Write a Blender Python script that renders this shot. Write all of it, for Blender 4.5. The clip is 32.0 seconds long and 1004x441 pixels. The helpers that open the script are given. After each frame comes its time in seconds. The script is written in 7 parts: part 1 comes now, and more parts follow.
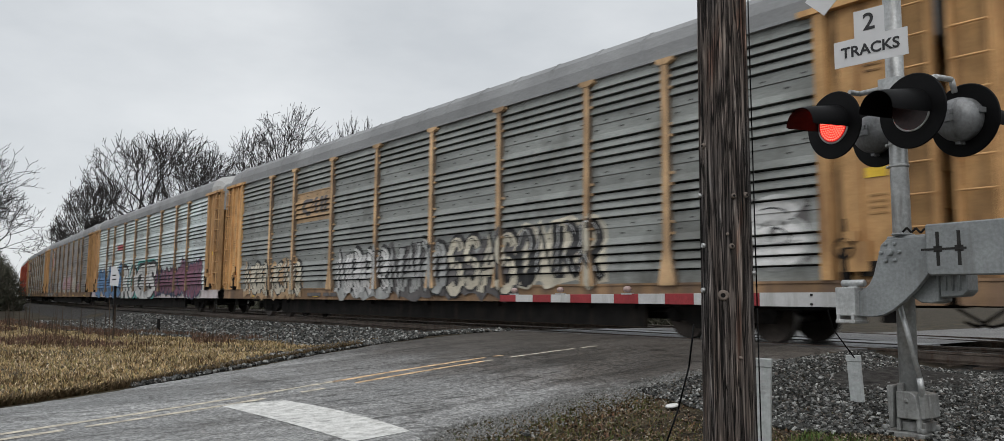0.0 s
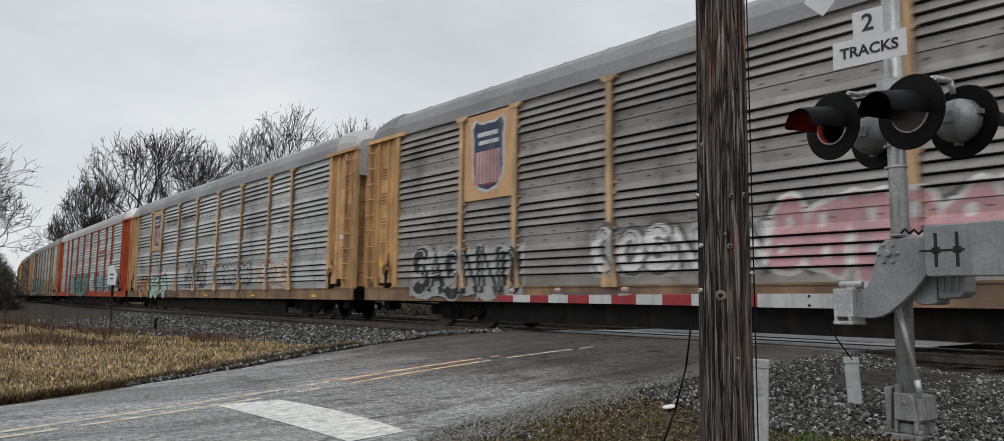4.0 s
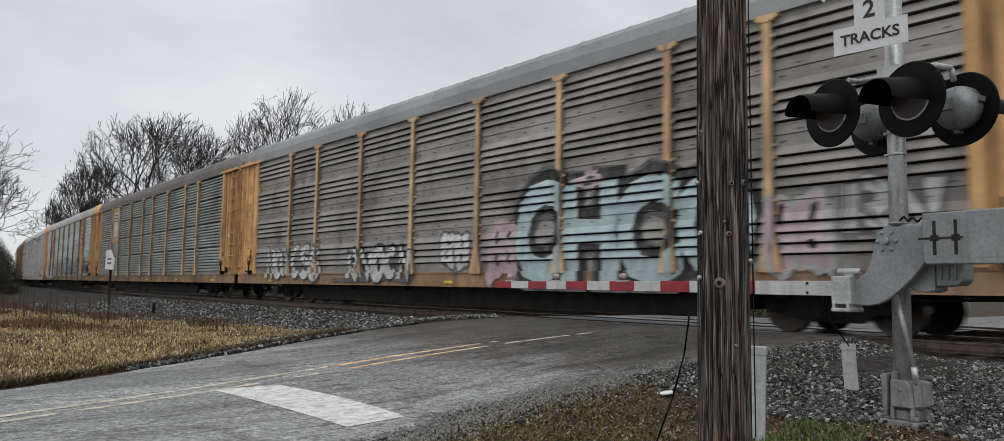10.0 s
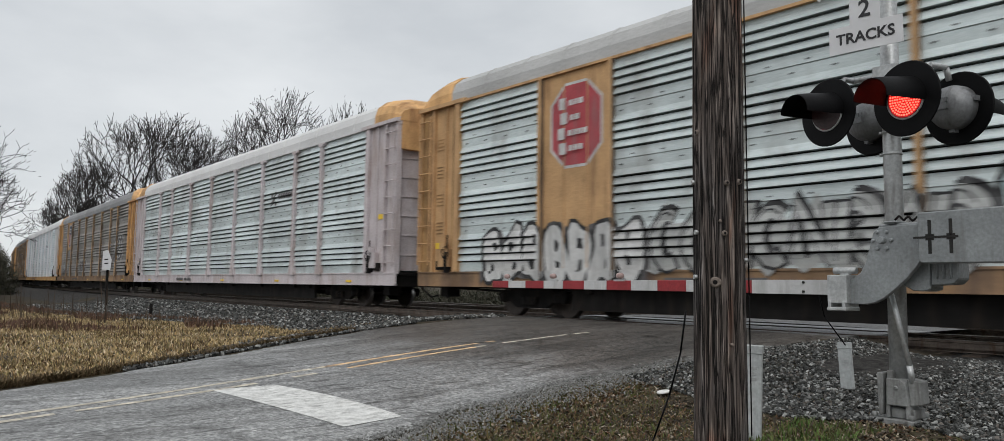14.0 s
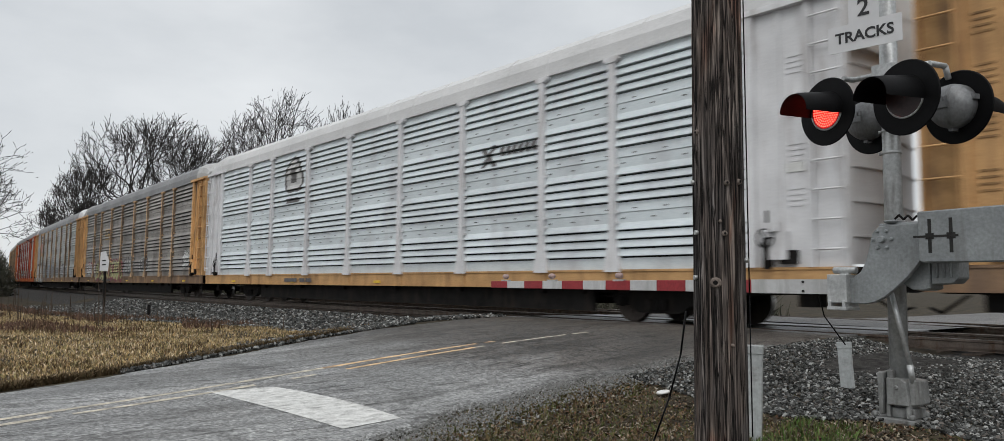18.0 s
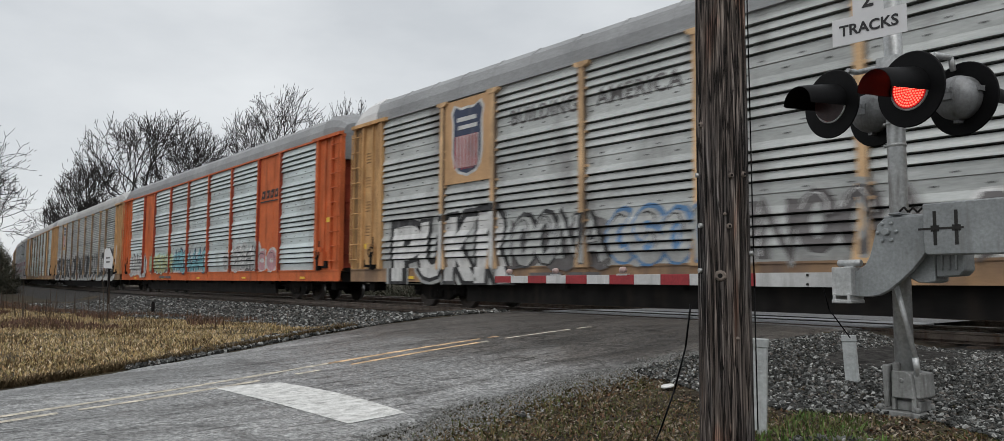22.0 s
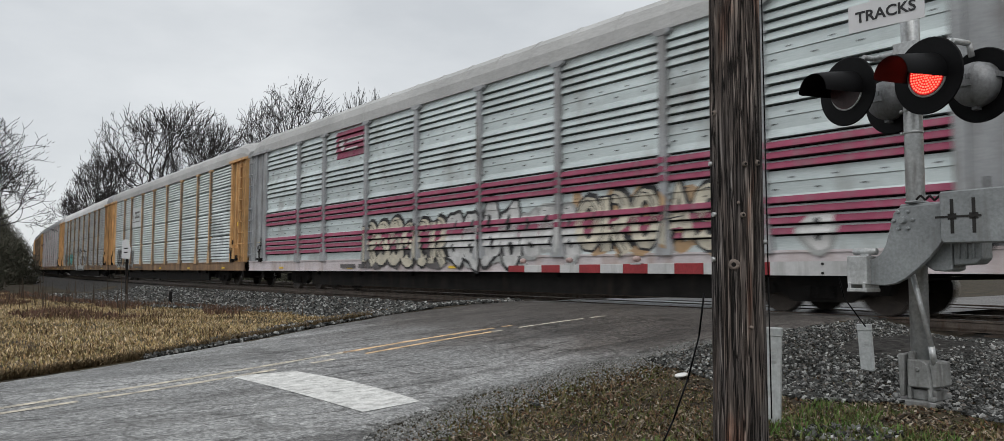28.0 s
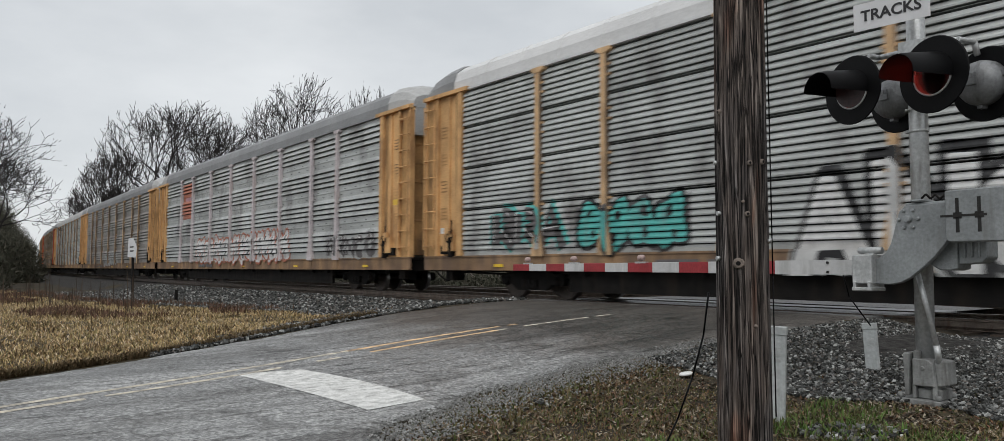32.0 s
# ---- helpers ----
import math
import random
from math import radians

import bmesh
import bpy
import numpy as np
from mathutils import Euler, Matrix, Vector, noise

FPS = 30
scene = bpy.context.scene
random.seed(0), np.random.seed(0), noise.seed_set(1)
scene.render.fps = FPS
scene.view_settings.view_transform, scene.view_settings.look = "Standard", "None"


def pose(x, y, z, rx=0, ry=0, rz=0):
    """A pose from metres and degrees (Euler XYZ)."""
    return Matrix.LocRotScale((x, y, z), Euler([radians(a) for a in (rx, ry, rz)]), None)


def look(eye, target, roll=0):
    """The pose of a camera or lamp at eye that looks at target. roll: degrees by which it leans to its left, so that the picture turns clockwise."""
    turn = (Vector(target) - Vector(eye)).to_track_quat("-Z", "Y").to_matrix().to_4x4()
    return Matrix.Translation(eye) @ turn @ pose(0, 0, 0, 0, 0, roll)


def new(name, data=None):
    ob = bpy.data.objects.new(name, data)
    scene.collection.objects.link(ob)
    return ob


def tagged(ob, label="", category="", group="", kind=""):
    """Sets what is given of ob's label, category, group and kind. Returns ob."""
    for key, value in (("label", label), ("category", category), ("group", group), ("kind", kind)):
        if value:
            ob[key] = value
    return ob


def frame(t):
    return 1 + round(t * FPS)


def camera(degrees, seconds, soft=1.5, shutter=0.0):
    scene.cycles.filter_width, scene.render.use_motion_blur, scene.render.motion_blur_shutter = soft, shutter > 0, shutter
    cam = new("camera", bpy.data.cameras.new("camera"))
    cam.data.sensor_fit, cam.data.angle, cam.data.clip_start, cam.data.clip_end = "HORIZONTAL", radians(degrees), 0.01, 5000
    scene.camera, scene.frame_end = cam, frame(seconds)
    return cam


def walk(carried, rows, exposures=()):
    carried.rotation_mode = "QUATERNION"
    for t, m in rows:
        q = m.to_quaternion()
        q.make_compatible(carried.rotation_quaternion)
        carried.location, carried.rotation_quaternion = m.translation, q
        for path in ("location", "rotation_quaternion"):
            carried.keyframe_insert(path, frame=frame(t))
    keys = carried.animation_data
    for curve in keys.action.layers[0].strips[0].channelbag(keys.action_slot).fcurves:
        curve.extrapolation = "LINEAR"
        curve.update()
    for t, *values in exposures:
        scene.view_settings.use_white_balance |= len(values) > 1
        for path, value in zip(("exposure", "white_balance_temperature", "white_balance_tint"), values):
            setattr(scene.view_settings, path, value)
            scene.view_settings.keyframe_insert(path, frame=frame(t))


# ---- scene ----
cam = camera(66.96, 32.0, soft=0.5, shutter=0.2)


def eye_pose(yaw, pitch, roll, x, y, z):
    """Heading measured from the track's -x direction towards +y, pitch up, roll: all in degrees."""
    yaw, pitch, roll = radians(yaw), radians(pitch), radians(roll)
    fw = Vector((-math.cos(yaw) * math.cos(pitch), math.sin(yaw) * math.cos(pitch), math.sin(pitch)))
    rt = Vector((math.sin(yaw), math.cos(yaw), 0))
    up = rt.cross(fw)
    r2 = rt * math.cos(roll) + up * math.sin(roll)
    u2 = up * math.cos(roll) - rt * math.sin(roll)
    m = Matrix((r2, u2, -fw)).transposed().to_4x4()
    m.translation = (x, y, z)
    return m


# seconds, heading, pitch, roll, x, y, z: a phone held by hand beside the road
PATH = (
    (0.0, 39.924, 6.006, 0.512, 0.02, -0.03, 0.68),
    (0.5, 39.931, 5.994, 0.486, 0.02, -0.02, 0.68),
    (1.0, 39.934, 6.032, 0.468, 0.02, -0.02, 0.68),
    (1.5, 39.966, 6.051, 0.512, 0.02, -0.02, 0.67),
    (2.0, 39.983, 6.038, 0.584, 0.01, -0.01, 0.68),
    (2.5, 39.984, 6.018, 0.544, 0.01, -0.02, 0.68),
    (3.0, 40.040, 6.051, 0.603, 0.01, -0.01, 0.68),
    (3.5, 40.040, 6.074, 0.634, 0.01, -0.01, 0.67),
    (5.5, 40.129, 6.073, 1.134, 0.01, -0.01, 0.68),
    (6.0, 40.170, 5.841, 1.015, -0.00, -0.00, 0.68),
    (6.5, 40.175, 5.526, 1.002, -0.01, 0.01, 0.68),
    (7.0, 40.107, 5.258, 0.989, -0.01, 0.00, 0.68),
    (7.5, 40.090, 5.069, 0.953, -0.01, 0.00, 0.68),
    (8.0, 40.109, 5.066, 0.937, -0.00, -0.00, 0.68),
    (8.5, 40.149, 4.989, 0.926, 0.00, -0.00, 0.68),
    (9.0, 40.150, 4.970, 0.920, 0.00, -0.00, 0.68),
    (9.5, 40.195, 4.963, 0.897, -0.00, -0.00, 0.68),
    (10.0, 40.216, 4.984, 0.897, 0.00, -0.01, 0.68),
    (10.5, 40.218, 4.993, 0.891, 0.00, -0.01, 0.68),
    (11.0, 40.229, 5.020, 0.877, 0.00, -0.01, 0.68),
    (11.5, 40.289, 5.004, 0.865, -0.00, -0.00, 0.68),
    (12.0, 40.283, 4.996, 0.827, -0.00, 0.01, 0.68),
    (12.5, 40.311, 4.988, 0.843, -0.00, 0.00, 0.68),
    (13.0, 40.349, 4.992, 0.816, -0.00, 0.00, 0.68),
    (13.5, 40.345, 4.989, 0.824, 0.00, -0.00, 0.68),
    (14.0, 40.402, 4.961, 0.780, 0.01, -0.01, 0.68),
    (14.5, 40.421, 4.981, 0.777, 0.01, -0.01, 0.68),
    (16.5, 40.505, 4.937, 0.600, 0.00, -0.01, 0.68),
    (17.0, 40.556, 4.945, 0.606, -0.00, -0.01, 0.68),
    (17.5, 40.506, 4.932, 0.572, -0.01, 0.00, 0.68),
    (18.0, 40.544, 4.924, 0.563, -0.01, 0.00, 0.69),
    (18.5, 40.569, 4.913, 0.539, -0.00, -0.00, 0.68),
    (19.0, 40.564, 4.930, 0.556, -0.01, 0.00, 0.68),
    (19.5, 40.491, 4.879, 0.502, -0.01, 0.00, 0.68),
    (20.0, 40.444, 4.726, 0.493, -0.01, -0.00, 0.68),
    (20.5, 40.412, 4.635, 0.380, -0.01, 0.01, 0.68),
    (21.0, 40.434, 4.619, 0.328, -0.01, 0.01, 0.68),
    (21.5, 40.446, 4.577, 0.307, -0.01, 0.01, 0.68),
    (22.0, 40.332, 4.601, 0.307, -0.02, 0.00, 0.68),
    (22.5, 40.132, 4.558, 0.362, -0.02, 0.00, 0.68),
    (23.0, 39.984, 4.471, 0.370, -0.02, -0.00, 0.68),
    (23.5, 39.852, 4.371, 0.301, -0.01, 0.00, 0.68),
    (24.0, 39.788, 4.335, 0.318, -0.01, 0.01, 0.68),
    (24.5, 39.720, 4.348, 0.358, -0.01, -0.00, 0.68),
    (25.0, 39.595, 4.341, 0.349, -0.00, -0.01, 0.68),
    (25.5, 39.383, 4.294, 0.242, 0.00, -0.01, 0.68),
    (27.5, 39.250, 3.860, 0.200, 0.00, 0.00, 0.68),
    (28.0, 39.282, 3.801, 0.185, -0.01, 0.00, 0.68),
    (28.5, 39.287, 3.809, 0.176, -0.00, -0.00, 0.68),
    (29.0, 39.273, 3.808, 0.173, -0.01, -0.00, 0.68),
    (29.5, 39.201, 3.813, 0.189, -0.01, -0.00, 0.68),
    (30.0, 39.035, 3.770, 0.194, -0.01, -0.01, 0.68),
    (30.5, 39.008, 3.758, 0.154, -0.01, -0.00, 0.68),
    (31.0, 38.975, 3.702, 0.200, -0.01, -0.01, 0.68),
    (31.5, 38.954, 3.695, 0.188, -0.01, -0.00, 0.68),
    (32.0, 38.931, 3.702, 0.216, -0.00, -0.01, 0.68),
)
walk(cam, [(t, eye_pose(a, b, c, x, y, z)) for t, a, b, c, x, y, z in PATH])

# ---- world and light: a wet, overcast winter day ----
world = bpy.data.worlds.new("overcast")
scene.world = world
world.use_nodes = True
wn, wl = world.node_tree.nodes, world.node_tree.links
wn.clear()
w_out = wn.new("ShaderNodeOutputWorld")
w_bg = wn.new("ShaderNodeBackground")
w_sky = wn.new("ShaderNodeTexSky")
w_sky.sky_type, w_sky.sun_disc = "NISHITA", False
w_sky.sun_elevation, w_sky.sun_rotation = radians(35), radians(200)
w_co = wn.new("ShaderNodeTexCoord")
w_map = wn.new("ShaderNodeMapping")
w_map.inputs["Scale"].default_value = (1.0, 1.0, 2.6)
w_n1 = wn.new("ShaderNodeTexNoise")
w_n1.inputs["Scale"].default_value, w_n1.inputs["Detail"].default_value = 2.2, 7
w_n1.inputs["Roughness"].default_value = 0.52
w_ramp = wn.new("ShaderNodeValToRGB")
w_ramp.color_ramp.elements[0].position, w_ramp.color_ramp.elements[0].color = 0.34, (0.50, 0.525, 0.55, 1)
w_ramp.color_ramp.elements[1].position, w_ramp.color_ramp.elements[1].color = 0.68, (0.68, 0.70, 0.715, 1)
w_scale = wn.new("ShaderNodeMix")
w_scale.data_type, w_scale.blend_type = "RGBA", "MULTIPLY"
w_scale.inputs[0].default_value = 1.0
w_scale.inputs[7].default_value = (0.1, 0.1, 0.1, 1)
w_mix = wn.new("ShaderNodeMix")
w_mix.data_type = "RGBA"
w_mix.inputs[0].default_value = 0.94
wl.new(w_co.outputs["Generated"], w_map.inputs["Vector"])
wl.new(w_map.outputs[0], w_n1.inputs["Vector"])
wl.new(w_n1.outputs["Fac"], w_ramp.inputs[0])
wl.new(w_sky.outputs[0], w_scale.inputs[6])
wl.new(w_scale.outputs[2], w_mix.inputs[6])
wl.new(w_ramp.outputs[0], w_mix.inputs[7])
wl.new(w_mix.outputs[2], w_bg.inputs["Color"])
w_bg.inputs["Strength"].default_value = 1.0
wl.new(w_bg.outputs[0], w_out.inputs[0])

sun = new("sun", bpy.data.lights.new("sun", "SUN"))
sun.data.energy, sun.data.angle, sun.data.color = 1.2, radians(60), (1.0, 0.98, 0.95)
sun.matrix_world = look((6, -14, 40), (-10, 8, 0))
scene.view_settings.exposure = 0.28

# ---- materials ----
MATS = {}


def mat(name, colour, rough=0.7, metal=0.0, vary=0.25, scale=3.0, fine=40.0, bump=0.15, stretch=(1, 1, 1), dirt=None, dirt_amount=0.0, spec=0.4, rand=0.0, grit=0.35):
    """A painted or natural surface: two scales of tone, a dirt layer with its own shape, and a fine relief."""
    if name in MATS:
        return MATS[name]
    m = bpy.data.materials.new(name)
    m.use_nodes = True
    n, l = m.node_tree.nodes, m.node_tree.links
    bs = n["Principled BSDF"]
    bs.inputs["Roughness"].default_value, bs.inputs["Metallic"].default_value = rough, metal
    bs.inputs["Specular IOR Level"].default_value = spec
    co, mp = n.new("ShaderNodeTexCoord"), n.new("ShaderNodeMapping")
    mp.inputs["Scale"].default_value = stretch
    l.new(co.outputs["Object"], mp.inputs["Vector"])
    info = n.new("ShaderNodeObjectInfo")
    off = n.new("ShaderNodeVectorMath")
    off.operation = "MULTIPLY_ADD"
    l.new(info.outputs["Random"], off.inputs[0])
    off.inputs[1].default_value = (37.0, 11.0, 23.0)
    l.new(mp.outputs[0], off.inputs[2])
    big, small = n.new("ShaderNodeTexNoise"), n.new("ShaderNodeTexNoise")
    big.inputs["Scale"].default_value, big.inputs["Detail"].default_value = scale, 5
    small.inputs["Scale"].default_value, small.inputs["Detail"].default_value = fine, 3
    l.new(off.outputs[0], big.inputs["Vector"])
    l.new(off.outputs[0], small.inputs["Vector"])
    dark = tuple(c * (1 - vary) for c in colour)
    light = tuple(min(1, c * (1 + vary)) for c in colour)
    r1 = n.new("ShaderNodeValToRGB")
    r1.color_ramp.elements[0].position, r1.color_ramp.elements[0].color = 0.32, (*dark, 1)
    r1.color_ramp.elements[1].position, r1.color_ramp.elements[1].color = 0.68, (*light, 1)
    l.new(big.outputs["Fac"], r1.inputs[0])
    ov = n.new("ShaderNodeMix")
    ov.data_type, ov.blend_type = "RGBA", "OVERLAY"
    ov.inputs[0].default_value = grit
    l.new(r1.outputs[0], ov.inputs[6])
    l.new(small.outputs["Fac"], ov.inputs[7])
    col = ov.outputs[2]
    if dirt:
        st = n.new("ShaderNodeTexNoise")
        st.inputs["Scale"].default_value, st.inputs["Detail"].default_value, st.inputs["Roughness"].default_value = scale * 0.8, 6, 0.65
        mp2 = n.new("ShaderNodeMapping")
        mp2.inputs["Scale"].default_value = (2.2, 1, 0.35)
        l.new(off.outputs[0], mp2.inputs["Vector"])
        l.new(mp2.outputs[0], st.inputs["Vector"])
        r2 = n.new("ShaderNodeValToRGB")
        r2.color_ramp.elements[0].position, r2.color_ramp.elements[0].color = 0.62 - dirt_amount * 0.35, (0, 0, 0, 1)
        r2.color_ramp.elements[1].position, r2.color_ramp.elements[1].color = 0.72, (1, 1, 1, 1)
        l.new(st.outputs["Fac"], r2.inputs[0])
        mx = n.new("ShaderNodeMix")
        mx.data_type = "RGBA"
        l.new(r2.outputs[0], mx.inputs[0])
        l.new(col, mx.inputs[6])
        mx.inputs[7].default_value = (*dirt, 1)
        col = mx.outputs[2]
    if rand:
        hv = n.new("ShaderNodeHueSaturation")
        mr = n.new("ShaderNodeMapRange")
        mr.inputs[3].default_value, mr.inputs[4].default_value = 1 - rand, 1 + rand
        l.new(info.outputs["Random"], mr.inputs[0])
        l.new(mr.outputs[0], hv.inputs["Value"])
        l.new(col, hv.inputs["Color"])
        col = hv.outputs[0]
    l.new(col, bs.inputs["Base Color"])
    if bump:
        bp = n.new("ShaderNodeBump")
        bp.inputs["Strength"].default_value, bp.inputs["Distance"].default_value = bump, 0.02
        l.new(small.outputs["Fac"], bp.inputs["Height"])
        l.new(bp.outputs[0], bs.inputs["Normal"])
    MATS[name] = m
    return m


def island_mat(name, colours, rough=0.85, spec=0.3):
    """One colour per loose piece, picked from a few (stones, blades, twigs)."""
    m = bpy.data.materials.new(name)
    m.use_nodes = True
    n, l = m.node_tree.nodes, m.node_tree.links
    bs = n["Principled BSDF"]
    bs.inputs["Roughness"].default_value, bs.inputs["Specular IOR Level"].default_value = rough, spec
    geo, ramp = n.new("ShaderNodeNewGeometry"), n.new("ShaderNodeValToRGB")
    while len(ramp.color_ramp.elements) < len(colours):
        ramp.color_ramp.elements.new(0.5)
    for i, c in enumerate(colours):
        e = ramp.color_ramp.elements[i]
        e.position, e.color = i / max(1, len(colours) - 1), (*c, 1)
    l.new(geo.outputs["Random Per Island"], ramp.inputs[0])
    l.new(ramp.outputs[0], bs.inputs["Base Color"])
    MATS[name] = m
    return m


def glow(name, colour, strength):
    m = bpy.data.materials.new(name)
    m.use_nodes = True
    bs = m.node_tree.nodes["Principled BSDF"]
    bs.inputs["Base Color"].default_value = (*colour, 1)
    bs.inputs["Emission Color"].default_value = (*colour, 1)
    bs.inputs["Emission Strength"].default_value = strength
    return m


# ---- mesh helpers ----
def box(bm, x0, x1, y0, y1, z0, z1, mi=0):
    v = [bm.verts.new((x, y, z)) for z in (z0, z1) for y in (y0, y1) for x in (x0, x1)]
    for q in ((0, 2, 3, 1), (4, 5, 7, 6), (0, 1, 5, 4), (2, 6, 7, 3), (0, 4, 6, 2), (1, 3, 7, 5)):
        bm.faces.new([v[i] for i in q]).material_index = mi


def tube(bm, a, b, r0, r1=None, n=10, caps=True, mi=0, smooth=True):
    a, b = Vector(a), Vector(b)
    r1 = r0 if r1 is None else r1
    d = (b - a).normalized()
    u = d.cross(Vector((0, 0, 1)) if abs(d.z) < 0.9 else Vector((1, 0, 0))).normalized()
    w = d.cross(u)
    rings = []
    for p, r in ((a, r0), (b, r1)):
        rings.append([bm.verts.new(p + (u * math.cos(2 * math.pi * i / n) + w * math.sin(2 * math.pi * i / n)) * r) for i in range(n)])
    for i in range(n):
        f = bm.faces.new((rings[0][i], rings[0][(i + 1) % n], rings[1][(i + 1) % n], rings[1][i]))
        f.material_index, f.smooth = mi, smooth
    if caps:
        bm.faces.new(rings[0][::-1]).material_index = mi
        bm.faces.new(rings[1]).material_index = mi


def prism(bm, pts, y0, y1, mi=0):
    """A polygon in x, z pulled from y0 to y1."""
    a = [bm.verts.new((x, y0, z)) for x, z in pts]
    b = [bm.verts.new((x, y1, z)) for x, z in pts]
    k = len(pts)
    bm.faces.new(a).material_index = mi
    bm.faces.new(b[::-1]).material_index = mi
    for i in range(k):
        bm.faces.new((a[(i + 1) % k], a[i], b[i], b[(i + 1) % k])).material_index = mi


def lathe(bm, prof, n=24, axis="y", at=(0, 0, 0), mi=0):
    """Turn (radius, height) pairs round an axis."""
    rings = []
    for r, h in prof:
        ring = []
        for i in range(n):
            c, s = r * math.cos(2 * math.pi * i / n), r * math.sin(2 * math.pi * i / n)
            p = {"y": (c, h, s), "z": (c, s, h), "x": (h, c, s)}[axis]
            ring.append(bm.verts.new(Vector(p) + Vector(at)))
        rings.append(ring)
    for r0, r1 in zip(rings, rings[1:]):
        for i in range(n):
            f = bm.faces.new((r0[i], r0[(i + 1) % n], r1[(i + 1) % n], r1[i]))
            f.smooth, f.material_index = True, mi
    return rings


def mesh_of(bm, name, fix=True):
    if fix:
        bmesh.ops.recalc_face_normals(bm, faces=bm.faces)
    me = bpy.data.meshes.new(name)
    bm.to_mesh(me)
    bm.free()
    return me


def part(name, bm, material, parent=None, label="", bevel=0.0):
    if isinstance(bm, bmesh.types.BMesh):
        if bevel:
            bmesh.ops.recalc_face_normals(bm, faces=bm.faces)
            sharp = [e for e in bm.edges if len(e.link_faces) == 2 and e.calc_face_angle(0) > 0.6]
            bmesh.ops.bevel(bm, geom=sharp, offset=bevel, segments=1, affect="EDGES", clamp_overlap=True)
        me = mesh_of(bm, name)
    else:
        me = bm
    for m in material if isinstance(material, (list, tuple)) else (material,):
        me.materials.append(m)
    ob = new(name, me)
    ob.parent = parent
    if label:
        ob["label"] = label
    return ob


def data_mesh(name, verts, faces, material, label="", category="", kind=""):
    me = bpy.data.meshes.new(name)
    me.from_pydata(verts, [], faces)
    me.materials.append(material)
    return tagged(new(name, me), label, category, kind=kind)


def holder(name, m=None, label="", category="", group=""):
    ob = new(name)
    ob.empty_display_size = 0.2
    if m is not None:
        ob.matrix_world = m
    return tagged(ob, label, category, group)


# ---- the line of the track ----
TRACK_Y, CURVE_AT, CURVE_R = 12.88, 6.8, 1169.0
RUN, CAR_PITCH, SPEED = 32.72, 28.5, 28.5 / 1.6394


def track(s, side=0.0):
    """A point s metres up the line from x = 0 (s > 0 lies towards -x), side metres off its middle towards the road user, and its heading."""
    if s <= CURVE_AT:
        return Vector((-s, TRACK_Y - side, 0)), 0.0
    a = (s - CURVE_AT) / CURVE_R
    return Vector((-CURVE_AT - (CURVE_R + side) * math.sin(a), TRACK_Y + CURVE_R - (CURVE_R + side) * math.cos(a), 0)), a


def smooth01(a, b, x):
    t = min(1, max(0, (x - a) / (b - a)))
    return t * t * (3 - 2 * t)


def off_track(x, y):
    """Distance from the middle of the track towards the near side."""
    if x >= -CURVE_AT:
        return TRACK_Y - y
    return math.hypot(x + CURVE_AT, y - TRACK_Y - CURVE_R) - CURVE_R


def road_left(y):
    return -8.3 - 0.78 * y + 0.032 * y * y if y < 12 else -13.05


def road_right(y):
    return -2.45 - 0.52 * y if y < 0 else -2.45 - 0.95 * y + 0.0825 * y * y if y < 5.76 else -5.185


def line_a(y):
    y = min(y, 6.8)
    return -6.6 - 0.542 * y + 0.0399 * y * y


def line_b(y):
    y = min(y, 7.4)
    return -6.388 - 0.482 * y + 0.0327 * y * y


def road_z(y):
    return -0.42 + 0.42 * smooth01(1.5, 10.8, y)


def ground_z(x, y):
    d = off_track(x, y)
    n = noise.noise(Vector((x * 0.35, y * 0.35, 0))) * 0.05 + noise.noise(Vector((x * 1.7, y * 1.7, 3))) * 0.02
    if d < -9:
        return -0.7 + n
    top = -0.2
    if x < -9:
        low = -0.42 - 0.18 * smooth01(-12, -40, x)
        z = top + (low - top) * smooth01(1.7, 4.9, abs(d)) + n * smooth01(1.8, 4, abs(d))
        e = smooth01(0.2, 3.5, road_left(max(-8, min(12, y))) - x)
        return (road_z(y) - 0.02) * (1 - e) + z * e if y < 12 else z
    z = top + (-0.4 - top) * smooth01(1.8, 8.5, abs(d)) + n * smooth01(1.8, 4, abs(d))
    e = smooth01(0.0, 1.2, x - road_right(max(-8, min(12, y))))
    return (road_z(y) - 0.014) * (1 - e) + z * e if y < 12 else z

# ---- ground, road and track ----
soil = mat("wet_soil", (0.042, 0.035, 0.026), 0.9, vary=0.45, scale=1.3, fine=30, bump=0.6, dirt=(0.085, 0.07, 0.04), dirt_amount=0.35, spec=0.1, grit=0.6)
asphalt = mat("wet_asphalt", (0.215, 0.217, 0.216), 0.5, vary=0.35, scale=0.8, fine=90, bump=0.6, stretch=(1.0, 0.35, 1), dirt=(0.085, 0.083, 0.08), dirt_amount=0.35, spec=0.4, grit=0.6)
ballast = mat("ballast_bed", (0.045, 0.043, 0.041), 0.9, vary=0.6, scale=9, fine=45, bump=1.0, spec=0.1)
an, al = asphalt.node_tree.nodes, asphalt.node_tree.links
a_bs = an["Principled BSDF"]
a_co, a_sep, a_no = an.new("ShaderNodeTexCoord"), an.new("ShaderNodeSeparateXYZ"), an.new("ShaderNodeTexNoise")
a_no.inputs["Scale"].default_value, a_no.inputs["Detail"].default_value = 1.1, 6
a_map = an.new("ShaderNodeMapping")
a_map.inputs["Scale"].default_value = (9.0, 1.5, 1)
a_st = an.new("ShaderNodeTexNoise")
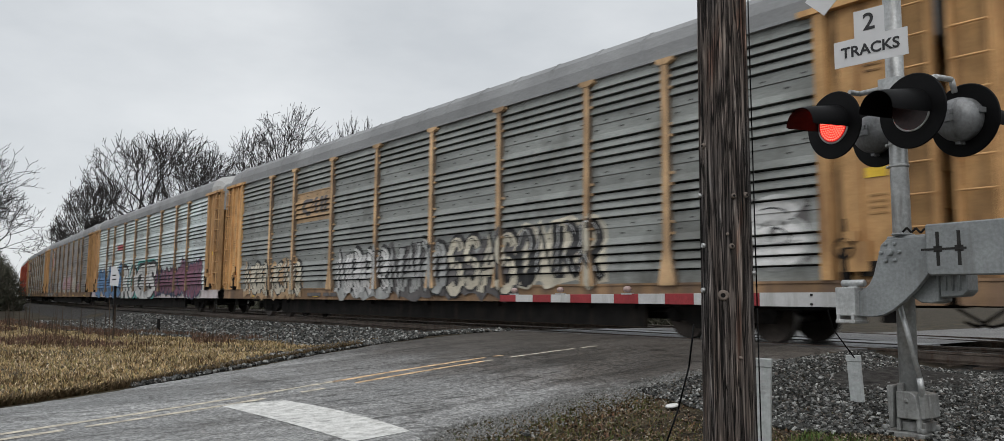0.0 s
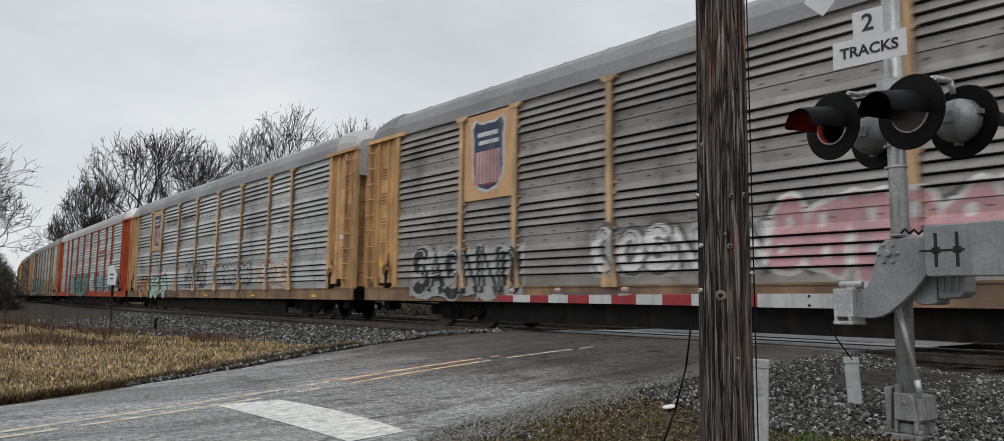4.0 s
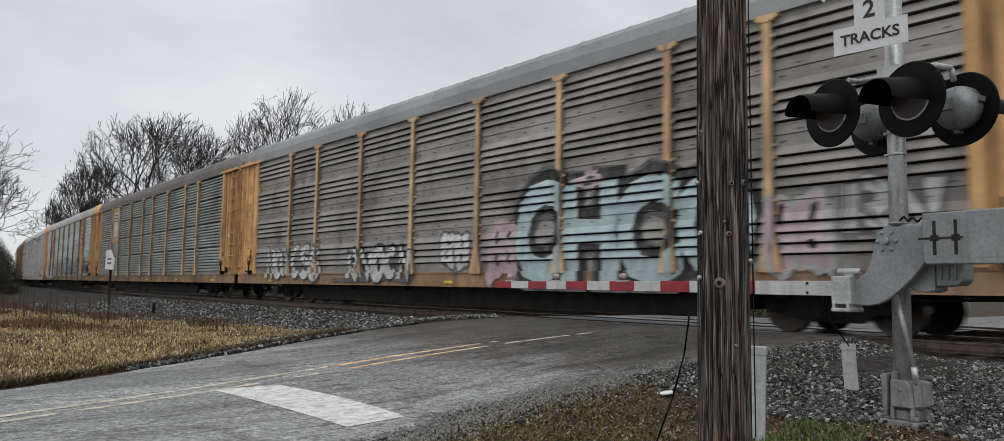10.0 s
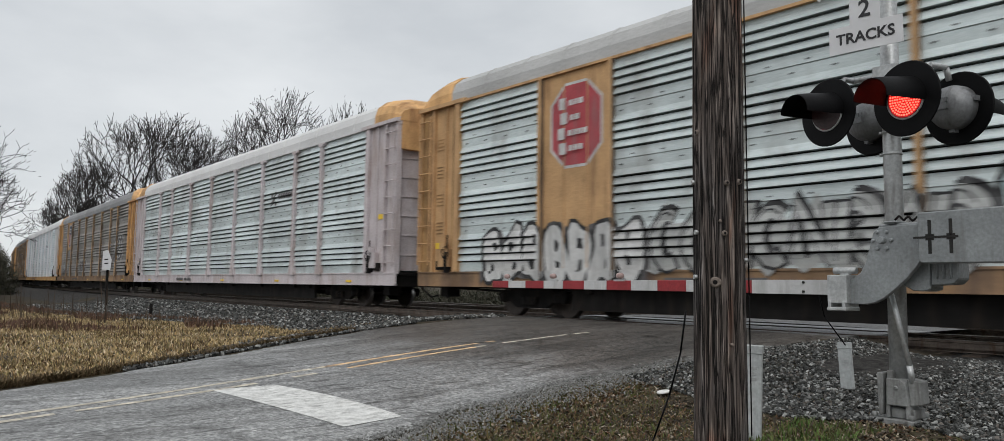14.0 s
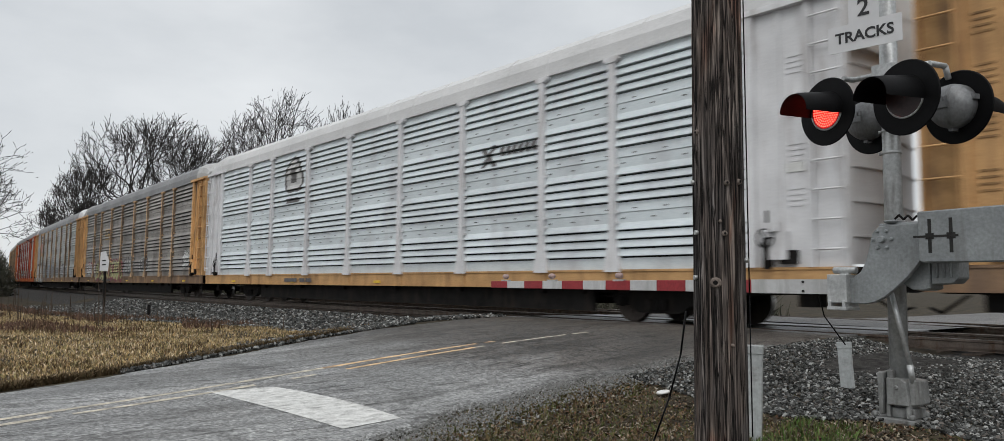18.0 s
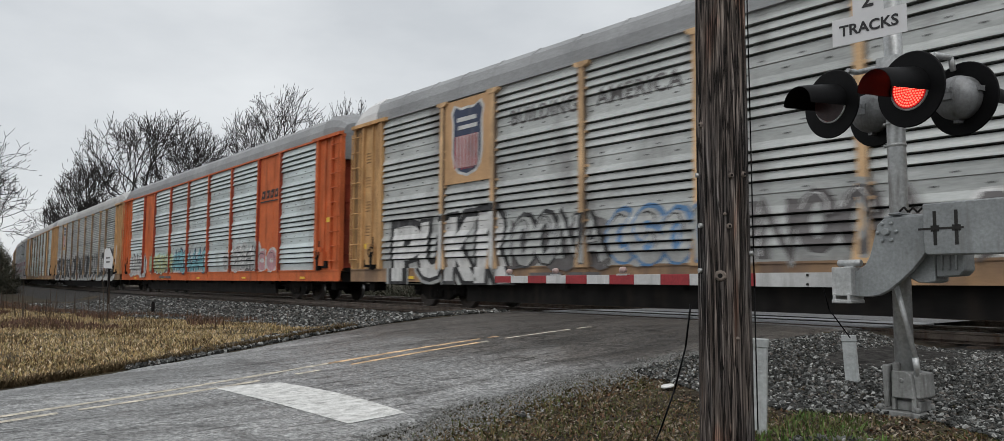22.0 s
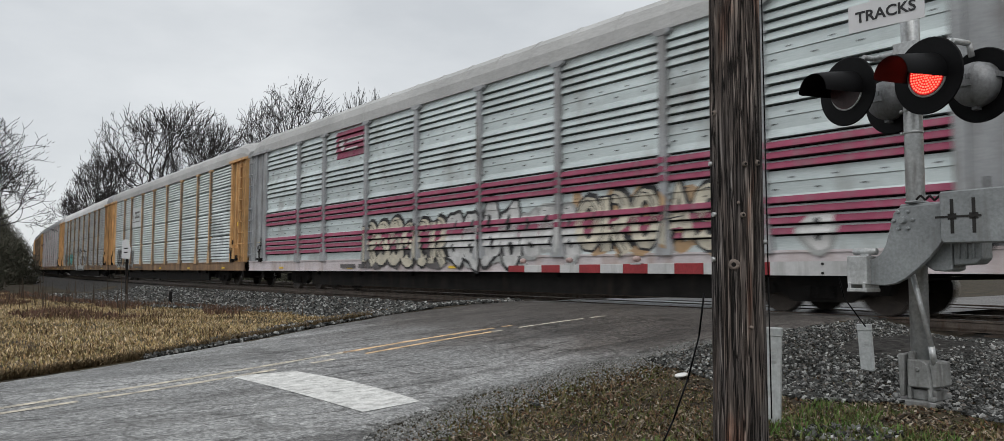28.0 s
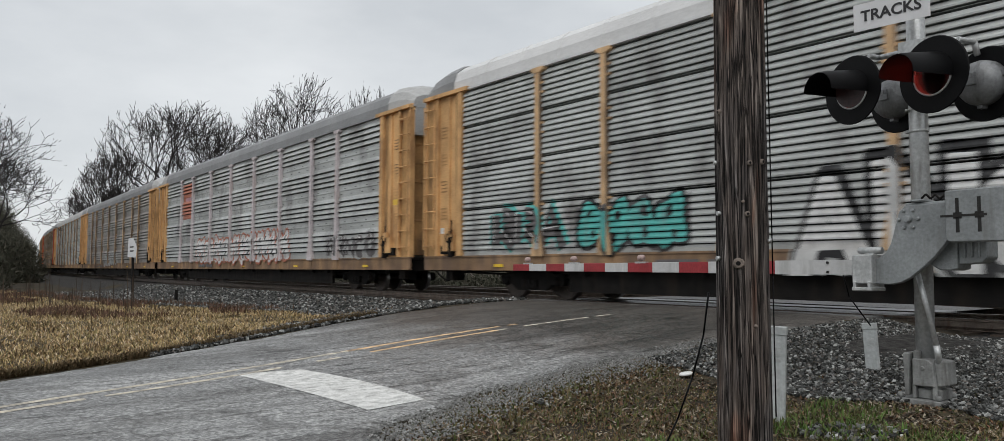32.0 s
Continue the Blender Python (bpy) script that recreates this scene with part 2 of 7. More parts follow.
a_st.inputs["Scale"].default_value, a_st.inputs["Detail"].default_value, a_st.inputs["Roughness"].default_value = 1.3, 8, 0.75
al.new(a_co.outputs["Object"], a_sep.inputs[0])
al.new(a_co.outputs["Object"], a_no.inputs["Vector"])
al.new(a_co.outputs["Object"], a_map.inputs["Vector"])
al.new(a_map.outputs[0], a_st.inputs["Vector"])
a_add = an.new("ShaderNodeMath")
a_add.operation = "MULTIPLY_ADD"
al.new(a_no.outputs["Fac"], a_add.inputs[0])
a_add.inputs[1].default_value = 5.0
al.new(a_sep.outputs["Y"], a_add.inputs[2])
a_rng = an.new("ShaderNodeMapRange")
a_rng.inputs[1].default_value, a_rng.inputs[2].default_value = 7.0, 9.4
al.new(a_add.outputs[0], a_rng.inputs[0])
a_old = an.new("ShaderNodeMix")
a_old.data_type, a_old.blend_type = "RGBA", "MULTIPLY"
a_old.inputs[7].default_value = (0.4, 0.36, 0.33, 1)
al.new(a_rng.outputs[0], a_old.inputs[0])
al.new(a_bs.inputs["Base Color"].links[0].from_socket, a_old.inputs[6])
a_cr = an.new("ShaderNodeValToRGB")
a_cr.color_ramp.elements[0].position, a_cr.color_ramp.elements[0].color = 0.4, (0.2, 0.19, 0.18, 1)
a_cr.color_ramp.elements[1].position, a_cr.color_ramp.elements[1].color = 0.45, (1, 1, 1, 1)
al.new(a_st.outputs["Fac"], a_cr.inputs[0])
a_mul = an.new("ShaderNodeMix")
a_mul.data_type, a_mul.blend_type = "RGBA", "MULTIPLY"
a_mul.inputs[0].default_value = 0.85
al.new(a_old.outputs[2], a_mul.inputs[6])
al.new(a_cr.outputs[0], a_mul.inputs[7])
a_sp = an.new("ShaderNodeTexNoise")
a_sp.inputs["Scale"].default_value, a_sp.inputs["Detail"].default_value, a_sp.inputs["Roughness"].default_value = 16, 8, 0.8
al.new(a_co.outputs["Object"], a_sp.inputs["Vector"])
a_sr = an.new("ShaderNodeValToRGB")
a_sr.color_ramp.elements[0].position, a_sr.color_ramp.elements[0].color = 0.38, (0.55, 0.55, 0.55, 1)
a_sr.color_ramp.elements[1].position, a_sr.color_ramp.elements[1].color = 0.62, (1.45, 1.45, 1.45, 1)
al.new(a_sp.outputs["Fac"], a_sr.inputs[0])
a_m2 = an.new("ShaderNodeMix")
a_m2.data_type, a_m2.blend_type, a_m2.clamp_result = "RGBA", "MULTIPLY", False
a_m2.inputs[0].default_value = 1.0
al.new(a_mul.outputs[2], a_m2.inputs[6])
al.new(a_sr.outputs[0], a_m2.inputs[7])
a_dis, a_vo, a_vr = an.new("ShaderNodeVectorMath"), an.new("ShaderNodeTexVoronoi"), an.new("ShaderNodeValToRGB")
a_dis.operation = "MULTIPLY_ADD"
a_vn = an.new("ShaderNodeTexNoise")
a_vn.inputs["Scale"].default_value, a_vn.inputs["Detail"].default_value = 1.6, 7
al.new(a_co.outputs["Object"], a_vn.inputs["Vector"])
al.new(a_vn.outputs["Color"], a_dis.inputs[0])
a_dis.inputs[1].default_value = (1.3, 1.3, 0)
al.new(a_co.outputs["Object"], a_dis.inputs[2])
a_vo.feature = "DISTANCE_TO_EDGE"
a_vo.inputs["Scale"].default_value = 0.55
al.new(a_dis.outputs[0], a_vo.inputs["Vector"])
a_vr.color_ramp.elements[0].position, a_vr.color_ramp.elements[0].color = 0.006, (0.3, 0.29, 0.28, 1)
a_vr.color_ramp.elements[1].position, a_vr.color_ramp.elements[1].color = 0.022, (1, 1, 1, 1)
al.new(a_vo.outputs["Distance"], a_vr.inputs[0])
a_m3 = an.new("ShaderNodeMix")
a_m3.data_type, a_m3.blend_type = "RGBA", "MULTIPLY"
al.new(a_no.outputs["Fac"], a_m3.inputs[0])
al.new(a_m2.outputs[2], a_m3.inputs[6])
al.new(a_vr.outputs[0], a_m3.inputs[7])
a_ag, a_ar, a_m4 = an.new("ShaderNodeTexVoronoi"), an.new("ShaderNodeValToRGB"), an.new("ShaderNodeMix")
a_ag.inputs["Scale"].default_value = 48
al.new(a_co.outputs["Object"], a_ag.inputs["Vector"])
a_tone = an.new("ShaderNodeSeparateColor")
al.new(a_ag.outputs["Color"], a_tone.inputs[0])
a_ar.color_ramp.elements[0].position, a_ar.color_ramp.elements[0].color = 0.1, (0.6, 0.6, 0.6, 1)
a_ar.color_ramp.elements[1].position, a_ar.color_ramp.elements[1].color = 0.95, (1.5, 1.5, 1.48, 1)
al.new(a_tone.outputs[0], a_ar.inputs[0])
a_m4.data_type, a_m4.blend_type, a_m4.clamp_result = "RGBA", "MULTIPLY", False
a_m4.inputs[0].default_value = 0.9
al.new(a_m3.outputs[2], a_m4.inputs[6])
al.new(a_ar.outputs[0], a_m4.inputs[7])
# a second, finer net of cracks drawn out along the road
a_fm, a_fv, a_fr, a_m5 = an.new("ShaderNodeMapping"), an.new("ShaderNodeTexVoronoi"), an.new("ShaderNodeValToRGB"), an.new("ShaderNodeMix")
a_fm.inputs["Scale"].default_value = (2.6, 0.8, 1)
a_fv.feature = "DISTANCE_TO_EDGE"
a_fv.inputs["Scale"].default_value = 1.0
al.new(a_dis.outputs[0], a_fm.inputs["Vector"])
al.new(a_fm.outputs[0], a_fv.inputs["Vector"])
a_fr.color_ramp.elements[0].position, a_fr.color_ramp.elements[0].color = 0.008, (0.25, 0.24, 0.23, 1)
a_fr.color_ramp.elements[1].position, a_fr.color_ramp.elements[1].color = 0.03, (1, 1, 1, 1)
al.new(a_fv.outputs["Distance"], a_fr.inputs[0])
a_m5.data_type, a_m5.blend_type = "RGBA", "MULTIPLY"
al.new(a_rng.outputs[0], a_m5.inputs[0])
al.new(a_m4.outputs[2], a_m5.inputs[6])
al.new(a_fr.outputs[0], a_m5.inputs[7])
al.new(a_m5.outputs[2], a_bs.inputs["Base Color"])
yellow_line = mat("worn_yellow_line", (0.52, 0.47, 0.38), 0.7, vary=0.3, scale=8, fine=60, dirt=(0.17, 0.16, 0.15), dirt_amount=0.4)
white_line = mat("worn_white_line", (0.6, 0.6, 0.58), 0.7, vary=0.2, scale=9, fine=70, dirt=(0.2, 0.2, 0.19), dirt_amount=0.28, grit=0.6)


def axis_steps(lo, hi, near0, near1, fine, grow):
    out, p = [], near0
    while p <= near1:
        out.append(p)
        p += fine
    step, q = fine, near1
    while q < hi:
        step *= grow
        q += step
        out.append(min(q, hi))
    step, q, left = fine, near0, []
    while q > lo:
        step *= grow
        q -= step
        left.append(max(q, lo))
    return left[::-1] + out


gx = axis_steps(-1500, 1500, -45, 4, 0.5, 1.16)
gy = axis_steps(-900, 1600, -4, 20, 0.5, 1.16)
gv = [(x, y, ground_z(x, y)) for y in gy for x in gx]
nx = len(gx)
gf = [(j * nx + i, j * nx + i + 1, (j + 1) * nx + i + 1, (j + 1) * nx + i) for j in range(len(gy) - 1) for i in range(nx - 1)]
ground = data_mesh("ground", gv, gf, soil, "wet soil and short winter grass beside the railway", "ground", "structure")
for p in ground.data.polygons:
    p.use_smooth = True


def ribbon(name, left, right, y0, y1, step, lift, material, z_of, across=6, **tags):
    ys = np.arange(y0, y1 + 1e-6, step)
    v, f = [], []
    for y in ys:
        a, b = left(y), right(y)
        for i in range(across + 1):
            x = a + (b - a) * i / across
            crown = 0.03 * (1 - (2 * i / across - 1) ** 2) if name == "road" else 0
            if name == "road" and i in (0, across) and y < 12:
                crown = -0.06
            v.append((x, y, z_of(y) + lift + crown))
    k = across + 1
    for j in range(len(ys) - 1):
        for i in range(across):
            f.append((j * k + i, j * k + i + 1, (j + 1) * k + i + 1, (j + 1) * k + i))
    return data_mesh(name, v, f, material, **tags)


def ragged(fn, amount, seed):
    return lambda y: fn(y) + amount * noise.noise(Vector((y * 1.9, seed, 0))) + amount * 0.5 * noise.noise(Vector((y * 7.1, seed, 2)))


road = ribbon("road", ragged(road_left, 0.12, 1.5), ragged(road_right, 0.22, 7.5), -9, 11.0, 0.1, 0.012, asphalt, road_z, 20,
              label="cracked wet grey asphalt road over the crossing", category="road", kind="structure")
far_road = ribbon("road", lambda y: -13.2, lambda y: -5.4, 14.6, 90, 1.0, 0.0, asphalt, lambda y: -0.02 - 0.4 * smooth01(16, 30, y), 6,
                  label="asphalt road running on beyond the track", category="road", kind="structure")


def crown_z(x, y):
    a, b = road_left(y), road_right(y)
    i = (x - a) / (b - a)
    return road_z(y) + 0.012 + 0.03 * (1 - (2 * i - 1) ** 2)


def paint_strip(name, mid, width, y0, y1, material, label, gaps=0.0, seed=0):
    bm = bmesh.new()
    y = y0
    rnd = random.Random(seed)
    while y < y1:
        d = 0.16
        if rnd.random() > gaps:
            w0, w1 = (width * rnd.uniform(0.75, 1.08) for _ in range(2))
            q = [(mid(y) - w0 / 2, y), (mid(y) + w0 / 2, y), (mid(y + d) + w1 / 2, y + d), (mid(y + d) - w1 / 2, y + d)]
            bm.faces.new([bm.verts.new((px, py, crown_z(px, py) + 0.003)) for px, py in q])
        y += d
    me = mesh_of(bm, name)
    me.materials.append(material)
    return tagged(new(name, me), label, "road marking", "double line", "structure")


orange_line = mat("worn_orange_line", (0.64, 0.43, 0.24), 0.7, vary=0.35, scale=5, fine=60, dirt=(0.2, 0.15, 0.11), dirt_amount=0.4)
paint_strip("yellow_line", line_a, 0.1, -8, 4.2, yellow_line, "worn cream-yellow centre line painted on the asphalt", 0.01, 1)
paint_strip("yellow_line", line_a, 0.11, 4.2, 7.0, orange_line, "worn orange-yellow centre line painted on the asphalt", 0.02, 5)
paint_strip("yellow_line", line_b, 0.1, -8, 3.35, yellow_line, "worn pale centre line painted on the asphalt", 0.03, 2)
paint_strip("yellow_line", line_b, 0.09, 3.65, 4.05, yellow_line, "short worn stretch of the pale centre line", 0.1, 3)
paint_strip("yellow_line", line_b, 0.1, 4.4, 6.4, orange_line, "worn orange-yellow centre line painted on the asphalt", 0.05, 4)
paint_strip("yellow_line", line_b, 0.09, 6.5, 8.6, yellow_line, "pale worn centre line near the rails", 0.3, 6)
bm = bmesh.new()


def bar_pt(u, w):
    x = -7.52 + 2.42 * u + 0.2 * w * (1 - u) - 0.05 * w * u
    y = 2.69 + 0.2 * u - 0.06 * u * u + w * (0.6 + 0.16 * u - 0.22 * u * u)
    return bm.verts.new((x, y, crown_z(x, y) + 0.003))


for i in range(14):
    for j in range(3):
        bm.faces.new([bar_pt(i / 14, j / 3), bar_pt((i + 1) / 14, j / 3), bar_pt((i + 1) / 14, (j + 1) / 3), bar_pt(i / 14, (j + 1) / 3)])
bmesh.ops.remove_doubles(bm, verts=bm.verts, dist=0.001)
me = mesh_of(bm, "stop_line")
me.materials.append(white_line)
tagged(new("stop_line", me), "broad worn white stop line across one lane", "road marking", kind="structure")

# crossing surface between and beside the rails
panel_mat = mat("crossing_panel", (0.12, 0.118, 0.113), 0.38, vary=0.3, scale=3, fine=60, bump=0.4)
for n, (a, b) in enumerate(((10.95, 11.86), (12.1, 13.34), (13.58, 14.65))):
    for i in range(4):
        bm = bmesh.new()
        box(bm, -13.3 + i * 1.98, -13.3 + (i + 1) * 1.98 - 0.02, a, b, -0.2, -0.004 - 0.004 * n)
        tagged(part("crossing_panel", bm, panel_mat, None, bevel=0.01), "dark grey concrete crossing panel beside the rail", "crossing panel", "crossing panels", "structure")

rail_mat = mat("rail_steel", (0.16, 0.13, 0.11), 0.4, 0.6, vary=0.3, scale=6, fine=40, dirt=(0.09, 0.05, 0.03), dirt_amount=0.3)
RAIL = ((-0.07, -0.17), (0.07, -0.17), (0.07, -0.155), (0.012, -0.125), (0.012, -0.045), (0.036, -0.035), (0.036, -0.004), (0.028, 0), (-0.028, 0), (-0.036, -0.004), (-0.036, -0.035), (-0.012, -0.045), (-0.012, -0.125), (-0.07, -0.155))


def rail(side):
    ss = [-250 + 0.0] + [-60, -20, 0, 13, CURVE_AT] + [CURVE_AT + 8 * i for i in range(1, 60)]
    v, f, k = [], [], len(RAIL)
    for s in ss:
        for u, h in RAIL:
            p, _ = track(s, side + u)
            v.append((p.x, p.y, h))
    for j in range(len(ss) - 1):
        for i in range(k):
            f.append((j * k + i, j * k + (i + 1) % k, (j + 1) * k + (i + 1) % k, (j + 1) * k + i))
    return data_mesh("rail", v, f, rail_mat, "worn steel rail with a shiny running head", "rail", "structure")


rail(0.755), rail(-0.755)
rail(0.755 - 4.4), rail(-0.755 - 4.4)

# ballast bed with its shoulder
v, f = [], []
ss = np.concatenate([np.arange(-120, 30, 1.5), np.arange(30, 420, 8.0)])
SECT = (5.0, 4.2, 3.4, 2.6, 1.9, 0, -2.2, -4.4, -6.3, -8.0)
for s in ss:
    for d in SECT:
        p, _ = track(s, d)
        z = ground_z(p.x, p.y) + 0.015 if d > 2 else (-0.19 if d > -7 else -0.72)
        if d == 5.0:
            z = ground_z(p.x, p.y) - 0.05
        if -13.6 < p.x < -5.2 and p.y < TRACK_Y:
            z = min(z, road_z(p.y) - 0.05)
        v.append((p.x, p.y, z + 0.02 * noise.noise(Vector((p.x * 2, p.y * 2, 0)))))
k = len(SECT)
for j in range(len(ss) - 1):
    for i in range(k - 1):
        f.append((j * k + i, j * k + i + 1, (j + 1) * k + i + 1, (j + 1) * k + i))
data_mesh("ballast", v, f, ballast, "dark crushed-stone ballast bed under the track", "ballast", "structure")

tie_mat = mat("tie_wood", (0.06, 0.045, 0.035), 0.9, vary=0.35, scale=4, fine=60, bump=0.6, rand=0.25)
bm = bmesh.new()
box(bm, -0.115, 0.115, -1.3, 1.3, -0.34, -0.168)
tie_me = mesh_of(bm, "tie")
tie_me.materials.append(tie_mat)
for i in range(120):
    s = -16 + i * 0.52
    p, a = track(s)
    if -13.4 < p.x < -5.3:
        continue
    tie = tagged(new("tie", tie_me), "dark creosoted wooden tie under the rails", "railway tie", "ties", "structure")
    tie.matrix_world = Matrix.Translation(p) @ Matrix.Rotation(-a, 4, "Z")

# ---- the train: covered car carriers ----
YEL, TAN, ORG, RED, WHT, GRY, DRK = "yellow", "tan", "orange", "red_orange", "white", "grey", "dark"
GRIME = (0.05, 0.042, 0.036)
PAINT = {
    YEL: mat("car_yellow", (0.58, 0.345, 0.155), 0.6, vary=0.2, scale=1.6, fine=30, bump=0.08, dirt=(0.24, 0.125, 0.06), dirt_amount=0.3, rand=0.15),
    TAN: mat("car_tan", (0.52, 0.32, 0.16), 0.6, vary=0.15, scale=1.6, fine=30, bump=0.08, dirt=(0.2, 0.11, 0.06), dirt_amount=0.25, rand=0.08),
    ORG: mat("car_orange", (0.53, 0.13, 0.045), 0.6, vary=0.15, scale=1.6, fine=30, bump=0.08, dirt=(0.28, 0.08, 0.035), dirt_amount=0.3),
    RED: mat("car_red_orange", (0.42, 0.075, 0.03), 0.6, vary=0.18, scale=1.6, fine=30, bump=0.08, dirt=(0.2, 0.05, 0.03), dirt_amount=0.3),
    WHT: mat("car_white", (0.68, 0.68, 0.69), 0.55, vary=0.08, scale=1.6, fine=30, bump=0.06, dirt=(0.4, 0.37, 0.36), dirt_amount=0.3),
    GRY: mat("car_grey", (0.33, 0.34, 0.35), 0.55, vary=0.12, scale=1.6, fine=30, bump=0.06, dirt=(0.2, 0.19, 0.18), dirt_amount=0.3),
    "post_yellow": mat("post_yellow", (0.58, 0.385, 0.215), 0.3, spec=0.7, vary=0.25, scale=1.6, fine=30, bump=0.08, dirt=(0.2, 0.13, 0.08), dirt_amount=0.4, rand=0.12),
    "rusty": mat("sill_rusty", (0.32, 0.2, 0.11), 0.65, vary=0.4, scale=1.2, fine=30, bump=0.1, dirt=(0.12, 0.085, 0.07), dirt_amount=0.75, rand=0.15),
    "door_brown": mat("door_brown", (0.4, 0.235, 0.1), 0.65, vary=0.35, scale=1.4, fine=30, bump=0.1, dirt=(0.07, 0.045, 0.035), dirt_amount=0.5, rand=0.25),
    "door_red": mat("door_red", (0.3, 0.055, 0.03), 0.65, vary=0.25, scale=1.4, fine=30, bump=0.1, dirt=(0.12, 0.04, 0.03), dirt_amount=0.4),
    "door_grey": mat("door_grey", (0.24, 0.235, 0.225), 0.55, 0.2, vary=0.25, scale=1.4, fine=30, bump=0.1, dirt=(0.12, 0.09, 0.07), dirt_amount=0.4, rand=0.2),
    # darker copy of the post paint: shade on the post sides put into colour
    "post_flank_shade": mat("post_flank_shade", (0.2, 0.145, 0.1), 0.7, vary=0.35, scale=1.6, fine=30, bump=0.08, dirt=(0.08, 0.06, 0.05), dirt_amount=0.5, rand=0.12),
    "plate_tan": mat("plate_tan", (0.55, 0.34, 0.18), 0.55, vary=0.1, scale=1.6, fine=30, bump=0.04, dirt=(0.3, 0.19, 0.1), dirt_amount=0.2, rand=0.08),
    "plate_white": mat("plate_white", (0.66, 0.68, 0.69), 0.55, vary=0.08, scale=1.6, fine=30, bump=0.04, dirt=(0.46, 0.45, 0.43), dirt_amount=0.25),
    "pink_white": mat("car_pale", (0.55, 0.50, 0.51), 0.6, vary=0.1, scale=1.6, fine=30, bump=0.06, dirt=(0.36, 0.28, 0.25), dirt_amount=0.35),
}
PANEL = {
    DRK: mat("panel_weathered", (0.268, 0.252, 0.235), 0.5, 0.3, vary=0.28, scale=0.9, fine=25, bump=0.06, stretch=(0.5, 1, 1.6), dirt=(0.095, 0.083, 0.074), dirt_amount=0.35, rand=0.1),
    "mid": mat("panel_dull_zinc", (0.43, 0.445, 0.435), 0.5, 0.3, vary=0.22, scale=0.9, fine=25, bump=0.06, stretch=(0.5, 1, 1.6), dirt=(0.16, 0.15, 0.145), dirt_amount=0.3, rand=0.1),
    "light": mat("panel_bright_zinc", (0.54, 0.6, 0.6), 0.45, 0.3, vary=0.18, scale=0.9, fine=25, bump=0.06, stretch=(0.5, 1, 1.6), dirt=(0.3, 0.3, 0.29), dirt_amount=0.28, rand=0.08),
    WHT: mat("panel_white", (0.62, 0.675, 0.695), 0.5, 0.05, vary=0.12, scale=0.9, fine=25, bump=0.05, stretch=(0.5, 1, 1.6), dirt=(0.46, 0.47, 0.49), dirt_amount=0.3),
    "green": mat("panel_green_zinc", (0.25, 0.262, 0.25), 0.5, 0.3, vary=0.22, scale=0.9, fine=25, bump=0.06, stretch=(0.5, 1, 1.6), dirt=(0.1, 0.098, 0.088), dirt_amount=0.3),
    "blue": mat("panel_blue_zinc", (0.63, 0.675, 0.68), 0.5, 0.25, vary=0.15, scale=0.9, fine=25, bump=0.06, stretch=(0.5, 1, 1.6), dirt=(0.34, 0.37, 0.37), dirt_amount=0.28),
    "maroon": mat("panel_maroon", (0.22, 0.03, 0.06), 0.55, vary=0.15, scale=1, fine=25, bump=0.06),
}
ROOF = {
    GRY: mat("roof_grey", (0.27, 0.275, 0.28), 0.5, 0.3, vary=0.15, scale=0.6, fine=20, bump=0.05, rand=0.1),
    WHT: mat("roof_white", (0.6, 0.6, 0.6), 0.5, vary=0.08, scale=0.6, fine=20, bump=0.05),
    DRK: mat("roof_brown_grey", (0.17, 0.155, 0.15), 0.55, 0.2, vary=0.15, scale=0.6, fine=20, bump=0.05),
    "light": mat("roof_light", (0.42, 0.42, 0.415), 0.5, 0.2, vary=0.12, scale=0.6, fine=20, bump=0.05),
}
for m in (*PAINT.values(), *ROOF.values()):
    coat = m.node_tree.nodes["Principled BSDF"]
    coat.inputs["Roughness"].default_value, coat.inputs["Specular IOR Level"].default_value = 0.7, 0.25
under_mat = mat("underframe_black", (0.011, 0.01, 0.0095), 0.8, vary=0.4, scale=3, fine=30, dirt=(0.03, 0.023, 0.018), dirt_amount=0.3, spec=0.15)
wheel_mat = mat("wheel_steel", (0.05, 0.04, 0.034), 0.5, 0.5, vary=0.3, scale=6, fine=30)
tread_mat = mat("wheel_tread", (0.3, 0.29, 0.28), 0.3, 0.9, vary=0.15, scale=6, fine=30)
# near-black: painted shade in the slots, also the colour of bolts and bars
slot_mat = mat("slot_shade_and_marks", (0.022, 0.021, 0.02), 0.9, vary=0.2)
reflect_mat = mat("reflector_yellow", (0.75, 0.5, 0.04), 0.4, vary=0.1)
plate_mat = mat("stencil_white", (0.62, 0.62, 0.6), 0.6, vary=0.1, scale=8)
stencil_dark = mat("stencil_dark", (0.06, 0.05, 0.045), 0.7, vary=0.2, scale=8)

POSTS = (-9.25, -7.2, -4.3, -1.45, 1.45, 4.3, 7.2, 9.25)
CLOSE_POSTS = (-8.8, -6.8, -3.88, -1.1, 1.0, 3.85, 6.9, 8.85)
EDGES = (-12.2, *POSTS, 12.2)
CLOSE_EDGES = (-12.2, *CLOSE_POSTS, 12.2)
Z0, Z1, FACE = 1.03, 5.28, -1.5


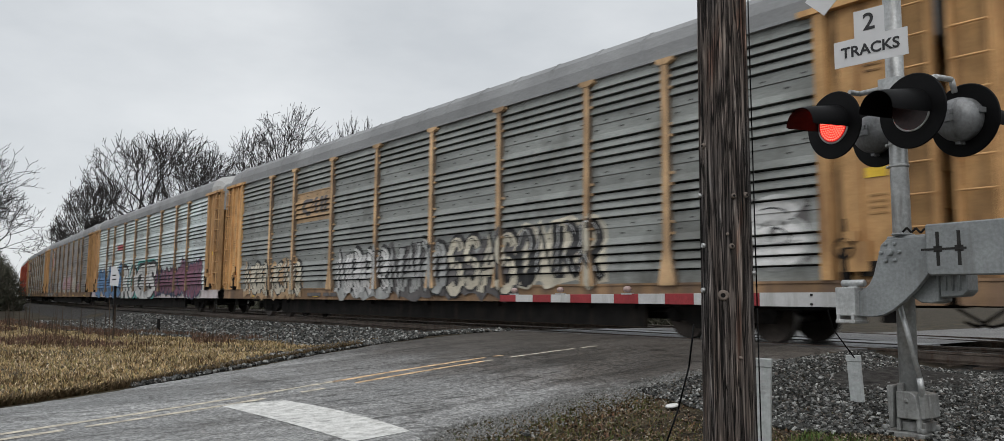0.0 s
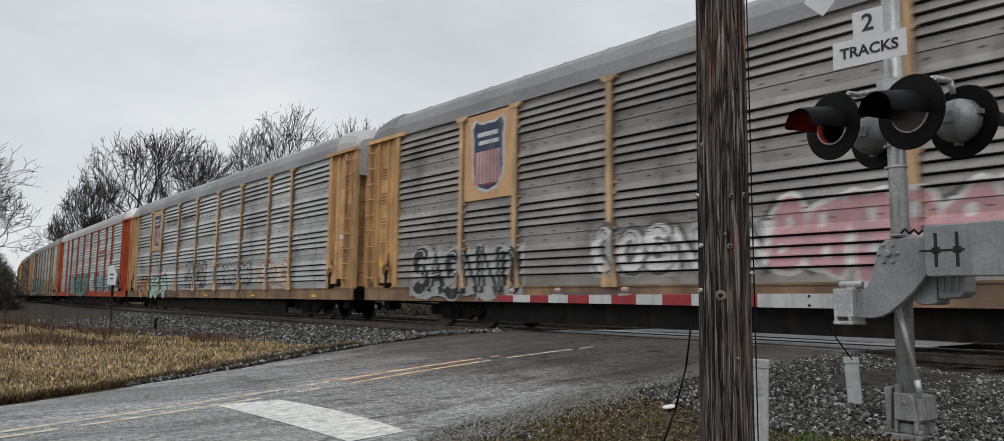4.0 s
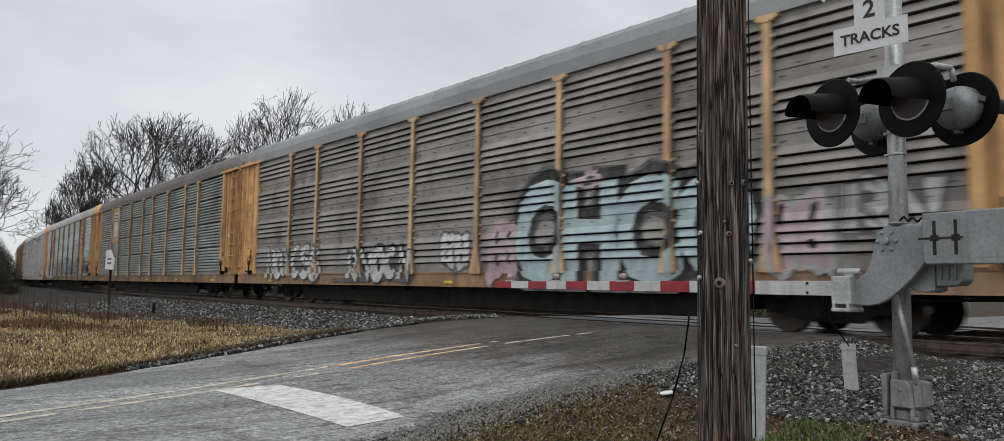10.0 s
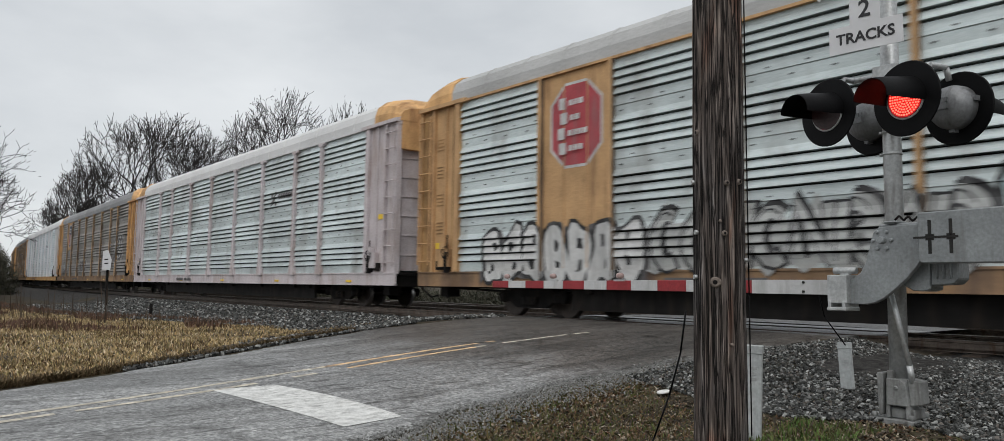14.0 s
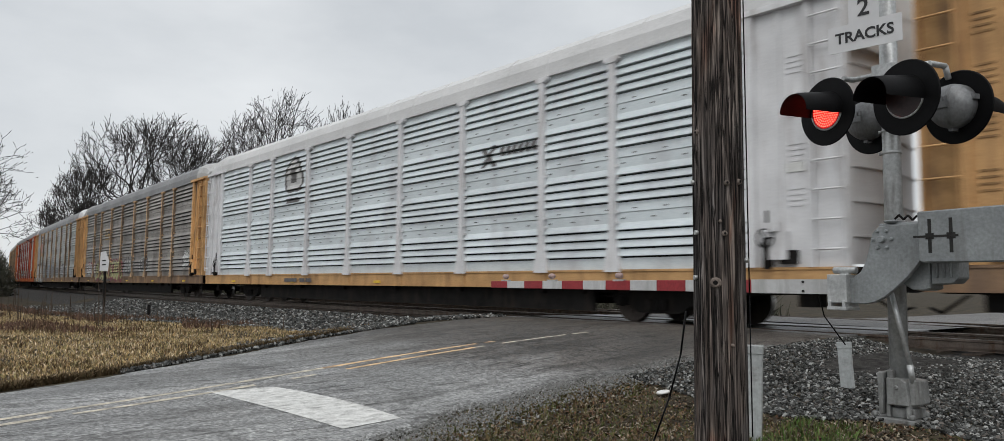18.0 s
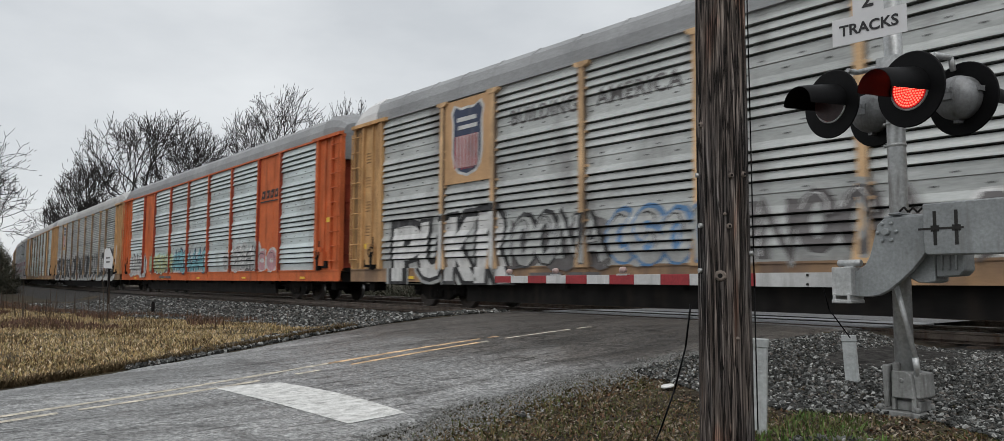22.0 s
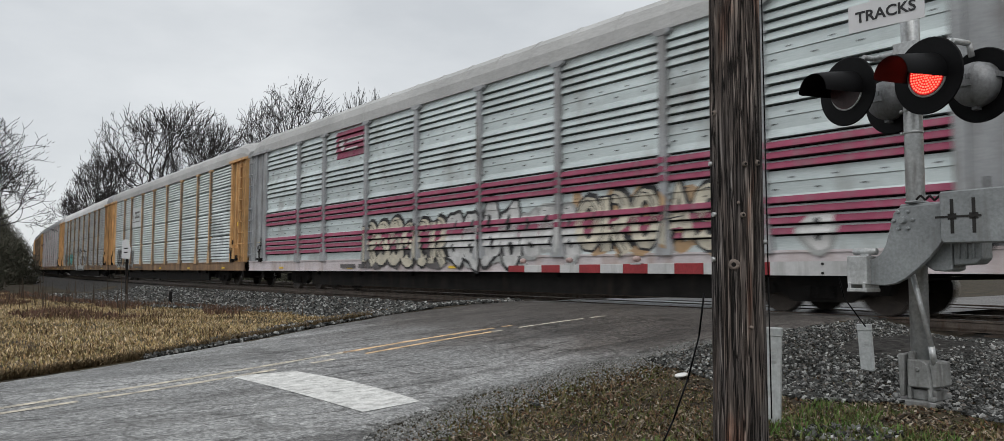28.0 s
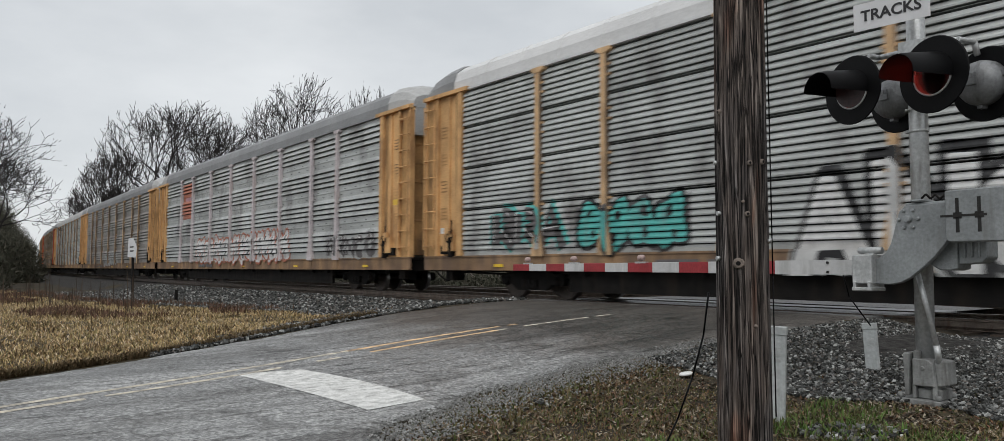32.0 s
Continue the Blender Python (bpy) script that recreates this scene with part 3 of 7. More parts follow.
def profile_a():
    """Louvred guard panel, bottom to top: four groups of four narrow slots, each under a lip that leans out, with a flat band between the groups."""
    out = [(Z0, 0.0)]
    for g in range(4):
        z = 1.255 + g * 1.085
        for i in range(4):
            out += [(z, 0.0), (z + 0.001, -0.08), (z + 0.033, -0.08), (z + 0.034, 0.058), (z + 0.052, 0.055)]
            z += 0.172
        out += [(z, 0.002)]
        if g < 3:
            out += [(z + 0.19, 0.002), (z + 0.192, -0.012), (z + 0.204, -0.012), (z + 0.206, 0.016), (z + 0.33, 0.0)]
    out = [q for q in out if q[0] < Z1 - 0.01]
    return out + [(Z1, 0.0)]


def profile_b():
    """Finely corrugated panel with open seams between the sheets."""
    out, z = [(Z0, 0.0)], Z0 + 0.12
    while z < Z1 - 0.1:
        for _ in range(8):
            if z + 0.13 > Z1 - 0.02:
                break
            out += [(z, 0.0), (z + 0.001, -0.07), (z + 0.02, -0.07), (z + 0.022, 0.042), (z + 0.05, 0.044)]
            z += 0.1265
        out += [(z, 0.0), (z + 0.002, -0.08), (z + 0.036, -0.08), (z + 0.038, 0.01)]
        z += 0.05
    out = [q for q in out if q[0] < Z1 - 0.01]
    return out + [(Z1, 0.0)]


PROF = {"a": profile_a(), "b": profile_b(), "solid": [(Z0, 0.012), (Z1, 0.012)]}
PROF["c"] = PROF["b"]


def panel_mesh(kind, x0, x1, far=False):
    pr = PROF[kind]
    bm = bmesh.new()
    sgn = 1 if far else -1
    rows = [[bm.verts.new((x, sgn * (1.5 + o), z)) for x in (x0, x1)] for z, o in pr]
    back = [[bm.verts.new((x, sgn * 1.4, z)) for x in (x0, x1)] for z in (Z0, Z1)]
    for a, b in zip(rows, rows[1:]):
        fc = bm.faces.new((a[0], a[1], b[1], b[0]))
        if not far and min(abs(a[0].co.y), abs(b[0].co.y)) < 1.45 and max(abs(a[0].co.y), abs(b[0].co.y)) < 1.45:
            fc.material_index = 1  # closed back of the slot, painted near-black for the shade inside
    bm.faces.new((back[0][1], back[0][0], back[1][0], back[1][1]))
    bm.faces.new((rows[-1][0], rows[-1][1], back[1][1], back[1][0]))
    bm.faces.new((back[0][0], back[0][1], rows[0][1], rows[0][0]))
    if kind == "a" and not far:
        n = max(2, round((x1 - x0) / 0.72))
        for g in range(3):
            zb = 1.255 + g * 1.085 + 0.688
            for r, zz in enumerate((zb + 0.085, zb + 0.27)):
                for i in range(n):
                    xx = x0 + (i + 0.3 + 0.4 * r) * (x1 - x0) / n
                    box(bm, xx - 0.035, xx + 0.035, -1.516, -1.497, zz - 0.011, zz + 0.011, 1)
    if kind == "solid" and not far:
        for i in (1, 2):
            xx = x0 + i * (x1 - x0) / 3
            box(bm, xx - 0.015, xx + 0.015, -1.525, -1.5, Z0 + 0.05, Z1 - 0.05)
    me = bpy.data.meshes.new("side_panel")
    bm.to_mesh(me)
    bm.free()
    return me


def post_mesh(kind):
    bm = bmesh.new()
    w = 0.075 if kind != "thin" else 0.05
    pts = [(-w, Z1 - 0.02), (w, Z1 - 0.02), (w, 1.65), (w * 2.6, 1.05), (w * 2.6, 0.98), (-w * 2.6, 0.98), (-w * 2.6, 1.05), (-w, 1.65)]
    if kind == "thin":
        pts = [(-w, Z1 - 0.02), (w, Z1 - 0.02), (w, 0.98), (-w, 0.98)]
    prism(bm, pts, -1.62, -1.49)
    bm.normal_update()
    # side faces take the second, darker paint, which stands in for shade
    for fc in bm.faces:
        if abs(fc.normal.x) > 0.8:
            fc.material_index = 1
    if kind != "thin":
        prism(bm, [(-0.2, Z1 - 0.01), (0.2, Z1 - 0.01), (0.2, Z1 - 0.07), (0.09, Z1 - 0.13), (-0.09, Z1 - 0.13), (-0.2, Z1 - 0.07)], -1.635, -1.48)
    if kind != "thin":
        for i in range(4):
            for dz in (-0.13, 0.08):
                zz = 2.05 + i * 0.92 + dz
                box(bm, -w - (0.07 if kind == "bolted" else 0.045), w + (0.07 if kind == "bolted" else 0.045), -1.575, -1.5, zz, zz + 0.05)
    return mesh_of(bm, "post")


def roof_mesh(x0, x1, grow=0.0):
    prof = [(-1.54, 5.3), (-1.53, 5.58), (-1.44, 5.83), (-1.2, 6.02), (-0.75, 6.13), (0, 6.17)]
    prof = [(y * (1 + grow * 0.02), z + grow * 0.03) for y, z in prof]
    prof = prof + [(-y, z) for y, z in prof[-2::-1]]
    bm = bmesh.new()
    xs = [(x0, 0.0)]
    for x in np.linspace(x0, x1, 20 if x1 - x0 > 5 else 3)[1:-1]:
        xs += [(x - 0.03, 0.0), (x - 0.022, 0.016), (x + 0.022, 0.016), (x + 0.03, 0.0)]
    xs.append((x1, 0.0))
    rings = [[bm.verts.new((x, y * (1 + up * 0.4), z + up)) for y, z in prof] for x, up in xs]
    for a, b in zip(rings, rings[1:]):
        for i in range(len(prof) - 1):
            bm.faces.new((a[i], a[i + 1], b[i + 1], b[i]))
    for r in (rings[0], rings[-1]):
        bm.faces.new(r)
    return mesh_of(bm, "roof")


def cap_mesh(sx):
    """The roof's end, which drops towards the door, with the hood plate over the door."""
    prof = [(-1.55, 5.3), (-1.54, 5.6), (-1.45, 5.86), (-1.2, 6.05), (-0.75, 6.16), (0, 6.2)]
    prof = prof + [(-y, z) for y, z in prof[-2::-1]]
    bm = bmesh.new()
    rings = []
    for x, k, w in ((12.6, 1.0, 1.0), (12.66, 1.03, 1.004), (13.2, 0.98, 1.0), (13.62, 0.82, 0.99), (13.97, 0.5, 0.96)):
        rings.append([bm.verts.new((sx * x, y * w, 5.3 + (z - 5.3) * k)) for y, z in prof])
    for a, b in zip(rings, rings[1:]):
        for i in range(len(prof) - 1):
            bm.faces.new((a[i], a[i + 1], b[i + 1], b[i]))
    bm.faces.new(rings[0])
    bm.faces.new(rings[-1])
    a, b = sorted((sx * 13.7, sx * 13.96))
    box(bm, a, b, -1.42, 1.42, 4.5, 5.34)
    return mesh_of(bm, "roof_cap")


def end_plate_mesh(sx):
    bm = bmesh.new()
    def b(x0, x1, y0, y1, z0, z1, mi=0):
        box(bm, min(sx * x0, sx * x1), max(sx * x0, sx * x1), y0, y1, z0, z1, mi)
    b(12.2, 13.9, -1.5, -1.42, 1.03, 5.3)
    b(12.2, 12.38, -1.6, -1.5, 1.03, 5.3)
    b(12.78, 12.84, -1.55, -1.5, 1.1, 5.25)
    b(13.28, 13.38, -1.58, -1.5, 1.03, 5.3)
    b(13.84, 13.92, -1.56, -1.4, 1.03, 5.3)
    for g in range(4):
        for i in range(4):
            b(12.95, 13.2, -1.512, -1.5, 2.0 + g * 0.72 + i * 0.09, 2.03 + g * 0.72 + i * 0.09, 1)
    # darker strip behind the ladder: shade of the gap put into the colour
    b(13.385, 13.835, -1.515, -1.5, 1.03, 5.3, 1)
    b(12.39, 12.55, -1.508, -1.5, 1.03, 5.3, 1)
    b(12.5, 12.95, -1.64, -1.5, 1.15, 1.6)
    b(12.62, 12.82, -1.68, -1.6, 1.6, 1.75)
    return mesh_of(bm, "end_plate")


def ladder_mesh(sx):
    bm = bmesh.new()
    for i in range(9):
        z = 1.3 + i * 0.46
        tube(bm, (sx * 13.38, -1.62, z), (sx * 13.9, -1.62, z), 0.018, n=6)
        for x in (13.4, 13.88):
            box(bm, sx * x - 0.015, sx * x + 0.015, -1.63, -1.54, z - 0.02, z + 0.02)
    for x in (13.4, 13.88):
        box(bm, sx * x - 0.012, sx * x + 0.012, -1.635, -1.605, 1.2, 5.1)
    return mesh_of(bm, "ladder")


def end_door_mesh(sx):
    bm = bmesh.new()
    n, levels = 8, [(1.08, 0.0)]
    for i in range(7):
        z = 1.5 + i * 0.55
        levels += [(z, 0.0), (z + 0.005, 0.03), (z + 0.045, 0.03), (z + 0.05, 0.0)]
    levels.append((5.25, 0.0))
    rows = []
    for k in range(n + 1):
        y = -1.4 + 2.8 * k / n
        x = 13.7 + 0.18 * (1 - (y / 1.4) ** 2)
        rows.append([bm.verts.new((sx * (x + o), y, z)) for z, o in levels])
    for a, b in zip(rows, rows[1:]):
        for i in range(len(levels) - 1):
            bm.faces.new((a[i], b[i], b[i + 1], a[i + 1]))
    return mesh_of(bm, "end_door")


def header_mesh(sx):
    bm = bmesh.new()
    a, b = sorted((sx * 11.95, sx * 13.95))
    box(bm, a, b, -1.63, -1.5, 5.26, 5.36)
    box(bm, a, b, 1.5, 1.6, 5.26, 5.36)
    a, b = sorted((sx * 13.8, sx * 13.95))
    box(bm, a, b, -1.5, 1.5, 5.2, 5.4)
    return mesh_of(bm, "header")


def sill_mesh():
    bm = bmesh.new()
    for s in (-1, 1):
        a, b = sorted((s * 1.44, s * 1.56))
        box(bm, -13.95, 13.95, a, b, 0.99, 1.03)
        box(bm, -13.95, 13.95, min(s * 1.5, s * 1.54), max(s * 1.5, s * 1.54), 0.68, 0.99)
        box(bm, -13.9, 13.9, a, b, 0.66, 0.69)
        if s < 0:
            for x in POSTS:
                box(bm, x - 0.13, x + 0.13, -1.56, -1.53, 0.7, 0.985)
    return mesh_of(bm, "side_sill")


def underframe_mesh():
    bm = bmesh.new()
    box(bm, -13.8, 13.8, -1.44, 1.44, 0.95, 1.04)
    box(bm, -8.2, 8.2, -0.5, 0.5, 0.34, 0.95)
    box(bm, -13.6, 13.6, -0.3, 0.3, 0.62, 0.95)
    for x in (-8, -5, -2, 1, 4, 7, 8.2):
        box(bm, x - 0.1, x + 0.1, -1.42, 1.42, 0.55, 0.95)
    box(bm, -8.5, 8.5, -1.32, -1.22, 0.2, 0.7)
    for s in (-1, 1):
        a, b = sorted((s * 11.4, s * 13.75))
        box(bm, a, b, -1.35, 1.35, 0.64, 0.95)
        a, b = sorted((s * 8.2, s * 11.4))
        box(bm, a, b, -1.0, 1.0, 0.74, 0.95)
        tube(bm, (s * 8.4, -1.05, 0.5), (s * 12.9, -1.05, 0.62), 0.03, n=6)
        box(bm, s * 13.1 - 0.15, s * 13.1 + 0.15, -1.3, -0.9, 0.4, 0.66)
    tube(bm, (-3.6, -0.95, 0.62), (-2.6, -0.95, 0.62), 0.2, n=12)
    box(bm, 2.2, 2.9, -1.1, -0.6, 0.45, 0.9)
    tube(bm, (-9, -1.1, 0.6), (9, -1.1, 0.6), 0.025, n=6)
    return mesh_of(bm, "underframe")


def truck_mesh():
    bm = bmesh.new()
    for s in (-1, 1):
        y0, y1 = sorted((s * 0.98, s * 1.12))
        pts = [(-1.15, 0.5), (-1.1, 0.58), (-0.75, 0.58), (-0.45, 0.74), (0.45, 0.74), (0.75, 0.58), (1.1, 0.58), (1.15, 0.5), (1.08, 0.32), (0.72, 0.34), (0.5, 0.2), (-0.5, 0.2), (-0.72, 0.34), (-1.08, 0.32)]
        prism(bm, pts, y0, y1)
        for i in range(3):
            lathe(bm, [(0.07, 0.26), (0.085, 0.3), (0.07, 0.36), (0.085, 0.4), (0.07, 0.46)], 8, "z", ((i - 1) * 0.17, s * 1.15, 0))
        for x in (-0.89, 0.89):
            lathe(bm, [(0.02, s * 1.2), (0.1, s * 1.19), (0.12, s * 1.1)], 10, "y", (x, 0, 0.42))
    box(bm, -0.2, 0.2, -1.0, 1.0, 0.42, 0.72)
    return mesh_of(bm, "truck")


def wheelset_mesh():
    bm = bmesh.new()
    tube(bm, (0, -1.1, 0), (0, 1.1, 0), 0.08, n=10)
    for s in (-1, 1):
        lathe(bm, [(0.08, s * 0.84), (0.12, s * 0.84), (0.3, s * 0.77), (0.36, s * 0.82), (0.415, s * 0.82)], 28, "y")
        lathe(bm, [(0.415, s * 0.82), (0.42, s * 0.8), (0.42, s * 0.73), (0.445, s * 0.715), (0.445, s * 0.69)], 28, "y", mi=1)
        lathe(bm, [(0.445, s * 0.69), (0.36, s * 0.69), (0.28, s * 0.72), (0.1, s * 0.7)], 28, "y")
        for i in range(4):
            a = i * math.pi / 2 + 0.4
            box(bm, 0.21 * math.cos(a) - 0.02, 0.21 * math.cos(a) + 0.02, s * 0.8 - 0.02, s * 0.8 + 0.02, 0.21 * math.sin(a) - 0.02, 0.21 * math.sin(a) + 0.02)
    return mesh_of(bm, "wheelset")


def coupler_mesh(sx):
    bm = bmesh.new()
    a, b = sorted((sx * 13.4, sx * 14.2))
    box(bm, a, b, -0.1, 0.1, 0.72, 0.92)
    a, b = sorted((sx * 14.02, sx * 14.3))
    box(bm, a, b, -0.2, 0.14, 0.66, 0.98)
    tube(bm, (sx * 13.7, -0.5, 0.62), (sx * 14.1, -0.42, 0.35), 0.025, n=6)
    tube(bm, (sx * 14.1, -0.42, 0.35), (sx * 14.3, -0.3, 0.42), 0.025, n=6)
    tube(bm, (sx * 13.75, -1.3, 0.95), (sx * 13.75, -0.2, 0.9), 0.02, n=6)
    return mesh_of(bm, "coupler")


def shared(me, slots=1):
    while len(me.materials) < slots:
        me.materials.append(None)
    return me


SHAPE = {}
for kd in ("a", "b", "solid"):
    for i in range(9):
        SHAPE[kd, i] = shared(panel_mesh(kd, EDGES[i], EDGES[i + 1]), 2)
for i in range(9):
    SHAPE["c", i] = shared(panel_mesh("b", CLOSE_EDGES[i], CLOSE_EDGES[i + 1]), 2)
SHAPE["far"] = shared(panel_mesh("b", -12.2, 12.2, True))
for kd in ("flared", "bolted", "thin"):
    SHAPE["post", kd] = shared(post_mesh(kd), 2)
SHAPE["roof"] = shared(roof_mesh(-12.6, 12.6))
for sx in (-1, 1):
    SHAPE["cap", sx] = shared(cap_mesh(sx))
    SHAPE["end", sx], SHAPE["ladder", sx] = shared(end_plate_mesh(sx), 2), shared(ladder_mesh(sx))
    SHAPE["door", sx], SHAPE["header", sx], SHAPE["coupler", sx] = shared(end_door_mesh(sx)), shared(header_mesh(sx)), shared(coupler_mesh(sx))
for sx in (-1, 1):
    bm = bmesh.new()
    a, b = sorted((sx * 12.9, sx * 13.22))
    box(bm, a, b, -1.516, -1.498, 2.55 if sx > 0 else 1.62, 2.7 if sx > 0 else 1.77)
    SHAPE["placard", sx] = shared(mesh_of(bm, "placard"))
    bm = bmesh.new()
    lathe(bm, [(0.15, -1.66), (0.165, -1.672), (0.15, -1.684), (0.135, -1.672), (0.15, -1.66)], 16, "y", (sx * 12.6, 0, 1.5))
    for i in range(3):
        a = 2.1 * i
        tube(bm, (sx * 12.6, -1.672, 1.5), (sx * 12.6 + 0.15 * math.cos(a), -1.672, 1.5 + 0.15 * math.sin(a)), 0.012, n=5)
    box(bm, sx * 12.6 - 0.04, sx * 12.6 + 0.04, -1.68, -1.5, 1.0, 1.5)
    box(bm, sx * 12.95 - 0.14, sx * 12.95 + 0.14, -1.6, -1.5, 1.08, 1.3)
    tube(bm, (sx * 12.6, -1.6, 1.5), (sx * 12.6, -1.6, 1.95), 0.022, n=6)
    SHAPE["latch", sx] = shared(mesh_of(bm, "latch_gear"))
SHAPE["sill"], SHAPE["under"] = shared(sill_mesh()), shared(underframe_mesh())
SHAPE["truck"], SHAPE["wheelset"] = shared(truck_mesh()), shared(wheelset_mesh(), 2)
bm = bmesh.new()
box(bm, -0.16, 0.16, -1.57, -1.54, 0.74, 0.81)
SHAPE["reflector"] = shared(mesh_of(bm, "reflector"))
bm = bmesh.new()
box(bm, -12.3, 12.3, -1.58, -1.5, Z1 - 0.005, Z1 + 0.05)
box(bm, -12.3, 12.3, 1.5, 1.58, Z1 - 0.005, Z1 + 0.05)
SHAPE["top"] = shared(mesh_of(bm, "top_rail"))


def piece(name, key, parent, *mats, at=None, label=""):
    """A part that shares its mesh with the same part of the other cars; the paint belongs to the object."""
    ob = new(name, SHAPE[key])
    ob.parent = parent
    for slot, m in zip(ob.material_slots, mats):
        slot.link, slot.material = "OBJECT", m
    if at is not None:
        ob.location = at
    if label:
        ob["label"] = label
    return ob

SPRAY = {
    "white": (0.56, 0.56, 0.55), "black": (0.018, 0.018, 0.02), "blue": (0.06, 0.2, 0.42), "cyan": (0.14, 0.44, 0.5), "sky": (0.36, 0.49, 0.51), "rose": (0.45, 0.32, 0.35),
    "teal": (0.04, 0.42, 0.38), "mint": (0.4, 0.6, 0.5), "magenta": (0.2, 0.06, 0.11), "buff": (0.5, 0.42, 0.29), "pink": (0.5, 0.24, 0.27), "orange": (0.5, 0.23, 0.09),
    "lime": (0.42, 0.43, 0.17), "cream": (0.55, 0.5, 0.38), "grey": (0.36, 0.37, 0.36), "maroon": (0.25, 0.035, 0.06), "navy": (0.03, 0.045, 0.1),
    "red": (0.45, 0.035, 0.05), "green": (0.2, 0.36, 0.12), "smoke": (0.11, 0.1, 0.1), "tan": (0.47, 0.29, 0.13), "amber": (0.55, 0.32, 0.07), "brick": (0.45, 0.12, 0.05), "rosewood": (0.3, 0.03, 0.09),
}
for key, colour in SPRAY.items():
    grey = sum(colour) / 3
    colour = tuple(0.78 * c + 0.18 * grey for c in colour)
    mat("spray_" + key, colour, 0.65, vary=0.16, scale=3, fine=25, bump=0.04, dirt=tuple(c * 0.45 + 0.1 for c in colour), dirt_amount=0.35)


def clip(poly, axis, lo, hi):
    for lim, sgn in ((lo, 1), (hi, -1)):
        out = []
        for i, p in enumerate(poly):
            q = poly[i - 1]
            dp, dq = sgn * (p[axis] - lim), sgn * (q[axis] - lim)
            if (dp >= 0) != (dq >= 0):
                t = dq / (dq - dp)
                out.append((q[0] + (p[0] - q[0]) * t, q[1] + (p[1] - q[1]) * t))
            if dp >= 0:
                out.append(p)
        poly = out
        if len(poly) < 3:
            return []
    return poly


def side_bays(kinds, post):
    """Stretches of the car's side with the outward offset of their surface by height."""
    low = [(0.6, 0.075), (1.03, 0.075), (1.0305, 0.005)]
    w = 0.05 if post == "thin" else 0.075
    bays = [(-13.3, -12.2, low + [(5.3, 0.005)])]
    edges = CLOSE_EDGES if "c" in kinds else EDGES
    for i in range(9):
        a = edges[i] + (w if i else 0)
        b = edges[i + 1] - (w if i < 8 else 0)
        bays.append((a, b, low[:2] + PROF[kinds[i]]))
    for x in edges[1:-1]:
        bays.append((x - w, x + w, [(0.6, 0.075), (1.03, 0.125), (5.2, 0.125)]))
    bays.append((12.2, 13.3, low + [(5.3, 0.005)]))
    return bays


def lay_on(verts, faces, index, tris, bays, lift, mi):
    """Lay flat triangles (x, height) on the folds of the car's side, as paint lies there."""
    for tri in tris:
        xs, zs = [p[0] for p in tri], [p[1] for p in tri]
        for a, b, prof in bays:
            if max(xs) <= a or min(xs) >= b:
                continue
            pa = clip(tri, 0, a, b)
            if not pa:
                continue
            for (z0, o0), (z1, o1) in zip(prof, prof[1:]):
                if z1 <= z0 or max(zs) <= z0 or min(zs) >= z1:
                    continue
                pc = clip(pa, 1, z0, z1)
                if len(pc) < 3:
                    continue
                k = len(verts)
                for x, z in pc:
                    verts.append((x, -1.5 - (o0 + (o1 - o0) * (z - z0) / (z1 - z0)) - lift, z))
                faces.append(tuple(range(k, k + len(pc))))
                # -1: slot backs keep the painted near-black shade instead of the spray colour
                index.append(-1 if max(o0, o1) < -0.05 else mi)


def fan(loop):
    cx, cz = sum(p[0] for p in loop) / len(loop), sum(p[1] for p in loop) / len(loop)
    return [((cx, cz), loop[i - 1], loop[i]) for i in range(len(loop))]


def rect(x0, x1, z0, z1):
    return [((x0, z0), (x1, z0), (x1, z1)), ((x0, z0), (x1, z1), (x0, z1))]


def text_tris(body, x0, x1, z0, z1, fat=0.0, shear=0.0, wobble=0.0, seed=0):
    cu = bpy.data.curves.new("lettering", "FONT")
    cu.body, cu.resolution_u, cu.offset, cu.shear, cu.space_character = body, 3, fat, shear, 1.06
    ob = bpy.data.objects.new("lettering", cu)
    me = ob.to_mesh()
    me.calc_loop_triangles()
    co = [(v.co.x, v.co.y) for v in me.vertices]
    tri = [tuple(co[i] for i in t.vertices) for t in me.loop_triangles]
    ob.to_mesh_clear()
    bpy.data.objects.remove(ob)
    bpy.data.curves.remove(cu)
    lx, hx = min(c[0] for c in co) + fat, max(c[0] for c in co) - fat
    lz, hz = min(c[1] for c in co) + fat, max(c[1] for c in co) - fat

    def put(p):
        u, w = (p[0] - lx) / (hx - lx), (p[1] - lz) / (hz - lz)
        return (x0 + u * (x1 - x0), z0 + w * (z1 - z0) + wobble * math.sin(u * 23 + seed) * (0.3 + w))
    return [tuple(put(p) for p in t) for t in tri]


def bubble(cx, cz, w, h, rnd, swell=0.0):
    """The outline of one puffy sprayed shape."""
    n, ph = 18, [rnd.uniform(0, 6.28) for _ in range(3)]
    am = [rnd.uniform(0.05, 0.14) for _ in range(3)]
    state = []
    for i in range(n):
        a = 2 * math.pi * i / n
        r = 1 + sum(am[k] * math.sin((k + 2) * a + ph[k]) for k in range(3))
        sq = (abs(math.cos(a)) ** 3 + abs(math.sin(a)) ** 3) ** (-1 / 3)
        state.append((cx + (w / 2 * r * sq + swell) * math.cos(a), cz + (h / 2 * r * sq + swell) * math.sin(a)))
    return state


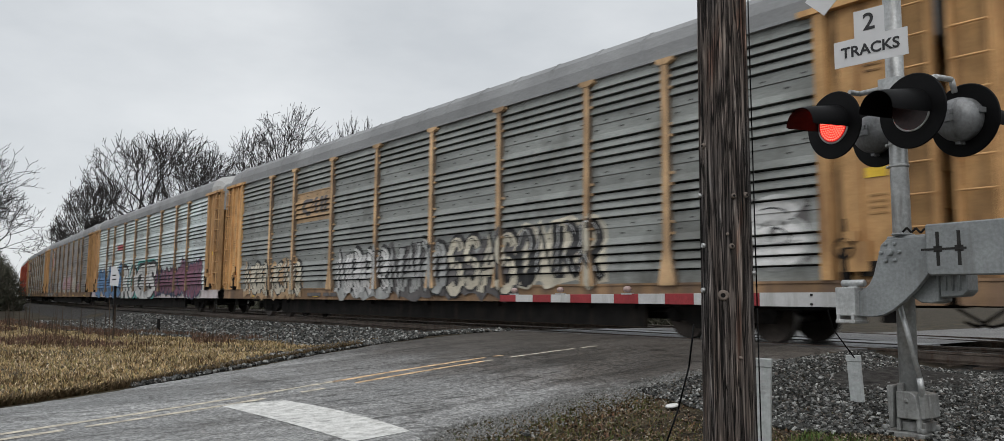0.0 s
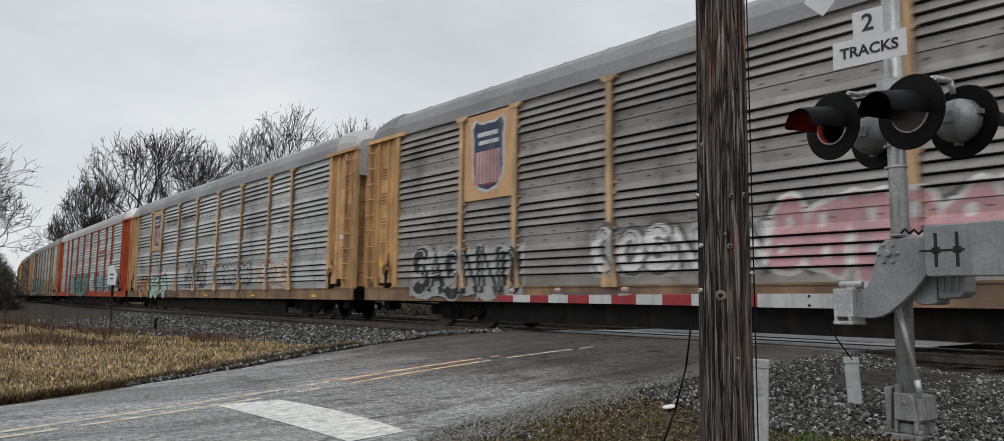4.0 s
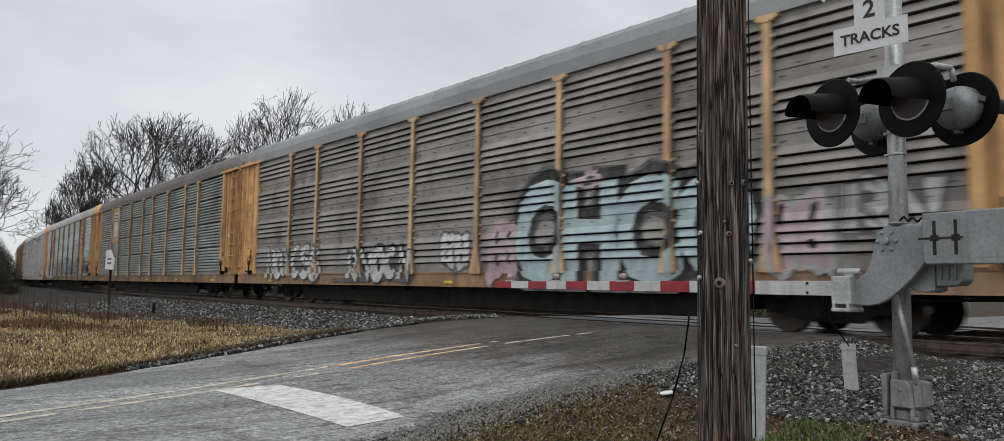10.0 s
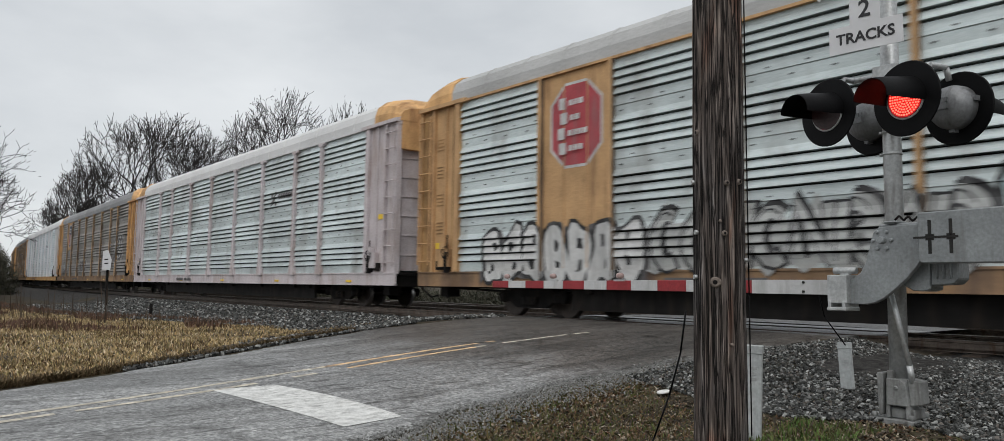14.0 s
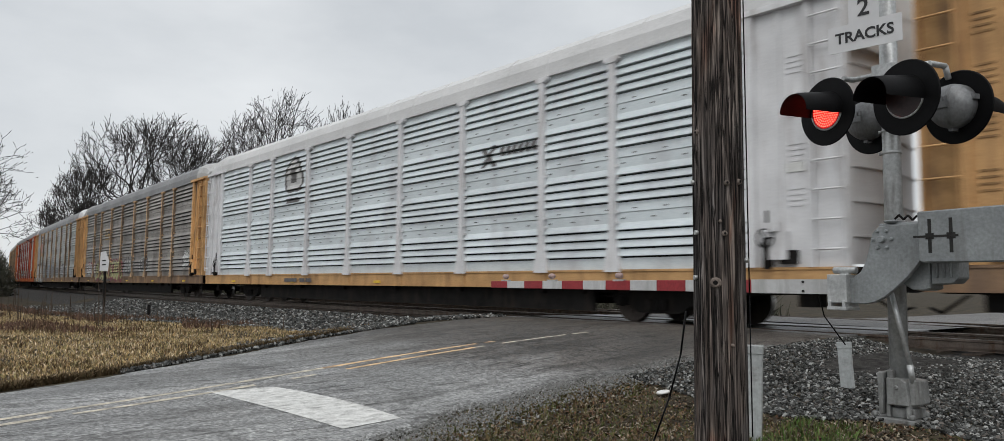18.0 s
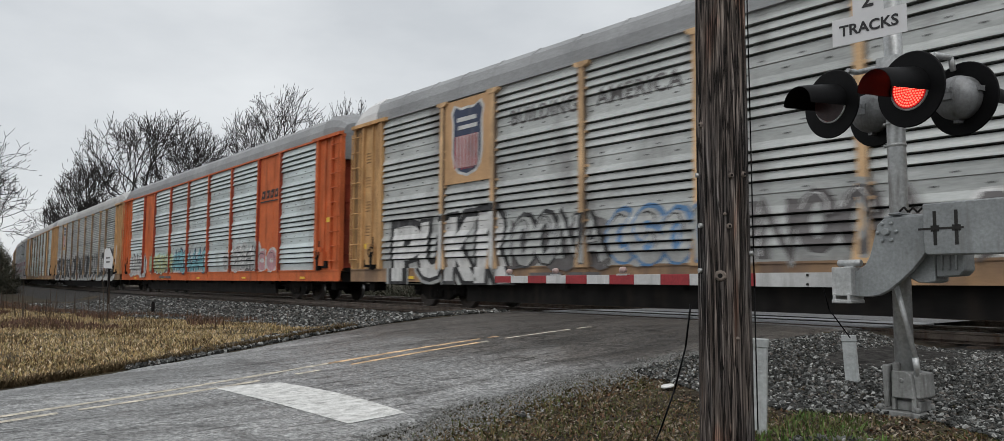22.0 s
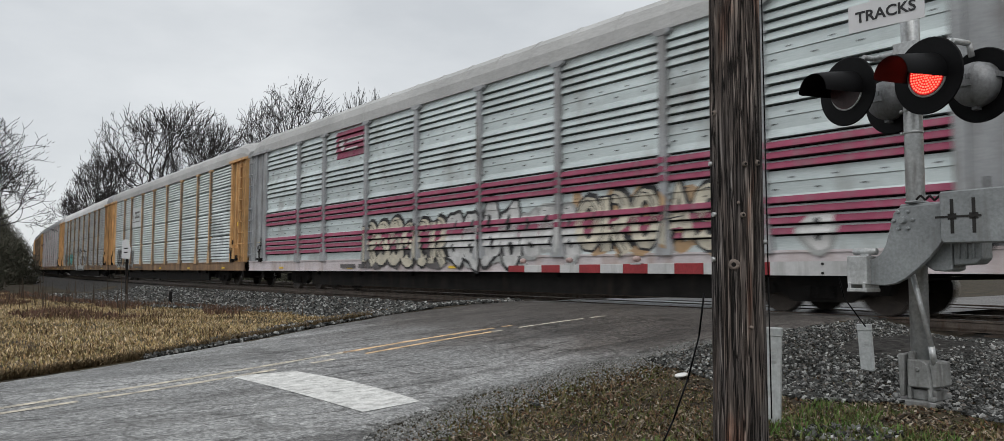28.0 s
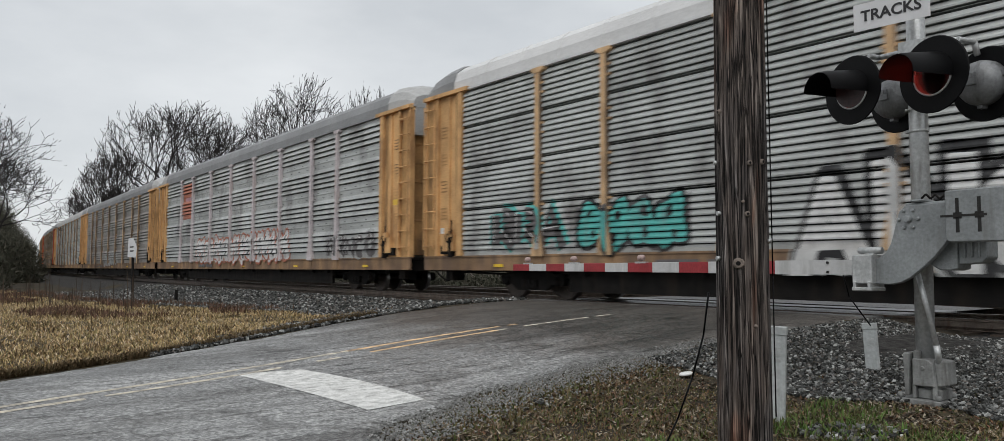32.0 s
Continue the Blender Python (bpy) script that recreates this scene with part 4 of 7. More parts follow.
def stroke(path, t0, t1):
    """A brush stroke along a path, as triangles; its ends are cut square."""
    out, n = [], len(path)
    left, right = [], []
    for i, p in enumerate(path):
        a, b = path[max(0, i - 1)], path[min(n - 1, i + 1)]
        dx, dz = b[0] - a[0], b[1] - a[1]
        k = math.hypot(dx, dz) or 1
        t = (t0 + (t1 - t0) * i / (n - 1)) / 2
        left.append((p[0] - dz / k * t, p[1] + dx / k * t))
        right.append((p[0] + dz / k * t, p[1] - dx / k * t))
    for i in range(n - 1):
        out += [(left[i], right[i], right[i + 1]), (left[i], right[i + 1], left[i + 1])]
    return out


def sign_paths(cx, cz, w, h, rnd):
    """A few thick strokes that fill a box w wide and h high, like one sprayed sign."""
    def arc(x, z, rx, rz, a0, a1, n=9):
        return [(x + rx * math.cos(a0 + (a1 - a0) * i / n), z + rz * math.sin(a0 + (a1 - a0) * i / n)) for i in range(n + 1)]
    j = lambda s: rnd.uniform(-s, s)
    L, R, B, T = cx - w * 0.36, cx + w * 0.36, cz - h * 0.38, cz + h * 0.38
    kind = rnd.randrange(6)
    if kind == 0:
        return [arc(cx, cz, w * 0.34, h * 0.36, 0.9 + j(0.2), 5.4 + j(0.2))]
    if kind == 1:
        return [arc(cx, cz + h * 0.18, w * 0.3, h * 0.18, 0.3, 4.4), arc(cx, cz - h * 0.18, w * 0.32, h * 0.2, 1.5, -2.8)]
    if kind == 2:
        return [[(L, B), (cx + j(0.1) * w, T), (R, B + j(0.1) * h)], [(L + w * 0.12, cz - h * 0.1), (R - w * 0.1, cz - h * 0.06)]]
    if kind == 3:
        return [[(L, T), (L + j(0.06) * w, B)], arc(cx - w * 0.05, cz + h * 0.16, w * 0.36, h * 0.22, 1.7, -1.6), [(cx - w * 0.1, cz - h * 0.05), (R, B - j(0.06) * h)]]
    if kind == 4:
        return [arc(cx, cz, w * 0.32, h * 0.36, 0.1, 6.5, 12)]
    return [[(L, B), (L + j(0.05) * w, T), (R - w * 0.05, B), (R, T + j(0.05) * h)]]


def tie(bm):
    """Join the loose coats and plates of one part by hidden edges, so that it is one piece."""
    seen, first = set(), None
    for v in bm.verts[:]:
        if v in seen:
            continue
        seen.add(v)
        todo = [v]
        while todo:
            for e in todo.pop().link_edges:
                for w in e.verts:
                    if w not in seen:
                        seen.add(w)
                        todo.append(w)
        if first is not None:
            bm.edges.new((first, v))
        first = v


def weld(me):
    """Join the folds of one coat of paint along their shared edges."""
    bm = bmesh.new()
    bm.from_mesh(me)
    bmesh.ops.remove_doubles(bm, verts=bm.verts, dist=0.0004)
    tie(bm)
    bm.to_mesh(me)
    bm.free()


def paint_part(parent, layers, names, label):
    me = bpy.data.meshes.new("graffiti")
    me.from_pydata(layers[0], [], layers[1])
    for nm in names:
        me.materials.append(MATS["spray_" + nm])
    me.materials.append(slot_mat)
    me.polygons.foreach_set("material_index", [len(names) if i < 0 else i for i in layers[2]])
    weld(me)
    ob = new("graffiti", me)
    ob.parent = parent
    ob["label"] = label
    return ob


def letters_on(word, x0, x1, z0, z1, rnd):
    """Where each letter of a sprayed word stands: fat, tilted a little, and crowding its neighbours."""
    cells = [0.45 if c == " " else 0.6 if c in "I!1" else 1.0 for c in word]
    unit, x, out = (x1 - x0) / sum(cells), x0, []
    for c, w in zip(word, cells):
        if c != " ":
            over = -0.03 * unit
            drop, rise = rnd.uniform(-0.04, 0.06), rnd.uniform(-0.1, 0.05)
            out.append((c, x - over, x + w * unit + over, z0 + drop * (z1 - z0), z1 + rise * (z1 - z0), rnd.uniform(-0.06, 0.12)))
        x += w * unit
    return out


def graffiti(parent, spec, bays, seed):
    x0, x1, z0, z1, what, fill, line = spec
    rnd = random.Random(seed)
    halo = {"sky": "smoke", "white": "teal" if seed % 3 == 0 else "grey", "mint": "smoke", "lime": "maroon", "cream": "tan", "black": "pink", "orange": "cream", "pink": "white", "grey": "smoke", "blue": "white", "magenta": "navy"}.get(fill, "grey")
    names = [line, fill, "white" if fill in ("black", "smoke", "navy") else "black", halo]
    if isinstance(what, str):
        for c, a, b, lo, hi, lean in letters_on(what, x0, x1, z0, z1, rnd):
            lay = ([], [], [])
            coats = ((0.16, 0.004, 3, 0.0, 0.0), (0.115, 0.008, 0, 0.06, 0.05), (0.11, 0.0085, 0, 0.0, 0.0), (0.052, 0.013, 1, 0.0, 0.0))
            if fill == "black":
                coats = ((0.17, 0.008, 0, 0.0, 0.02), (0.045, 0.013, 1, 0.0, 0.0))
            for fat, lift, mi, dx, dz in coats:
                tris = text_tris(c, a + dx, b + dx, lo + dz, hi + dz, fat, lean, 0.03, seed)
                lay_on(*lay, tris, bays, lift, mi)
            paint_part(parent, lay, names, "fat sprayed letter %s in %s with %s outline" % (c, fill, line))
        return
    label = "spray-painted sign in %s with %s outlines" % (fill, line)
    chosen, what = what < 0, abs(what)
    what = what if chosen else max(what, round((x1 - x0) / 0.72))
    w, h, mid = (x1 - x0) / what, (z1 - z0), (z0 + z1) / 2
    # a ragged mass of paint behind the signs, with spikes along its rim
    n = max(10, int((x1 - x0) / 0.2))
    up = [(x0 - 0.1 + (x1 - x0 + 0.2) * i / n, z1 + (rnd.uniform(-0.26, 0.1) - 0.12 * abs(math.sin(i * 0.7 + seed))) * h) for i in range(n + 1)]
    dn = [(p[0], z0 + rnd.uniform(-0.05, 0.14) * h) for p in up]
    tris = []
    for i in range(n):
        tris += [(dn[i], dn[i + 1], up[i + 1]), (dn[i], up[i + 1], up[i])]
    back = halo if rnd.random() < 0.6 else "smoke" if line in ("white", "grey", "cream") else rnd.choice(("grey", "smoke", fill))
    if fill == "black":
        back = line
    if rnd.random() < 0.8:
        lay = ([], [], [])
        lay_on(*lay, tris, bays, 0.004, 0)
        paint_part(parent, lay, [back], "ragged mass of %s spray paint" % back)
    puffy = chosen or rnd.random() < 0.25
    for i in range(what):
        lay = ([], [], [])
        cx, cz = x0 + (i + 0.5) * w, mid + rnd.uniform(-0.05, 0.05) * h
        hh, up = h * rnd.uniform(0.88, 1.04), 0.001 * (i % 2)
        if puffy:
            st = rnd.getstate()
            lay_on(*lay, fan(bubble(cx, cz, w * 1.05, hh, rnd, 0.06)), bays, 0.006 + up, 0)
            rnd.setstate(st)
            lay_on(*lay, fan(bubble(cx, cz, w * 1.05, hh, rnd, -0.03)), bays, 0.012 + up, 1)
            for q in range(2):
                lay_on(*lay, fan(bubble(cx + rnd.uniform(-0.12, 0.12) * w, cz + (0.2 if q else -0.2) * h + rnd.uniform(-0.06, 0.06) * h, w * rnd.uniform(0.12, 0.26), h * rnd.uniform(0.12, 0.24), rnd)), bays, 0.018, 2 if line != "white" else 0)
        else:
            thick = min(w, h) * rnd.uniform(0.3, 0.42)
            for path in sign_paths(cx, cz, w * 1.12, hh, rnd):
                lay_on(*lay, stroke([(p[0] + 0.05, p[1] + 0.04) for p in path], thick + 0.11, thick + 0.13), bays, 0.007 + up, 0)
                lay_on(*lay, stroke(path, thick + 0.1, thick + 0.12), bays, 0.0075 + up, 0)
                lay_on(*lay, stroke(path, thick, thick * 1.05), bays, 0.013 + up, 1)
                lay_on(*lay, stroke([(p[0] - 0.2 * thick, p[1] + 0.2 * thick) for p in path[: max(2, len(path) // 2)]], 0.035, 0.02), bays, 0.019, 2)
        paint_part(parent, lay, names, label)


def decal(parent, name, layers, bays, label):
    verts, faces, index, names = [], [], [], []
    for i, (tris, key) in enumerate(layers):
        if key not in names:
            names.append(key)
        lay_on(verts, faces, index, tris, bays, 0.005 + 0.004 * i, names.index(key))
    me = bpy.data.meshes.new(name)
    me.from_pydata(verts, [], faces)
    for nm in names:
        me.materials.append(MATS["spray_" + nm])
    me.materials.append(slot_mat)
    me.polygons.foreach_set("material_index", [len(names) if i < 0 else i for i in index])
    weld(me)
    ob = new(name, me)
    ob.parent = parent
    ob["label"] = label
    return ob


def octagon(cx, cz, w, h):
    k = 0.28
    return fan([(cx - w / 2, cz - h / 2 + k * w), (cx - w / 2 + k * w, cz - h / 2), (cx + w / 2 - k * w, cz - h / 2), (cx + w / 2, cz - h / 2 + k * w),
                (cx + w / 2, cz + h / 2 - k * w), (cx + w / 2 - k * w, cz + h / 2), (cx - w / 2 + k * w, cz + h / 2), (cx - w / 2, cz + h / 2 - k * w)])


def shield(cx, cz, w, h):
    half = [(0.0, 0.45), (0.2, 0.44), (0.4, 0.5), (0.5, 0.4), (0.45, 0.24), (0.46, 0.0), (0.46, -0.2), (0.4, -0.36), (0.27, -0.45), (0.0, -0.5)]
    loop = [(cx + a * w, cz + b * h) for a, b in half] + [(cx - a * w, cz + b * h) for a, b in half[-2:0:-1]]
    return fan(loop)


def emblem_plate(parent, x0, x1, z0, z1, material):
    """A flat board fixed over the louvres between two posts; paint lies flat on it."""
    bm = bmesh.new()
    box(bm, x0, x1, -1.56, -1.53, z0, z1)
    part("emblem_plate", bm, material, parent, "flat plate fixed over the louvres")
    return [(x0, x1, [(z0, 0.06), (z1, 0.06)])]


def logo(parent, kind, bays):
    if kind == "octagons":
        for cx in (-8.22, 8.22):
            bars = []
            for i in range(4):
                z = 4.56 - i * 0.33
                bars.append((rect(cx - 0.5 + 0.06 * (i % 2), cx - 0.3 + 0.06 * (i % 2), z - 0.08, z + 0.17), "white"))
                x = cx - 0.2 + 0.05 * (i % 2)
                for w in ((0.12, 0.1, 0.13), (0.1, 0.14), (0.13, 0.11, 0.1, 0.12), (0.12, 0.12, 0.1))[i]:
                    bars.append((rect(x, x + w, z - 0.02, z + 0.1), "white"))
                    x += w + 0.035
            decal(parent, "emblem", [(octagon(cx, 4.12, 1.52, 1.85), "white"), (octagon(cx, 4.12, 1.4, 1.73), "red")] + bars, bays, "red octagonal emblem with white border and bars")
    elif kind in ("shield", "faded_shield"):
        a, b = (CLOSE_POSTS if kind == "faded_shield" else POSTS)[:2]
        cx, w = (a + b) / 2, b - a
        flat = emblem_plate(parent, a + 0.05, b - 0.05, 3.12, 5.24, PAINT["plate_tan"])
        lay = [(shield(cx, 4.2, 0.66 * w, 1.86), "white" if kind == "shield" else "smoke"), (shield(cx, 4.2, 0.58 * w, 1.72), "navy" if kind == "shield" else "white"), (rect(cx - 0.23 * w, cx + 0.23 * w, 3.5, 4.3), "white")]
        if kind == "shield":
            lay += [(rect(cx - 0.2 * w, cx + 0.18 * w, 4.66, 4.77), "white"), (rect(cx - 0.17 * w, cx + 0.2 * w, 4.46, 4.56), "white")]
            lay += [(rect(cx - 0.235 * w + i * 0.07 * w, cx - 0.205 * w + i * 0.07 * w, 3.5 - 0.05 * (1 < i < 6), 4.3), "red") for i in range(7)]
        else:
            lay += [(rect(cx - 0.24 * w, cx + 0.24 * w, 4.72 - 0.19 * i, 4.81 - 0.19 * i), "smoke") for i in range(3)]
        decal(parent, "emblem", lay, flat, "shield emblem on a tan plate")
    elif kind == "amber_box":
        lay = [(rect(-7.1, -4.42, 3.3, 4.35), "tan"), (fan(bubble(-6.2, 3.83, 0.8, 0.55, random.Random(2))), "smoke"), (fan(bubble(-6.12, 3.83, 0.5, 0.3, random.Random(2))), "tan"), (rect(-5.62, -5.42, 3.55, 4.1), "smoke"), (rect(-5.2, -4.98, 3.55, 4.1), "smoke"), (rect(-4.88, -4.7, 3.55, 4.1), "smoke")]
        decal(parent, "emblem", lay, bays, "dark emblem strokes on a tan painted box")
    elif kind == "amber_strokes":
        decal(parent, "emblem", [(rect(-6.1 + i * 0.72, -5.6 + i * 0.72, 3.55, 4.05), "amber") for i in range(3)] + [(rect(-5.95 + i * 0.72, -5.6 + i * 0.72, 3.7, 3.9), "smoke") for i in range(3)] + [(rect(-6.1, -4.1, 3.38, 3.45), "amber")], bays, "faded yellow emblem strokes")
    elif kind == "red_bar":
        decal(parent, "emblem", [(rect(4.7, 5.1, 3.5, 3.75), "brick"), (rect(5.2, 5.7, 3.52, 3.77), "brick"), (rect(5.8, 6.4, 3.55, 3.8), "brick"), (rect(6.5, 7.05, 3.58, 3.83), "brick"), (rect(4.7, 7.0, 3.36, 3.42), "smoke")], bays, "small red emblem strokes over a dark line")
    elif kind == "red_small":
        decal(parent, "emblem", [(rect(-6.3, -4.5, 3.6, 3.95), "red")], bays, "small faded red emblem strip")
    elif kind == "black_strokes":
        lay = [([((7.4 + i * 0.42, 3.72), (7.72 + i * 0.42, 3.72), (7.8 + i * 0.42, 4.02)), ((7.4 + i * 0.42, 3.72), (7.8 + i * 0.42, 4.02), (7.48 + i * 0.42, 4.02))], "black") for i in range(4)]
        lay += [(rect(7.55 + i * 0.42, 7.66 + i * 0.42, 3.8, 3.92), "brick") for i in range(4)] + [(rect(7.35, 9.05, 3.58, 3.63), "black")]
        decal(parent, "emblem", lay, bays, "black slanted emblem strokes on orange")
    elif kind in ("cross", "cross_ring"):
        a = 5.0
        lay = [([((a, 3.5), (a + 0.15, 3.5), (a + 0.62, 4.0)), ((a, 3.5), (a + 0.62, 4.0), (a + 0.45, 4.0))], "smoke"), ([((a + 0.62, 3.5), (a + 0.45, 3.5), (a, 3.95)), ((a + 0.62, 3.5), (a, 3.95), (a + 0.15, 3.98))], "smoke")]
        lay += [(rect(a + 0.75 + i * 0.22, a + 0.9 + i * 0.22, 3.72, 3.92), "smoke") for i in range(6)]
        decal(parent, "emblem", lay, bays, "dark crossed-stroke emblem with small bars")
        if kind == "cross_ring":
            decal(parent, "emblem", [(fan(bubble(-5.5, 4.42, 1.3, 1.3, random.Random(3))), "smoke"), (fan(bubble(-5.5, 4.42, 1.05, 1.1, random.Random(3))), "white"), (rect(-5.75, -5.3, 4.2, 4.7), "smoke"), (rect(-6.0, -5.0, 3.5, 3.65), "smoke")], bays, "round black and white emblem")
    elif kind == "maroon_sign":
        decal(parent, "emblem", [(rect(-6.4, -4.4, 4.3, 5.2), "rosewood"), (rect(-5.7, -4.6, 4.78, 4.9), "white"), (rect(-5.7, -4.9, 4.5, 4.6), "white"), (fan(bubble(-6.0, 4.75, 0.35, 0.35, random.Random(5))), "white")], bays, "maroon emblem board with white bars")
    elif kind == "white_box":
        flat = emblem_plate(parent, -6.95, -4.5, 3.3, 4.5, PAINT["plate_white"])
        lay = []
        for i in range(3):
            x = -6.3 + i * 0.5
            lay += [(rect(x, x + 0.4, 4.15, 4.25), "smoke"), (rect(x, x + 0.1, 3.85, 4.25), "smoke"), (rect(x, x + 0.4, 3.85, 3.95), "smoke"), (rect(x + 0.3, x + 0.4, 3.85, 4.05), "smoke")]
        lay += [(rect(-6.5, -6.44, 3.7, 4.38), "smoke"), (rect(-4.72, -4.66, 3.7, 4.38), "smoke"), (rect(-6.5, -4.66, 3.6, 3.65), "smoke")]
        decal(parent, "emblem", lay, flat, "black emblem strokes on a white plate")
    elif kind == "red_block":
        decal(parent, "emblem", [(rect(-9.1, -7.35, 3.2, 5.0), "brick"), (rect(-8.7, -7.7, 4.1, 4.3), "pink")], bays, "faded orange-red emblem block")


def slogan(parent, bays, key="smoke"):
    for word, a, b in (("BUILDING", -6.6, -4.5), ("AMERICA", -3.95, -1.8)):
        decal(parent, "lettering", [(text_tris(word, a, b, 4.28, 4.62, 0.02), key)], bays, "dark painted word %s along the upper side" % word)


